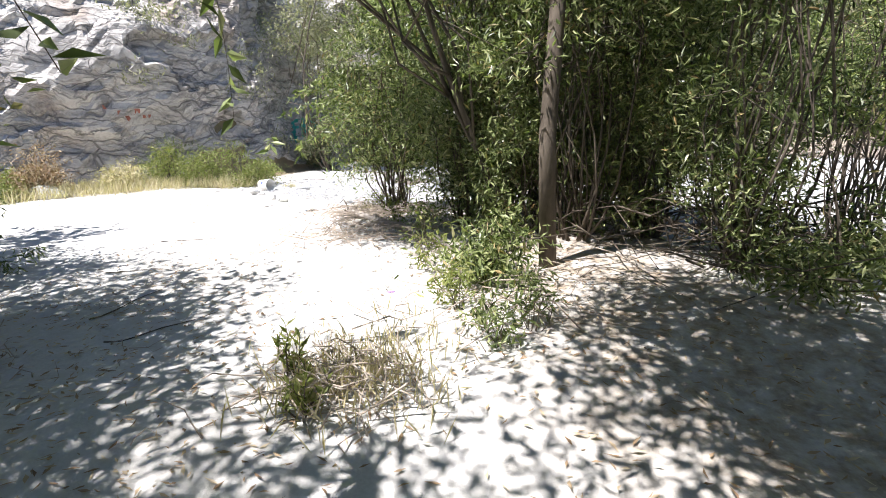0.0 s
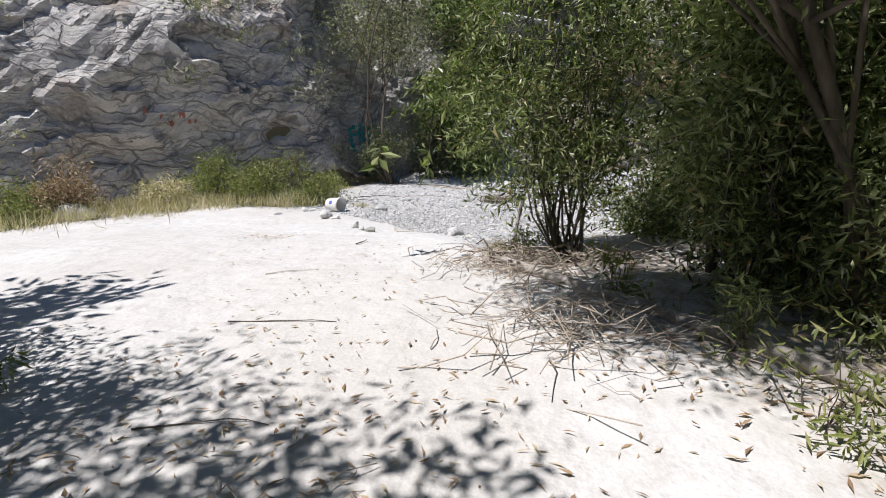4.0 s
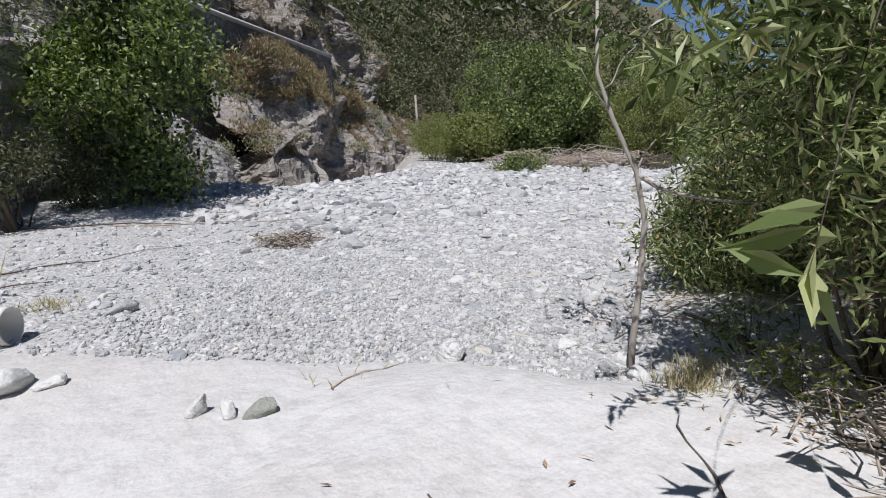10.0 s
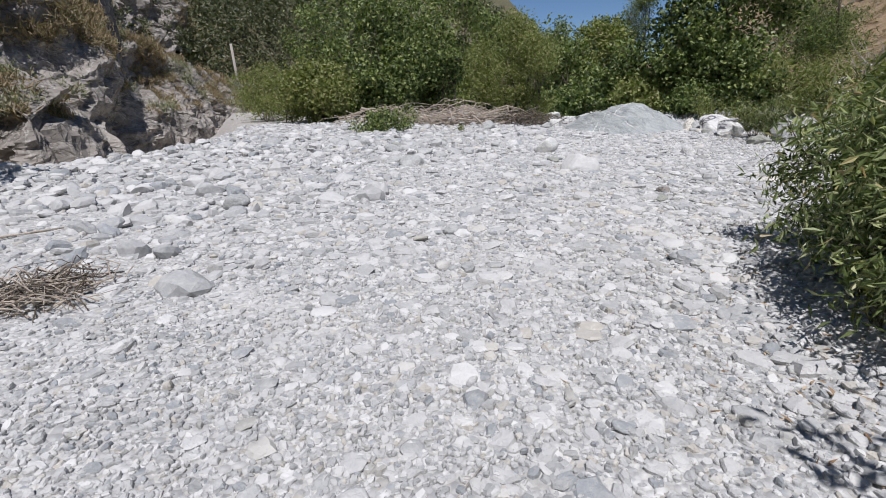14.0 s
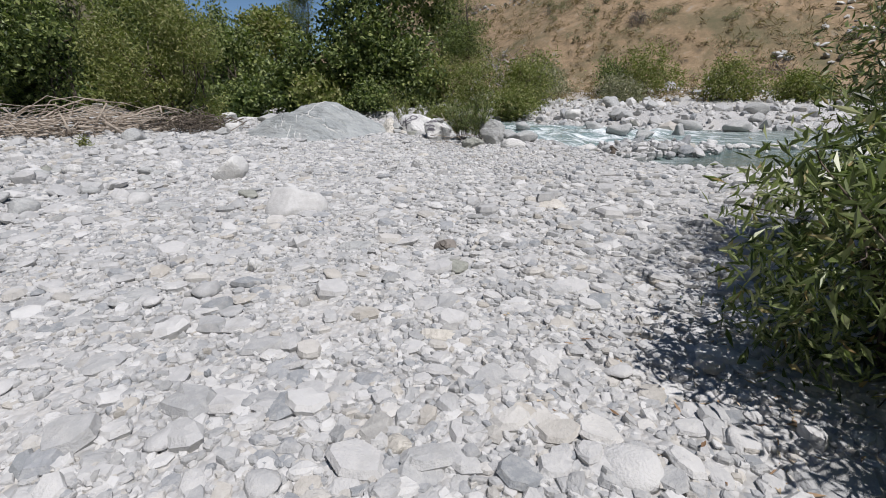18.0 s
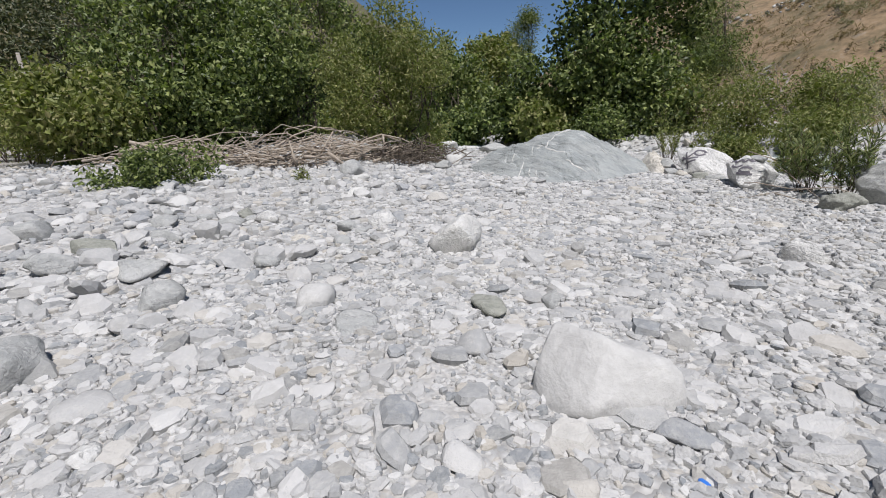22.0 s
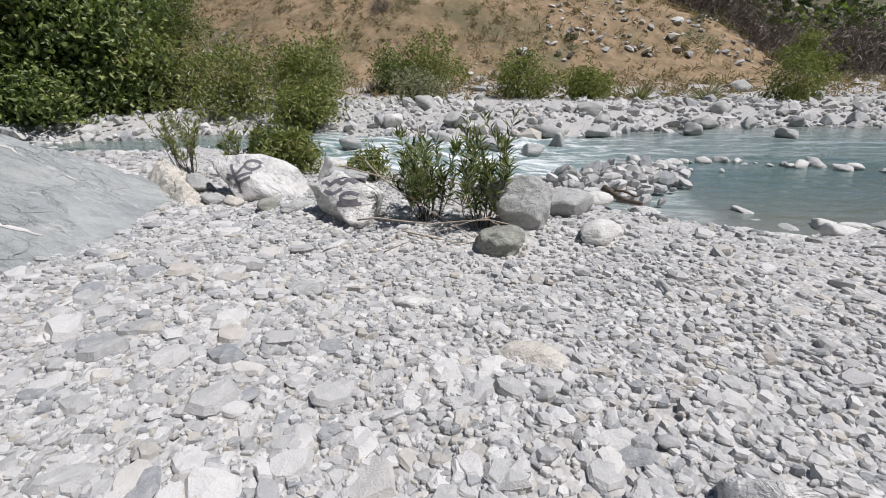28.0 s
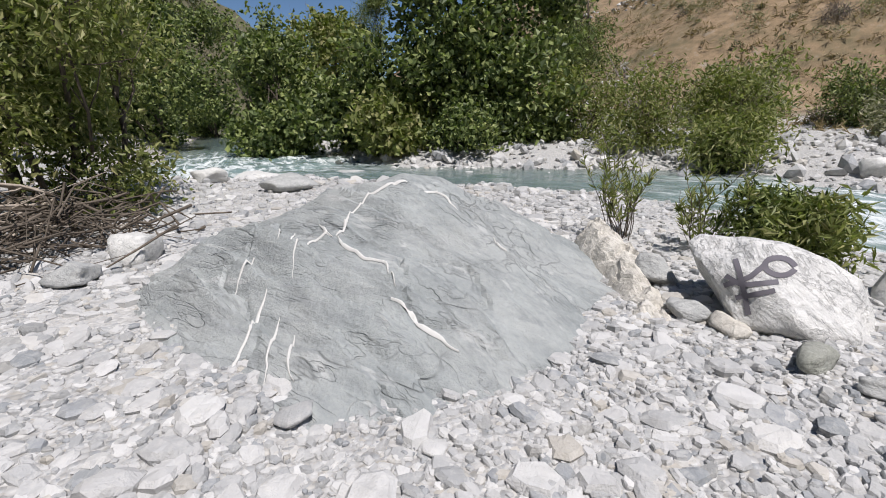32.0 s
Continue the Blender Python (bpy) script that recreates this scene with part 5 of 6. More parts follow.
g2 = rock("graffiti_boulder", "angular grey boulder with spray-painted scrawl", 13.35, 10.0, (0.52, 0.44, 0.4), 20, (4, 3), M_PALE, 5, 36, 0.3, facets=16, keep=(0.5, 0.8), category="boulder", fine=0.015)
wave = [(-0.26 + 0.04 * k, 0.07 + 0.035 * math.sin(k * 1.9) + 0.004 * k) for k in range(13)]
loop = [(0.08 + 0.11 * math.cos(a), -0.07 + 0.045 * math.sin(a)) for a in np.linspace(0.6, 5.6, 18)]
spray(g2, g2, (11.2, 12.3, 1.7), (13.22, 10.15, 0.62), [wave, loop, [(-0.22, 0.0), (-0.1, -0.04), (-0.02, 0.02)], [(-0.05, -0.13), (0.06, -0.15), (0.2, -0.13)]], 0.034, M_PAINT)
rock("flat_stone", "flat grey stone lying on top of the graffiti boulder", 13.4, 9.92, (0.22, 0.15, 0.05), 15, (0, 0), M_BOULDER, 3, 32, z=0.72)
rock("blade_boulder", "blue-grey upright boulder with pale veins", 12.0, 8.85, (0.42, 0.2, 0.5), 42, (-14, 22), M_BOULDER, 5, 39, 0.28, facets=14, keep=(0.45, 0.8), category="boulder")
rock("olive_boulder", "smooth olive-grey boulder leaning over gravel", 11.82, 9.36, (0.33, 0.25, 0.17), 150, (6, -12), M_GREEN_B, 5, 38, 0.34, facets=8, keep=(0.62, 0.92), category="boulder", fine=0.01)
for i, (x, y, a, b, c, rz, m) in enumerate([
        (15.62, 10.92, 0.2, 0.17, 0.2, 20, M_BOULDER), (14.95, 10.95, 0.16, 0.12, 0.1, 60, M_BOULDER), (14.72, 10.78, 0.15, 0.1, 0.08, 10, M_QUARTZ), (14.3, 10.55, 0.2, 0.12, 0.09, 130, M_GREEN_B),
        (14.35, 9.65, 0.22, 0.2, 0.2, 40, M_BOULDER), (15.0, 9.3, 0.3, 0.24, 0.28, 10, M_WHITE), (13.95, 10.35, 0.2, 0.1, 0.06, 70, M_BOULDER), (12.0, 8.2, 0.4, 0.3, 0.2, 30, M_BOULDER),
        (11.3, 8.6, 0.3, 0.24, 0.14, 80, M_WHITE), (12.8, 8.3, 0.35, 0.22, 0.16, 10, M_BOULDER), (16.4, 15.75, 0.36, 0.26, 0.24, 30, M_WHITE), (15.7, 15.9, 0.3, 0.2, 0.14, 80, M_BOULDER),
        (14.35, 17.6, 0.42, 0.32, 0.24, 10, M_BOULDER), (13.2, 16.9, 0.3, 0.22, 0.14, 70, M_WHITE), (22.6, 17.0, 0.95, 0.6, 0.22, 20, M_WHITE), (21.2, 17.4, 0.5, 0.35, 0.2, 50, M_WHITE),
        (25.0, 12.2, 0.9, 0.5, 0.3, 10, M_BOULDER), (28.4, 16.2, 1.0, 0.55, 0.5, 40, M_BOULDER), (20.4, 15.6, 0.6, 0.4, 0.22, 100, M_BOULDER), (19.4, 14.2, 0.5, 0.35, 0.2, 0, M_BOULDER)]):
    rock("boulder", "grey river boulder resting on the gravel bar" if m is M_BOULDER else "pale river boulder resting on the gravel bar", x, y, (a, b, c), rz, (0, 0), m, 3, 40 + i, 0.28, facets=13, keep=(0.5, 0.82), category="boulder", group="bar boulders")

# single stones that stand out on the bar
for i, (x, y, a, b, c, rz, m, l) in enumerate([
        (6.8, 12.38, 0.62, 0.38, 0.33, 25, M_SMOOTH, "large pale flat-sided rock lying in gravel"), (5.95, 15.45, 0.34, 0.3, 0.2, 20, M_BOULDER, "rounded grey rock half sunk in gravel"),
        (7.15, 13.95, 0.3, 0.17, 0.05, 20, M_BOULDER, "flat blue-grey slab flush with gravel"), (7.62, 13.12, 0.19, 0.13, 0.1, 60, M_GREEN_B, "dark grey stone on gravel"), (7.9, 12.7, 0.14, 0.1, 0.09, 0, M_BOULDER, "grey stone on gravel"),
        (9.3, 13.75, 0.46, 0.38, 0.34, 30, M_WHITE, "pale rough boulder on gravel"), (9.15, 10.7, 0.36, 0.22, 0.17, 10, M_PALE, "wavy banded grey rock on gravel"),
        (4.88, 12.35, 0.12, 0.1, 0.09, 40, M_WHITE, "white stone on gravel"), (5.2, 10.75, 0.15, 0.1, 0.06, 80, M_OUTCROP, "brown stone on gravel"), (6.3, 9.45, 0.32, 0.26, 0.06, 30, M_QUARTZ, "flat sandy slab in gravel"),
        (5.35, 11.6, 0.27, 0.17, 0.05, 100, M_BOULDER, "flat blue-grey slab flush with gravel"), (8.2, 18.6, 0.38, 0.3, 0.24, 10, M_BOULDER, "dark grey boulder on gravel"), (9.05, 15.6, 0.2, 0.13, 0.08, 10, M_QUARTZ, "cream stone on gravel"),
        (7.7, 18.9, 0.3, 0.26, 0.14, 10, M_BOULDER, "grey boulder on gravel"), (5.6, 17.2, 0.22, 0.16, 0.14, 90, M_WHITE, "white stone on gravel"), (5.95, 15.95, 0.22, 0.2, 0.2, 0, M_BOULDER, "grey round stone on gravel"),
        (3.75, 16.0, 0.2, 0.14, 0.1, 40, M_BOULDER, "grey angular stone on gravel"), (1.95, 15.8, 0.27, 0.2, 0.17, 150, M_BOULDER, "blue-grey angular rock on gravel"), (3.0, 14.4, 0.2, 0.13, 0.11, 120, M_BOULDER, "grey angular stone on gravel"),
        (2.2, 12.55, 0.13, 0.1, 0.09, 30, M_BOULDER, "grey angular stone on gravel"), (4.7, 10.7, 0.14, 0.1, 0.08, 0, M_GREEN_B, "grey stone on gravel"), (2.7, 11.25, 0.1, 0.07, 0.05, 0, M_QUARTZ, "cream stone on gravel"),
        (3.55, 11.0, 0.16, 0.1, 0.04, 90, M_QUARTZ, "cream flat stone on gravel"), (4.4, 13.1, 0.2, 0.15, 0.04, 0, M_BOULDER, "flat grey stone on gravel"), (8.6, 17.0, 0.24, 0.17, 0.12, 70, M_BOULDER, "grey stone on gravel"),
        (7.65, 16.3, 0.42, 0.26, 0.12, 40, M_BOULDER, "broad grey rock half sunk in gravel"), (7.85, 17.15, 0.3, 0.2, 0.15, 120, M_GREEN_B, "dark rounded stone on gravel"), (7.4, 17.0, 0.32, 0.24, 0.16, 10, M_BOULDER, "grey rock on gravel"),
        (10.05, 17.1, 0.26, 0.17, 0.12, 30, M_GREEN_B, "dark flat stone on gravel"), (9.3, 17.75, 0.28, 0.2, 0.14, 60, M_BOULDER, "grey stone on gravel"), (11.75, 16.25, 0.24, 0.17, 0.12, 0, M_WHITE, "pale stone on gravel"),
        (12.07, 11.15, 0.2, 0.13, 0.05, 30, M_BOULDER, "flat grey cobble on gravel"), (11.4, 10.65, 0.17, 0.1, 0.06, 60, M_WHITE, "pale cobble on gravel"),
        (10.42, 10.6, 0.26, 0.15, 0.06, 10, M_QUARTZ, "flat sandy stone on gravel"), (10.3, 9.3, 0.2, 0.08, 0.05, 140, M_BOULDER, "long grey stone on gravel"), (12.7, 10.55, 0.16, 0.09, 0.05, 110, M_WHITE, "white stone on gravel"),
        (-3.4, 12.12, 0.2, 0.1, 0.09, 10, M_BOULDER, "grey block of stone on gravel"), (-4.1, 10.75, 0.14, 0.1, 0.11, 40, M_WHITE, "white stone on sand"), (-3.92, 10.65, 0.11, 0.07, 0.05, 0, M_WHITE, "small white stone on sand"),
        (-3.36, 9.74, 0.07, 0.06, 0.1, 20, M_WHITE, "white stone standing on sand"), (-3.24, 9.66, 0.09, 0.06, 0.06, 80, M_WHITE, "white stone on sand"), (-3.1, 9.56, 0.13, 0.08, 0.06, 10, M_GREEN_B, "grey stone on sand"),
        (-1.78, 9.5, 0.19, 0.14, 0.13, 60, M_PALE, "grey banded rock at the sand's edge"), (-1.62, 9.37, 0.1, 0.07, 0.06, 20, M_QUARTZ, "pinkish stone at the sand's edge"), (-0.9, 9.15, 0.12, 0.1, 0.06, 0, M_WHITE, "white stone on sand"),
        (-1.2, 8.44, 0.11, 0.09, 0.08, 10, M_WHITE, "white stone wedged against a sapling"), (-1.18, 8.66, 0.09, 0.08, 0.07, 50, M_BOULDER, "grey stone wedged against a sapling"), (-0.95, 8.68, 0.09, 0.07, 0.08, 0, M_WHITE, "white stone wedged against a sapling"),
        (-0.53, 8.98, 0.07, 0.05, 0.1, 20, M_BOULDER, "grey stone on sand"), (-4.75, 12.0, 0.1, 0.07, 0.06, 0, M_WHITE, "white stone beside a bucket"), (-4.95, 12.15, 0.12, 0.09, 0.08, 60, M_WHITE, "white stone beside a bucket"),
        (-5.15, 11.2, 0.13, 0.08, 0.05, 0, M_WHITE, "white stone on sand"), (-0.97, 14.3, 0.13, 0.1, 0.08, 0, M_BOULDER, "grey stone on gravel"), (-9.0, 11.0, 0.4, 0.3, 0.25, 0, M_WHITE, "pale rock at the foot of the cliff")]):
    rock("stone", l, x, y, (a, b, c), rz, ((i * 7) % 11 - 5, (i * 5) % 9 - 4), m, 3, 100 + i, 0.36, facets=14, keep=(0.42, 0.78), lump=0.1)

rs = np.random.default_rng(77)
for i in range(44):
    x, y = rs.uniform(5.6, 10.5), rs.uniform(14.3, 19.0)
    a = min(0.27, rs.lognormal(math.log(0.14), 0.35))
    rock("stone", "rounded grey stone lying on the gravel bar", x, y, (a, a * rs.uniform(0.6, 0.9), a * rs.uniform(0.35, 0.6)), rs.uniform(0, 180), (rs.normal(0, 6), rs.normal(0, 6)), [M_BOULDER, M_PALE, M_BOULDER, M_SMOOTH][i % 4], 2, 700 + i, 0.3, facets=9, keep=(0.55, 0.88), group="bar stones")

# boulders in and beyond the river, stones of the dam
for i, (x, y, a) in enumerate([(24.6, 0.2, 0.85), (19.0, -0.2, 0.72), (17.9, -1.6, 0.6), (23.4, 2.6, 0.55), (16.2, -4.5, 0.5), (13.9, -5.8, 0.55), (20.0, -18.4, 0.9), (17.4, -9.4, 0.7), (16.0, -17, 0.6), (17.6, 0.9, 0.4), (20.4, 2.9, 0.5),
                               (21.8, 1.0, 0.6), (22.6, -0.8, 0.55), (18.6, -2.9, 0.5), (19.8, -3.6, 0.55), (16.6, -6.2, 0.55), (15.6, -7.6, 0.5), (13.2, -11.2, 0.6), (14.6, -9.4, 0.5), (18.4, 2.7, 0.5), (17.3, 2.4, 0.45), (26.0, 5.6, 0.6), (21.2, 5.6, 0.5)]):
    rock("river_boulder", "rounded grey boulder at the water's edge", x, y, (a * (0.85 + 0.06 * (i % 4)), a * (0.6 + 0.07 * (i % 3)), a * (0.5 + 0.06 * (i % 5))), i * 40, ((i * 7) % 17 - 8, (i * 5) % 13 - 6), M_WHITE if i == 3 else M_BOULDER, 3, 200 + i, 0.18, z=max(gz(x, y), WATER) + a * 0.26, facets=16, keep=(0.46, 0.8), lump=0.2, category="boulder", group="river boulders")
rd = np.random.default_rng(21)
for i, u in enumerate(np.linspace(0, 1, 40)):
    x = np.interp(u, [0, 0.33, 0.66, 1], [14.7, 13.2, 11.6, 9.6]) + rd.normal(0, 0.2)
    y = np.interp(u, [0, 0.33, 0.66, 1], [1.5, -0.16, -1.17, -2.1]) + rd.normal(0, 0.2)
    a = 0.06 + 0.26 * rd.random() ** 2
    rock("dam_stone", "pale stone in a row damming a pool", x, y, (a, a * rd.uniform(0.55, 0.9), a * rd.uniform(0.35, 0.6)), rd.uniform(0, 180), (rd.normal(0, 8), rd.normal(0, 8)), [M_WHITE, M_BOULDER, M_PALE][i % 3], 2, 240 + i, z=WATER + a * 0.16, facets=12, keep=(0.48, 0.82), category="stone", group="dam stones")
for i, (x, y, a) in enumerate([(11.55, 3.95, 0.26), (11.3, 4.35, 0.18), (10.5, 4.1, 0.32), (10.2, 3.75, 0.3), (9.95, 3.3, 0.3), (9.9, 2.3, 0.3), (10.45, 6.0, 0.36), (10.8, 4.5, 0.26), (13.3, 5.6, 0.4), (12.6, 5.2, 0.36), (13.0, 4.6, 0.3), (12.9, 6.3, 0.4), (11.9, 6.2, 0.35), (9.3, 1.4, 0.36), (10.2, 4.6, 0.3)]):
    rock("pool_stone", "smooth pale stone at the edge of the pool", x, y, (a, a * (0.55 + 0.05 * (i % 4)), a * (0.4 + 0.05 * (i % 3))), i * 67, ((i * 5) % 11 - 5, (i * 7) % 13 - 6), [M_PALE, M_BOULDER, M_WHITE][i % 3], 3, 280 + i, z=max(gz(x, y), WATER - 0.05) + a * 0.06, facets=15, keep=(0.45, 0.8), category="stone", group="pool stones")


def spit(n):
    return rng.normal(14.0, 0.5, n), rng.normal(4.0, 0.9, n)


v, f = scatter(rng, 520, spit, lambda n, x, y: np.clip(rng.lognormal(math.log(0.1), 0.35, n), 0.05, 0.22), 0, variants=30, sink=0.1, thick=(0.35, 0.6), tilt=0.25)
heap = v.reshape(520, -1, 3)
mid = heap[..., :2].mean(1)
heap[..., 2] += (np.maximum(WATER - heap[..., 2].min(1), 0) + (0.17 * np.exp(-((mid[:, 0] - 14.0) / 0.6) ** 2 - ((mid[:, 1] - 4.0) / 1.2) ** 2)) * rng.random(520) ** 0.5)[:, None]
v = heap.reshape(-1, 3)
field(v, f, "stone_spit", "heap of grey stones jutting into the river")

# ---- bushes among the boulders ----
def shoots(name, label, x, y, h, r, seed, mat, stems=16, per=40, leaf=(0.1, 0.017)):
    """A bush of thin upright shoots with narrow leaves all along them."""
    g = np.random.default_rng(seed)
    ob = new(name)
    ob.matrix_basis = pose(x, y, gz(x, y) - 0.03)
    tagged(ob, label, "shrub")
    pos, out = [], []
    for _ in range(stems):
        a, b = g.uniform(0, 6.283), g.uniform(0, 6.283)
        q = r * math.sqrt(g.random())
        top = np.array([math.cos(a) * q, math.sin(a) * q, h * g.uniform(0.45, 1)])
        p = bent(g, (0.25 * top[0] + 0.03 * math.cos(b), 0.25 * top[1] + 0.03 * math.sin(b), 0), top, 8, 0.04)
        put("stem", mesh_np("stem", *tube(p, np.linspace(0.006, 0.002, 8), 5), M_BARK), ob)
        t = g.uniform(0.22, 1, per) ** 0.8
        pos.append(np.stack([np.interp(t, np.linspace(0, 1, 8), p[:, k]) for k in range(3)], 1))
        w = g.uniform(0, 6.283, per)
        out.append(np.stack([np.cos(w) * 1.2, np.sin(w) * 1.2, np.full(per, 1.3)], 1))
    pos, out = np.concatenate(pos), np.concatenate(out)
    put("foliage", mesh_np("foliage", *leaves(g, pos, leaf[0], leaf[1], 0.0, out * 1.3), mat, False), ob)
    return ob


shoots("willow_bush", "upright green willow bush growing between the boulders", 12.75, 9.45, 1.0, 0.42, 360, M_WILLOW, 22, 55, (0.11, 0.02))
shoots("willow_bush", "upright green willow bush beside a blue-grey boulder", 12.25, 9.15, 1.15, 0.32, 361, M_WILLOW, 20, 55, (0.12, 0.018))
shoots("willow_bush", "sparse twiggy willow bush behind the pale boulders", 17.0, 10.7, 1.3, 0.45, 363, M_LIGHT, 20, 30, (0.1, 0.02))
shoots("willow_bush", "sparse twiggy willow bush behind the pale boulders", 16.5, 10.1, 1.1, 0.4, 364, M_LIGHT, 16, 34, (0.1, 0.02))
for i, (x, y, h, r, n, m) in enumerate([(15.9, 9.5, 0.7, 0.5, 1900, M_LIGHT), (16.3, 9.7, 0.6, 0.45, 1200, M_ALDER), (14.6, 8.9, 0.5, 0.3, 500, M_LIGHT)]):
    bush("willow_bush", "low green leafy bush growing between the boulders", x, y, h, r, 366 + i, m, n, (0.11, 0.03), clumps=80, stems=10, trunk=0.008, clump_r=0.07, low=0.2, twigs=24, lobes_n=8)


def sticks(name, label, items, mat, seed, category="driftwood", single=True):
    """A thing of several canes or sticks: (start, end, radius)."""
    r = np.random.default_rng(seed)
    ob = new(name)
    tagged(ob, label, category)
    for a, b, rad in items:
        put("stick", mesh_np("stick", *tube(bent(r, a, b, 7, 0.025), np.linspace(rad, rad * 0.55, 7), 6), mat), ob)
    return ob


sticks("cane_bundle", "dry tan canes lying across the bush", [((13.3, 10.1, 0.85), (11.9, 9.2, 0.35), 0.008), ((13.2, 9.9, 0.9), (12.0, 9.5, 0.3), 0.007), ((12.9, 10.2, 0.4), (11.7, 9.3, 0.45), 0.009), ((13.0, 9.7, 0.75), (12.1, 9.0, 0.6), 0.007),
                                                           ((12.6, 9.9, 0.3), (11.8, 9.3, 0.3), 0.008), ((12.3, 10.3, 0.27), (11.9, 9.3, 0.5), 0.005)], M_DRIFT, 3)

# ---- driftwood pile and its ground cover ----
rp = np.random.default_rng(44)
pile = new("driftwood_pile")
tagged(pile, "tangled heap of grey dead branches below the trees", "driftwood")
for i in range(190):
    u = rp.random()
    cx, cy = np.interp(u, [0, 0.5, 1], [13.6, 15.2, 17.3]) + rp.normal(0, 0.35), np.interp(u, [0, 0.5, 1], [22.6, 20.0, 18.0]) + rp.normal(0, 0.35)
    ang = rp.normal(-0.9, 0.55)
    ln = rp.uniform(0.5, 1.7)
    z0 = gz(cx, cy) + rp.uniform(0.02, 0.6) * (1 - 0.4 * abs(u - 0.4))
    d = np.array([math.cos(ang), math.sin(ang), rp.normal(0, 0.14)]) * ln
    c = np.array([cx, cy, z0])
    rad = rp.choice([0.012, 0.018, 0.03, 0.045], p=[0.4, 0.35, 0.18, 0.07])
    put("branch", mesh_np("branch", *tube(bent(rp, c - d, c + d, 6, 0.05), np.linspace(rad, rad * 0.5, 6), 5), M_DRIFT), pile)
put("branch", mesh_np("branch", *tube(bent(rp, (14.7, 19.3, 0.6), (14.9, 19.6, 1.35), 5, 0.04), np.linspace(0.05, 0.015, 5), 6), M_DRIFT), pile, "upright broken grey branch")
bush("ground_cover", "low dark green leafy mat before the driftwood", 11.9, 20.4, 0.42, 1.15, 371, M_ALDER, 4200, (0.1, 0.06), clumps=220, stems=8, trunk=0.01, low=0.15, lobes_n=12, clump_r=0.12)
bush("weed", "small upright green weed by the driftwood", 13.3, 18.3, 0.45, 0.15, 372, M_LIGHT, 260, (0.12, 0.02), clumps=14, stems=6, trunk=0.006, clump_r=0.05)
roots = [((17.6 + 0.3 * math.cos(a), 18.1 + 0.3 * math.sin(a), 0.8), (17.6 + 1.2 * math.cos(a), 18.0 + 1.1 * math.sin(a), 0.25), 0.03) for a in np.linspace(2.2, 6.0, 12)]
sticks("willow_roots", "brown exposed roots below the rounded willow", roots, M_BARK, 45, "roots")
sticks("drift_log", "brown weathered log lying on the stone spit", [((13.2, 5.45, -0.1), (12.35, 5.78, -0.13), 0.06), ((12.9, 5.62, -0.06), (12.5, 5.6, -0.08), 0.025)], M_BARK, 47, "log")
sticks("fallen_branch", "long pale dead branch lying by the roots", [((19.6, 18.6, 0.55), (16.3, 16.9, 0.45), 0.03), ((18.3, 17.9, 0.45), (17.1, 17.0, 0.4), 0.015)], M_DRIFT, 46)

# ---- sapling, bucket, sticks on the sand ----
sap = new("sapling")
tagged(sap, "slim bare sapling with a forked grey stem in sand", "sapling")
r_ = np.random.default_rng(9)
stem = [(-1.06, 8.56, 0.2), (-1.03, 8.57, 0.55), (-0.96, 8.58, 0.9), (-0.84, 8.63, 1.3), (-0.87, 8.69, 1.62), (-0.95, 8.82, 1.95), (-0.93, 8.96, 2.25), (-0.86, 9.02, 2.7)]
put("stem", mesh_np("stem", *tube(stem, np.linspace(0.025, 0.01, 8), 8), M_GREYBARK), sap)
for a, b, rad in [((-0.87, 8.68, 1.6), (-0.45, 8.1, 1.42), 0.015), ((-0.84, 8.63, 1.2), (-0.75, 8.5, 1.3), 0.006), ((-0.87, 8.69, 1.62), (-0.82, 8.6, 1.82), 0.008), ((-0.93, 8.9, 2.15), (-0.75, 8.8, 2.4), 0.006), ((-0.95, 8.85, 2.0), (-1.2, 8.9, 2.25), 0.005)]:
    put("branch", mesh_np("branch", *tube(bent(r_, a, b, 6, 0.03), np.linspace(rad, rad * 0.5, 6), 6), M_GREYBARK), sap)
lp = np.array([-0.98, 8.9, 2.5]) + r_.normal(0, 1, (46, 3)) * np.array([0.2, 0.2, 0.25])
put("foliage", mesh_np("foliage", *leaves(r_, lp, 0.15, 0.042, 0.5), M_WILLOW, False), sap)


def hang(parent, pts, n, seed, leaf=(0.15, 0.036), start=0.35, droop=0.8):
    """A leafy twig that hangs out of a shrub, through a few points."""
    r = np.random.default_rng(seed)
    inv = np.array(parent.matrix_basis.translation)
    pts = np.array(pts, float)
    s = np.concatenate([[0], np.cumsum(np.linalg.norm(np.diff(pts, axis=0), axis=1))]) 
    t = np.linspace(0, s[-1], 14)
    p = np.stack([np.interp(t, s, pts[:, k]) for k in range(3)], 1)
    for _ in range(3):
        p[1:-1] = (p[:-2] + p[1:-1] + p[2:]) / 3
    twig = put("twig", mesh_np("twig", *tube(p - inv, np.linspace(0.0045, 0.0015, 14), 5), M_BARK), parent)
    u = np.linspace(start, 1, n)
    pos = np.stack([np.interp(u, np.linspace(0, 1, 14), p[:, k]) for k in range(3)], 1) - inv
    put("twig_leaves", mesh_np("twig_leaves", *leaves(r, pos, leaf[0], leaf[1], droop, vary=0.2), M_WILLOW, False), twig)


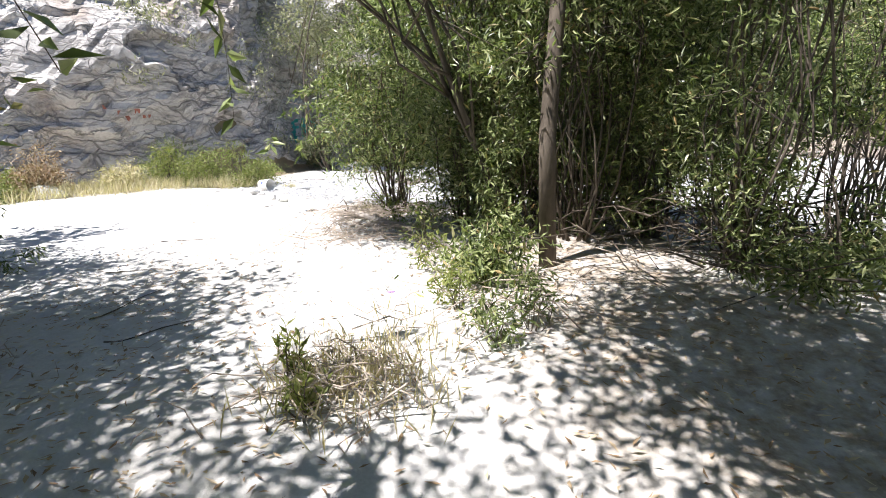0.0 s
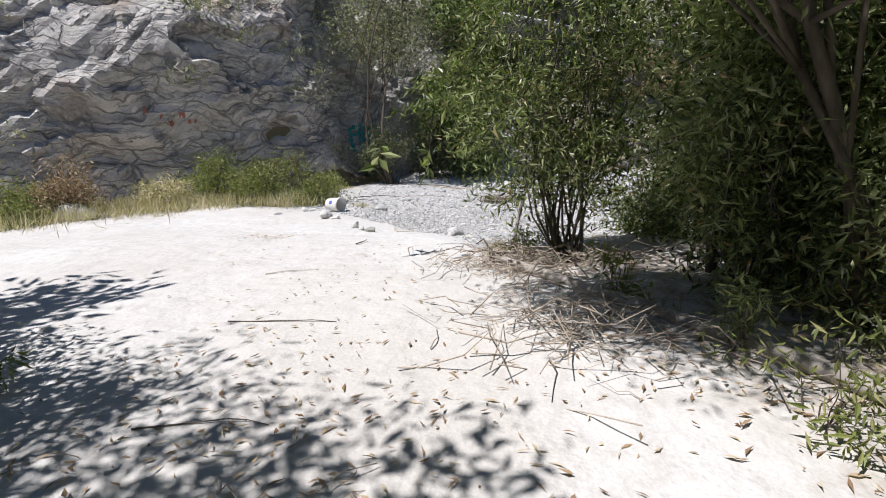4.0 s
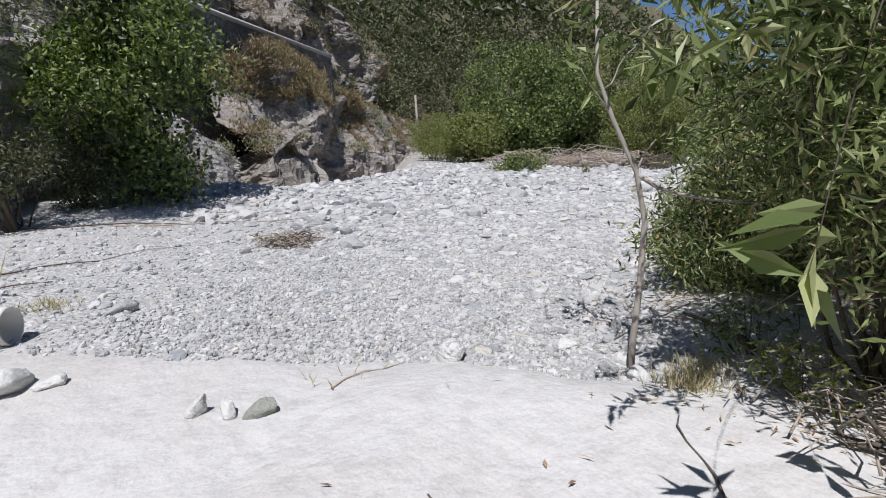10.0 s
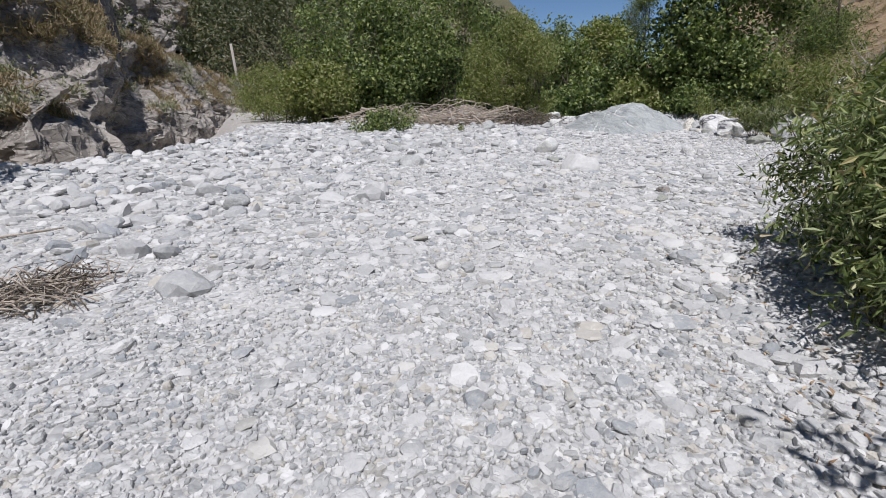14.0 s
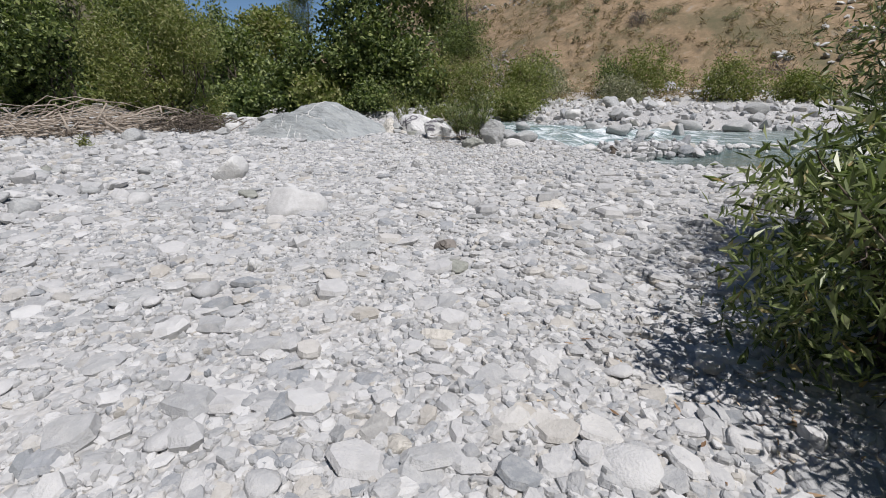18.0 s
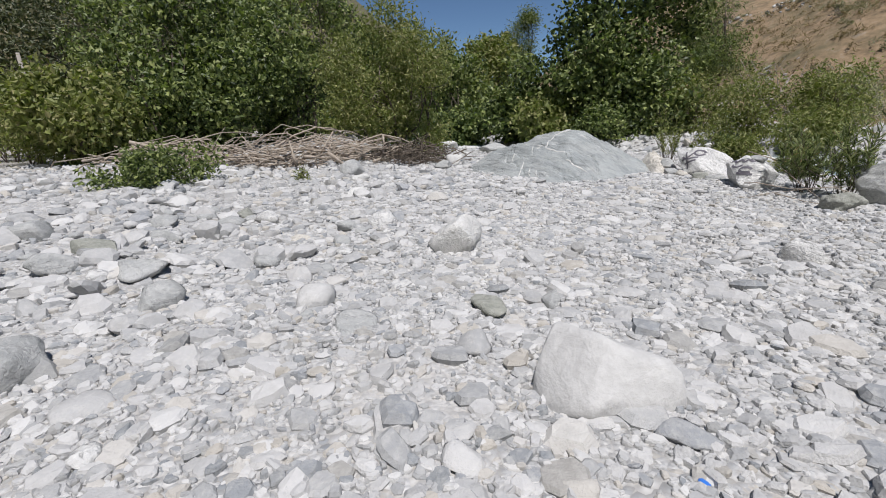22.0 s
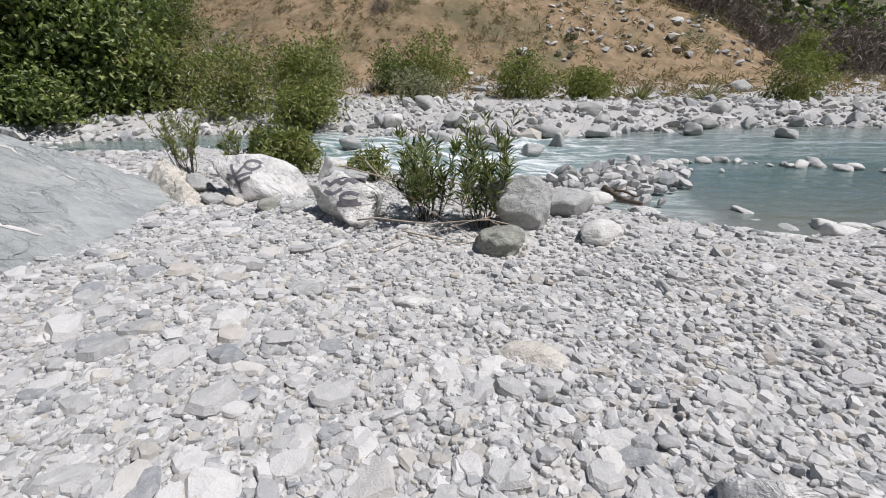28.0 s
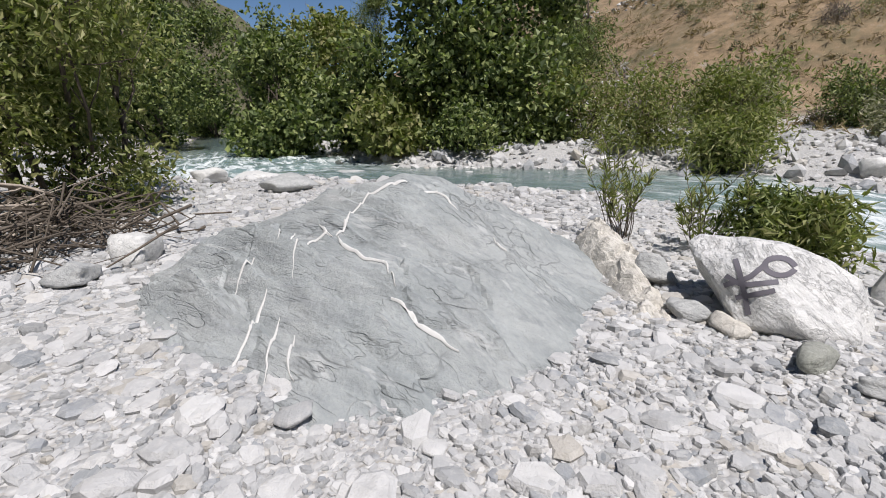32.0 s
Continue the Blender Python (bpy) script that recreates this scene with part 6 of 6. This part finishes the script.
hang(hanging, [(-0.6, 7.2, 3.0), (-1.6, 7.3, 2.9), (-2.35, 7.38, 2.2), (-2.52, 7.4, 1.5)], 9, 1, (0.2, 0.062), 0.93, 0.6)
hang(hanging, [(-0.6, 7.0, 2.8), (-1.4, 7.1, 2.7), (-1.95, 7.2, 2.0), (-2.0, 7.2, 1.42)], 10, 2, (0.19, 0.058), 0.9, 0.8)
hang(hanging, [(-0.5, 7.0, 2.3), (-1.2, 7.0, 2.3), (-1.8, 7.0, 2.0)], 30, 3)
hang(hanging, [(-0.6, 7.6, 2.2), (-1.1, 7.8, 2.4), (-1.5, 7.9, 2.3)], 26, 4)
hang(hanging, [(-0.6, 7.3, 2.6), (-1.4, 7.6, 2.7), (-2.1, 7.7, 2.4)], 34, 7)
hang(hanging, [(-0.7, 7.0, 1.9), (-1.3, 6.7, 1.9), (-1.7, 6.5, 1.6)], 26, 8)
for k, (tip, n) in enumerate([((-2.45, 7.85, 2.0), 40), ((-2.1, 8.1, 2.35), 44), ((-1.8, 7.7, 2.05), 44), ((-1.9, 7.95, 2.5), 40), ((-1.5, 8.2, 2.0), 44), ((-1.6, 7.6, 2.6), 40), ((-2.2, 7.6, 2.25), 40)]):
    hang(hanging, [(-0.6, 7.45, 2.3 + 0.06 * k), (-1.15, 7.65, 2.45 + 0.04 * k), tip], 2 * n, 20 + k, (0.11, 0.03), 0.4, 0.2)
hang(over_path, [(-1.6, 0.6, 3.6), (-1.0, 2.3, 2.9), (-0.95, 2.55, 2.2), (-0.98, 2.56, 1.7)], 26, 5, (0.13, 0.045), 0.6, 0.7)
hang(over_path, [(-1.8, 0.2, 3.4), (-1.2, 1.2, 2.6), (-0.9, 1.35, 1.75)], 22, 6, (0.12, 0.042), 0.65, 0.5)


def bucket():
    ob = new("bucket")
    r1, r2, ln, n = 0.135, 0.115, 0.33, 28
    prof = [(0.0, 0.0), (r2 * 0.9, 0.0), (r2, 0.012), (r1, ln - 0.06), (r1 + 0.008, ln - 0.055), (r1 + 0.008, ln), (r1 - 0.004, ln), (r2 - 0.008, 0.02), (0, 0.02)]
    a = np.arange(n) * 2 * np.pi / n
    v = np.array([[(q[0] * math.cos(b), q[0] * math.sin(b), q[1]) for b in a] for q in prof]).reshape(-1, 3)
    i = np.arange(len(prof) * n).reshape(len(prof), n)
    j = np.roll(i, -1, 1)
    f = np.stack([i[:-1], j[:-1], j[1:], i[1:]], -1).reshape(-1, 4)
    put("pail", mesh_np("pail", v, f, m_plain("white_plastic", (0.75, 0.74, 0.71), 0.45, 0.15)), ob)
    la = np.linspace(2.4, 2.95, 8)
    lv = np.array([[((r2 + (r1 - r2) * z / (ln - 0.06)) * 1.012 * math.cos(b), (r2 + (r1 - r2) * z / (ln - 0.06)) * 1.012 * math.sin(b), z) for b in la] for z in (0.12, 0.2)]).reshape(-1, 3)
    put("label", mesh_np("label", lv, grid_faces(8, 2), m_plain("blue_print", (0.12, 0.16, 0.5), 0.5, 0.1)), ob, "small blue printed label")
    h = [(r1 * 1.02 * math.cos(b), r1 * 1.02 * math.sin(b) * 0.3 - 0.08, ln - 0.04) for b in np.linspace(math.pi, 2 * math.pi, 14)]
    put("bail_handle", mesh_np("bail_handle", *tube(h, np.full(14, 0.003), 5), M_GREYBARK), ob)
    ob.matrix_basis = pose(-4.4, 11.9, gz(-4.4, 11.9) + 0.13, 90, 0, 62)
    tagged(ob, "white plastic bucket lying on its side on sand", "bucket")


bucket()
log = new("fallen_log")
tagged(log, "bleached fallen log with a ragged root end", "log")
lg = [(-1.36, 7.18, 0.57), (-1.26, 7.0, 0.59), (-0.89, 6.35, 0.59), (-0.48, 5.66, 0.59), (-0.02, 4.93, 0.57), (0.4, 4.25, 0.52)]
put("trunk", mesh_np("trunk", *tube(lg, [0.03, 0.038, 0.042, 0.045, 0.048, 0.05], 10), M_GREYBARK), log)
for k in range(9):
    a = r_.uniform(0, 6.28)
    put("root", mesh_np("root", *tube(bent(r_, (-1.34, 7.15, 0.58), (-1.42 + 0.2 * math.cos(a), 7.27 + 0.2 * math.sin(a), 0.56 + r_.uniform(-0.08, 0.15)), 5, 0.1), np.linspace(0.02, 0.006, 5), 5), M_BARK), log)
for i, (x, y, ang, ln, rad, m) in enumerate([(-1.9, 7.8, 0.7, 0.3, 0.01, M_BARK), (-2.93, 8.25, 1.3, 0.14, 0.014, M_BARK), (-3.3, 6.9, 0.2, 0.25, 0.007, M_DRIFT),
                                            (-2.9, 5.6, -0.1, 0.4, 0.008, M_BARK), (-1.27, 10.88, -0.285, 0.46, 0.012, M_GREYBARK), (-2.82, 10.5, 0.4, 0.16, 0.012, M_DRIFT), (-2.3, 9.6, 0.15, 0.4, 0.008, M_DRIFT), (-4.3, 13.7, -0.3, 0.5, 0.018, M_BARK),
                                            (-3.9, 14.4, 0.2, 0.6, 0.02, M_BARK), (-2.85, 14.8, 0.4, 0.6, 0.012, M_DRIFT), (-1.3, 17.0, -0.35, 1.6, 0.03, M_DRIFT), (-2.9, 17.8, -0.2, 1.2, 0.03, M_BARK), (-0.4, 8.3, 1.0, 0.35, 0.035, M_BARK), (-0.2, 8.75, -0.3, 0.5, 0.008, M_BARK),
                                            (0.9, 12.7, -0.2, 0.2, 0.008, M_BARK), (1.0, 13.2, 0.4, 0.3, 0.007, M_DRIFT), (-2.4, 3.6, 1.2, 0.3, 0.009, M_BARK), (-1.9, 3.2, 0.6, 0.35, 0.008, M_BARK), (-2.8, 4.4, 0.1, 0.3, 0.007, M_BARK), (14.05, 12.9, 1.0, 0.2, 0.008, M_BARK),
                                            (2.2, 5.0, -0.9, 1.1, 0.03, M_BARK), (2.6, 4.4, -0.7, 0.9, 0.025, M_DRIFT), (1.7, 5.4, 0.3, 0.8, 0.02, M_BARK)]):
    d = np.array([math.cos(ang) * ln, math.sin(ang) * ln])
    a, b = np.array([x, y]) - d, np.array([x, y]) + d
    lift = 0.3 if i >= 20 else 0.0
    p = bent(np.random.default_rng(600 + i), (*a, gz(*a) + rad + lift), (*b, gz(*b) + rad), 7, 0.03)
    p[:, 2] = [gz(q[0], q[1]) + rad + lift * (1 - k / 6) for k, q in enumerate(p)]
    tagged(put("dry_stick", mesh_np("dry_stick", *tube(p, np.linspace(rad, rad * 0.5, 7) * 0.65, 6), m)), "dry brown stick lying on the ground" if m is M_BARK else "pale dry stick lying on the ground", "stick")


def grass(name, label, items, seed, mat, h=0.28):
    r = np.random.default_rng(seed)
    x = np.concatenate([r.normal(a, s, n) for a, b, s, n in items])
    y = np.concatenate([r.normal(b, s, n) for a, b, s, n in items])
    n = len(x)
    pos = np.stack([x, y, ground_z(x, y)], 1)
    out = np.stack([np.zeros(n), np.zeros(n), np.full(n, 2.2)], 1)
    v, f = leaves(r, pos, h, 0.008, 0.0, out)
    return tagged(put(name, mesh_np(name, v, f, mat, False)), label, "grass", kind="stuff")


def nest(x, y, n, spread, seed, name, label, mat=M_DRIFT, rad=(0.0025, 0.007), ln=(0.1, 0.35), up=0.12):
    r = np.random.default_rng(seed)
    parts = []
    for _ in range(n):
        c = np.array([x + r.normal(0, spread), y + r.normal(0, spread * 0.8), 0])
        a = r.uniform(0, 6.28)
        l = r.uniform(*ln)
        d = np.array([math.cos(a) * l, math.sin(a) * l, r.normal(0, 0.05)])
        c[2] = gz(c[0], c[1]) + r.uniform(0.01, up)
        parts.append(tube(bent(r, c - d, c + d, 4, 0.08), np.linspace(1, 0.5, 4) * r.uniform(*rad), 4))
    return tagged(put(name, mesh_np(name, *join(parts), mat)), label, "twigs", kind="stuff")


nest(-0.88, 14.4, 130, 0.2, 71, "twig_heap", "flat heap of brown twigs on the gravel", M_BARK, (0.003, 0.008), (0.1, 0.36), 0.08)
nest(-0.88, 14.4, 120, 0.22, 70, "twig_heap", "flat heap of pale dry twigs on the gravel", M_DRIFT, (0.003, 0.008), (0.1, 0.36), 0.1)
nest(-0.9, 5.4, 160, 0.38, 72, "twig_heap", "dry twigs and roots at the thicket's edge")
nest(-1.1, 6.9, 140, 0.35, 73, "twig_heap", "dry twigs around the log's end")
nest(-0.5, 2.4, 150, 0.22, 74, "twig_heap", "heap of dry stalks on the shaded sand", ln=(0.06, 0.2))
grass("dead_stalks", "pale dead stalks and blades on the sand", [(-0.5, 2.4, 0.2, 320), (-0.3, 2.6, 0.25, 160)], 95, M_DRY, 0.16)
nest(-0.75, 7.2, 110, 0.35, 75, "twig_heap", "dry twigs below the willow shrub")
nest(2.4, 4.5, 120, 0.7, 76, "twig_heap", "dark dead branches under the thicket", M_BARK, (0.004, 0.012), (0.25, 0.8), 0.5)
nest(16.9, 17.0, 170, 0.6, 78, "twig_heap", "brown roots and flood debris under the willow", M_BARK, (0.006, 0.02), (0.2, 0.8), 0.4)
nest(-2.2, 3.0, 34, 0.6, 79, "twig_heap", "thin dry twigs strewn over the shaded sand", M_DRIFT, (0.002, 0.004), (0.05, 0.18), 0.02)
nest(0.6, 3.5, 70, 0.5, 77, "twig_heap", "dry twigs at the thicket's edge")


def litter(name, label, items, seed, mat, leaf=(0.07, 0.018)):
    """Loose leaves on the ground: (x, y, spread x, spread y, count)."""
    r = np.random.default_rng(seed)
    x = np.concatenate([r.normal(a, c, n) for a, b, c, d, n in items])
    y = np.concatenate([r.normal(b, d, n) for a, b, c, d, n in items])
    pos = np.stack([x, y, ground_z(x, y) + 0.008], 1)
    v, f = leaves(r, pos, leaf[0], leaf[1], 0.0)
    v = v.reshape(-1, 4, 3)
    v[..., 2] = v[:, :1, 2] + (v[..., 2] - v[:, :1, 2]) * 0.22 + 0.006
    return tagged(put(name, mesh_np(name, v.reshape(-1, 3), f, mat, False)), label, "leaf litter", kind="stuff")


litter("leaf_litter", "dead brown willow leaves on the sand", [(-0.6, 2.4, 0.3, 0.3, 160), (0.6, 4.2, 0.4, 0.9, 700), (-0.4, 5.8, 0.35, 0.8, 700), (-0.8, 7.2, 0.4, 0.5, 700), (1.6, 2.5, 0.9, 0.9, 900), (-2.5, 3.3, 0.9, 1.0, 1300), (-1.6, 1.8, 0.7, 0.7, 500), (-4.4, 8.9, 0.25, 0.2, 120),
                                                              (0.3, 8.7, 0.5, 0.5, 500), (-2.4, 6.4, 1.0, 1.2, 200), (2.5, 9.3, 1.0, 0.5, 500), (1.6, 9.8, 0.6, 0.4, 150)], 81, M_BROWN)


grass("straw_grass", "pale dry grass tuft beside the sapling", [(-1.22, 8.12, 0.08, 260), (-0.95, 8.15, 0.1, 130), (-3.9, 12.6, 0.12, 100), (-2.5, 9.75, 0.15, 12)], 91, M_DRY, 0.1)
grass("foot_grass", "dry grass and weeds along the foot of the cliff", [(-9.6, 10.9, 0.9, 1300), (-8.2, 12.6, 0.6, 1200), (-6.9, 13.3, 0.6, 1000), (-5.6, 13.2, 0.4, 700), (-11.4, 9.6, 0.9, 900), (-8.9, 11.6, 0.6, 700)], 92, M_DRY, 0.32)
for i, (x, y) in enumerate([(-0.82, 2.55), (-0.62, 2.15), (-0.7, 2.3)]):
    shoots("willow_sprout", "pale green young willow shoots among dry stalks", x, y, 0.34 - 0.05 * i, 0.12, 376 + i, M_LIGHT, 7, 12, (0.065, 0.02))
for i, (x, y, h) in enumerate([(0.15, 3.3, 0.4), (0.35, 2.8, 0.35), (-0.15, 4.4, 0.5), (-0.2, 5.0, 0.45), (-0.55, 5.9, 0.4), (0.6, 3.0, 0.45), (-1.0, 7.6, 0.5), (-0.6, 8.0, 0.5), (1.1, 9.2, 0.45), (2.3, 9.1, 0.4), (-4.6, 1.6, 0.9), (-4.2, 4.3, 0.8)]):
    bush("willow_sprout", "young green willow sprout on the sand", x, y, h, h * 0.55, 380 + i, M_WILLOW if i % 2 else M_LIGHT, 260 if h < 0.6 else 700, (0.075, 0.017), clumps=26, stems=6, trunk=0.005, clump_r=0.05, lobes_n=5, twigs=10)

# ---- litter on the bar ----
rock("bottle_cap", "small blue plastic piece on the gravel", 6.18, 12.0, (0.03, 0.025, 0.012), 20, (10, 0), m_plain("blue_plastic", (0.05, 0.2, 0.65), 0.4, 0.1), 2, 500, 0.0, category="litter")
rock("yellow_scrap", "tiny yellow scrap on the gravel", 6.13, 11.66, (0.02, 0.015, 0.008), 60, (0, 0), m_plain("yellow_plastic", (0.7, 0.6, 0.08), 0.5, 0.1), 2, 501, 0.0, category="litter")
rock("wrapper", "crumpled purple wrapper lying on the sand", -0.38, 3.72, (0.035, 0.022, 0.012), 30, (0, 0), m_plain("foil", (0.4, 0.25, 0.5), 0.3, 0.4), 2, 502, 0.1, category="litter", lump=0.4)

# ---- paint on the cliff, retaining wall, post ----
M_TEAL = m_plain("teal_paint", (0.06, 0.34, 0.3), 0.8, 0.3)
M_RED = m_plain("red_paint", (0.36, 0.14, 0.1), 0.8, 0.4)
zig = [(-0.4, 0.3), (-0.25, -0.25), (-0.1, 0.3), (0.02, -0.3), (0.15, 0.25), (0.3, -0.28), (0.4, 0.2)]
spray(cl, cl, (-2.6, 4.3, 1.84), (-4.6, 16.0, 2.05), [[(1.2 * a, 1.3 * b) for a, b in zig], [(1.2 * a, -b) for a, b in zig], [(-0.48, 0.12), (0.48, 0.0)], [(-0.4, -0.25), (0.36, -0.18)], [(-0.44, 0.3), (0.4, 0.25)]], 0.12, M_TEAL)
spray(cl, cl, (-2.6, 4.3, 1.84), (-9.0, 14.5, 2.6), [[(a * 1.5, b * 0.7) for a, b in zig]], 0.1, M_RED)
spray(cl, cl, (-2.6, 4.3, 1.84), (-6.4, 15.3, 1.5), [[(a * 1.2, b * 0.5) for a, b in zig]], 0.14, M_RED)


def retaining_wall():
    ob = new("retaining_wall")
    tagged(ob, "tall dark stone retaining wall above the river", "retaining wall", kind="structure")
    a, b = np.array([-1.0, 34.1]), np.array([20.0, 50.3])
    n = 60
    t = np.linspace(0, 1, n)
    d = (b - a) / np.linalg.norm(b - a)
    nn = np.array([-d[1], d[0]])
    top = np.full(n, 10.0)
    rows = []
    for off, z in ((-0.05, np.zeros(n) - 2.6), (0.12, top * 0.5), (0.3, top), (0.9, top), (1.4, np.zeros(n) - 2.6)):
        p = a + (b - a) * t[:, None] + nn * off
        rows.append(np.column_stack([p, z]))
    v = np.stack(rows, 1).reshape(-1, 3)
    put("wall_body", mesh_np("wall_body", v, grid_faces(5, n)[:, ::-1], M_WALL, False), ob)
    e0, e1 = a + nn * 0.3, b + nn * 0.3
    put("coping", mesh_np("coping", *tube([(*e0, 10.06), (*((e0 + e1) / 2), 10.06), (*e1, 10.06)], [0.17, 0.17, 0.17], 4), M_BOULDER), ob, "pale coping along the wall top")


retaining_wall()
pole = new("marker_post")
tagged(pole, "pale weathered wooden post on the outcrop", "post")
pole.matrix_basis = pose(31.3, 52.3, gz(31.3, 52.3) - 0.2, 0, -2, 0)
put("post", mesh_np("post", *tube([(0, 0, 0), (0, 0, 3), (0, 0, 6.6)], [0.13, 0.13, 0.12], 8), M_GREYBARK), pole)

def tufts(ob, name, label, n, seed, mat, size, per, leaf, up=0.55, low=1.2):
    """Small plants on the ledges of a rock face."""
    r = np.random.default_rng(seed)
    me = ob.data
    nor, cen = np.empty(len(me.polygons) * 3), np.empty(len(me.polygons) * 3)
    me.polygons.foreach_get("normal", nor)
    me.polygons.foreach_get("center", cen)
    nor, cen = nor.reshape(-1, 3), cen.reshape(-1, 3)
    pick = np.flatnonzero((np.abs(nor[:, 2]) > up) & (cen[:, 2] > low))
    pick = pick[fbm(cen[pick, 0] * 0.25, cen[pick, 1] * 0.25, cen[pick, 2] * 0.25, 2, seed) > -0.1]
    pick = r.choice(pick, min(n, len(pick)), replace=False)
    c = np.repeat(cen[pick], per, 0)
    pos = c + r.normal(0, size, c.shape) * np.array([1, 1, 0.6])
    out = np.tile([0, 0, 0.9], (len(c), 1))
    return tagged(put(name, mesh_np(name, *leaves(r, pos, leaf[0], leaf[1], 0, out), mat, False)), label, "plants", kind="stuff")


tufts(oc, "outcrop_grass", "dry straw-coloured grass on the outcrop ledges", 480, 31, M_STRAW, 0.22, 40, (0.4, 0.06), 0.45)
tufts(oc, "outcrop_scrub", "grey-green scrub on the outcrop", 120, 32, M_OLIVE, 0.35, 110, (0.22, 0.08), 0.45)
tufts(oc, "crest_grass", "thick straw-coloured grass along the outcrop's crest", 600, 34, M_STRAW, 0.3, 44, (0.42, 0.07), 0.35, 5.2)
tufts(uc, "crag_scrub", "dark green scrub on the upper crag", 160, 35, M_SCRUB, 0.5, 120, (0.3, 0.14), 0.4)
tufts(uc, "crag_grass", "dry grass on the upper crag", 420, 36, M_STRAW, 0.35, 40, (0.4, 0.07), 0.4)
tufts(cl, "cliff_scrub", "grey-green scrub growing from cliff ledges", 110, 33, M_OLIVE, 0.28, 100, (0.14, 0.05), 0.5)

# ---- dead tree on the dry hill, agaves, single cobbles ----
dt = np.random.default_rng(66)
dead = new("dead_tree")
dead.matrix_basis = pose(41.5, 1.6, gz(41.5, 1.6))
tagged(dead, "bare grey dead tree on the dry slope", "tree")
for k in range(16):
    a = dt.uniform(0, 6.28)
    put("limb", mesh_np("limb", *tube(bent(dt, (0, 0, dt.uniform(0, 0.8)), (2.0 * math.cos(a), 2.0 * math.sin(a), dt.uniform(1.5, 3.6)), 6, 0.07), np.linspace(0.07, 0.01, 6), 5), M_GREYBARK), dead)
for i, (x, y) in enumerate([(21.5, -10.4), (19.3, -12.6), (24.5, -9.8)]):
    r = np.random.default_rng(700 + i)
    ag = new("yucca")
    ag.matrix_basis = pose(x, y, gz(x, y))
    tagged(ag, "spiky grey-green yucca rosette on the gravel flat", "plant")
    p = np.zeros((70, 3))
    out = r.normal(size=(70, 3))
    out[:, 2] = np.abs(out[:, 2]) * 0.8
    put("leaf_rosette", mesh_np("leaf_rosette", *leaves(r, p, 0.9, 0.06, -0.4, out * 3), M_OLIVE, False), ag)

# single cobbles along the walk, parts of the ground
rc = np.random.default_rng(12)
shapes = [mesh_np("cobble", *slab_shape(rc, 10), M_COBBLE_OB, smooth=False) for _ in range(8)] + [mesh_np("cobble", *stone_shape(2, rc, 8, (0.5, 0.85), 0.12, seed=i), M_COBBLE_OB) for i in range(8)]
made = 0
while made < 290:
    x, y = rc.uniform(-3, 14, 1), rc.uniform(7.5, 15.5, 1)
    d = poly_dist(x, y, LINE)[0]
    if d[0] < 2.6 and in_gravel(x, y, 0.3)[0]:
        a = min(0.15, rc.lognormal(math.log(0.085), 0.3)) * float((coarse(x) * finer(x, y))[0])
        c = a * rc.uniform(0.25, 0.5)
        ob = put("cobble", shapes[rc.integers(0, 16)], ground)
        ob.matrix_basis = pose(x[0], y[0], gz(x[0], y[0]) + c * 0.35, rc.normal(0, 9), rc.normal(0, 9), rc.uniform(0, 360)) @ Matrix.Diagonal((a, a * rc.uniform(0.6, 0.95), c, 1))
        made += 1
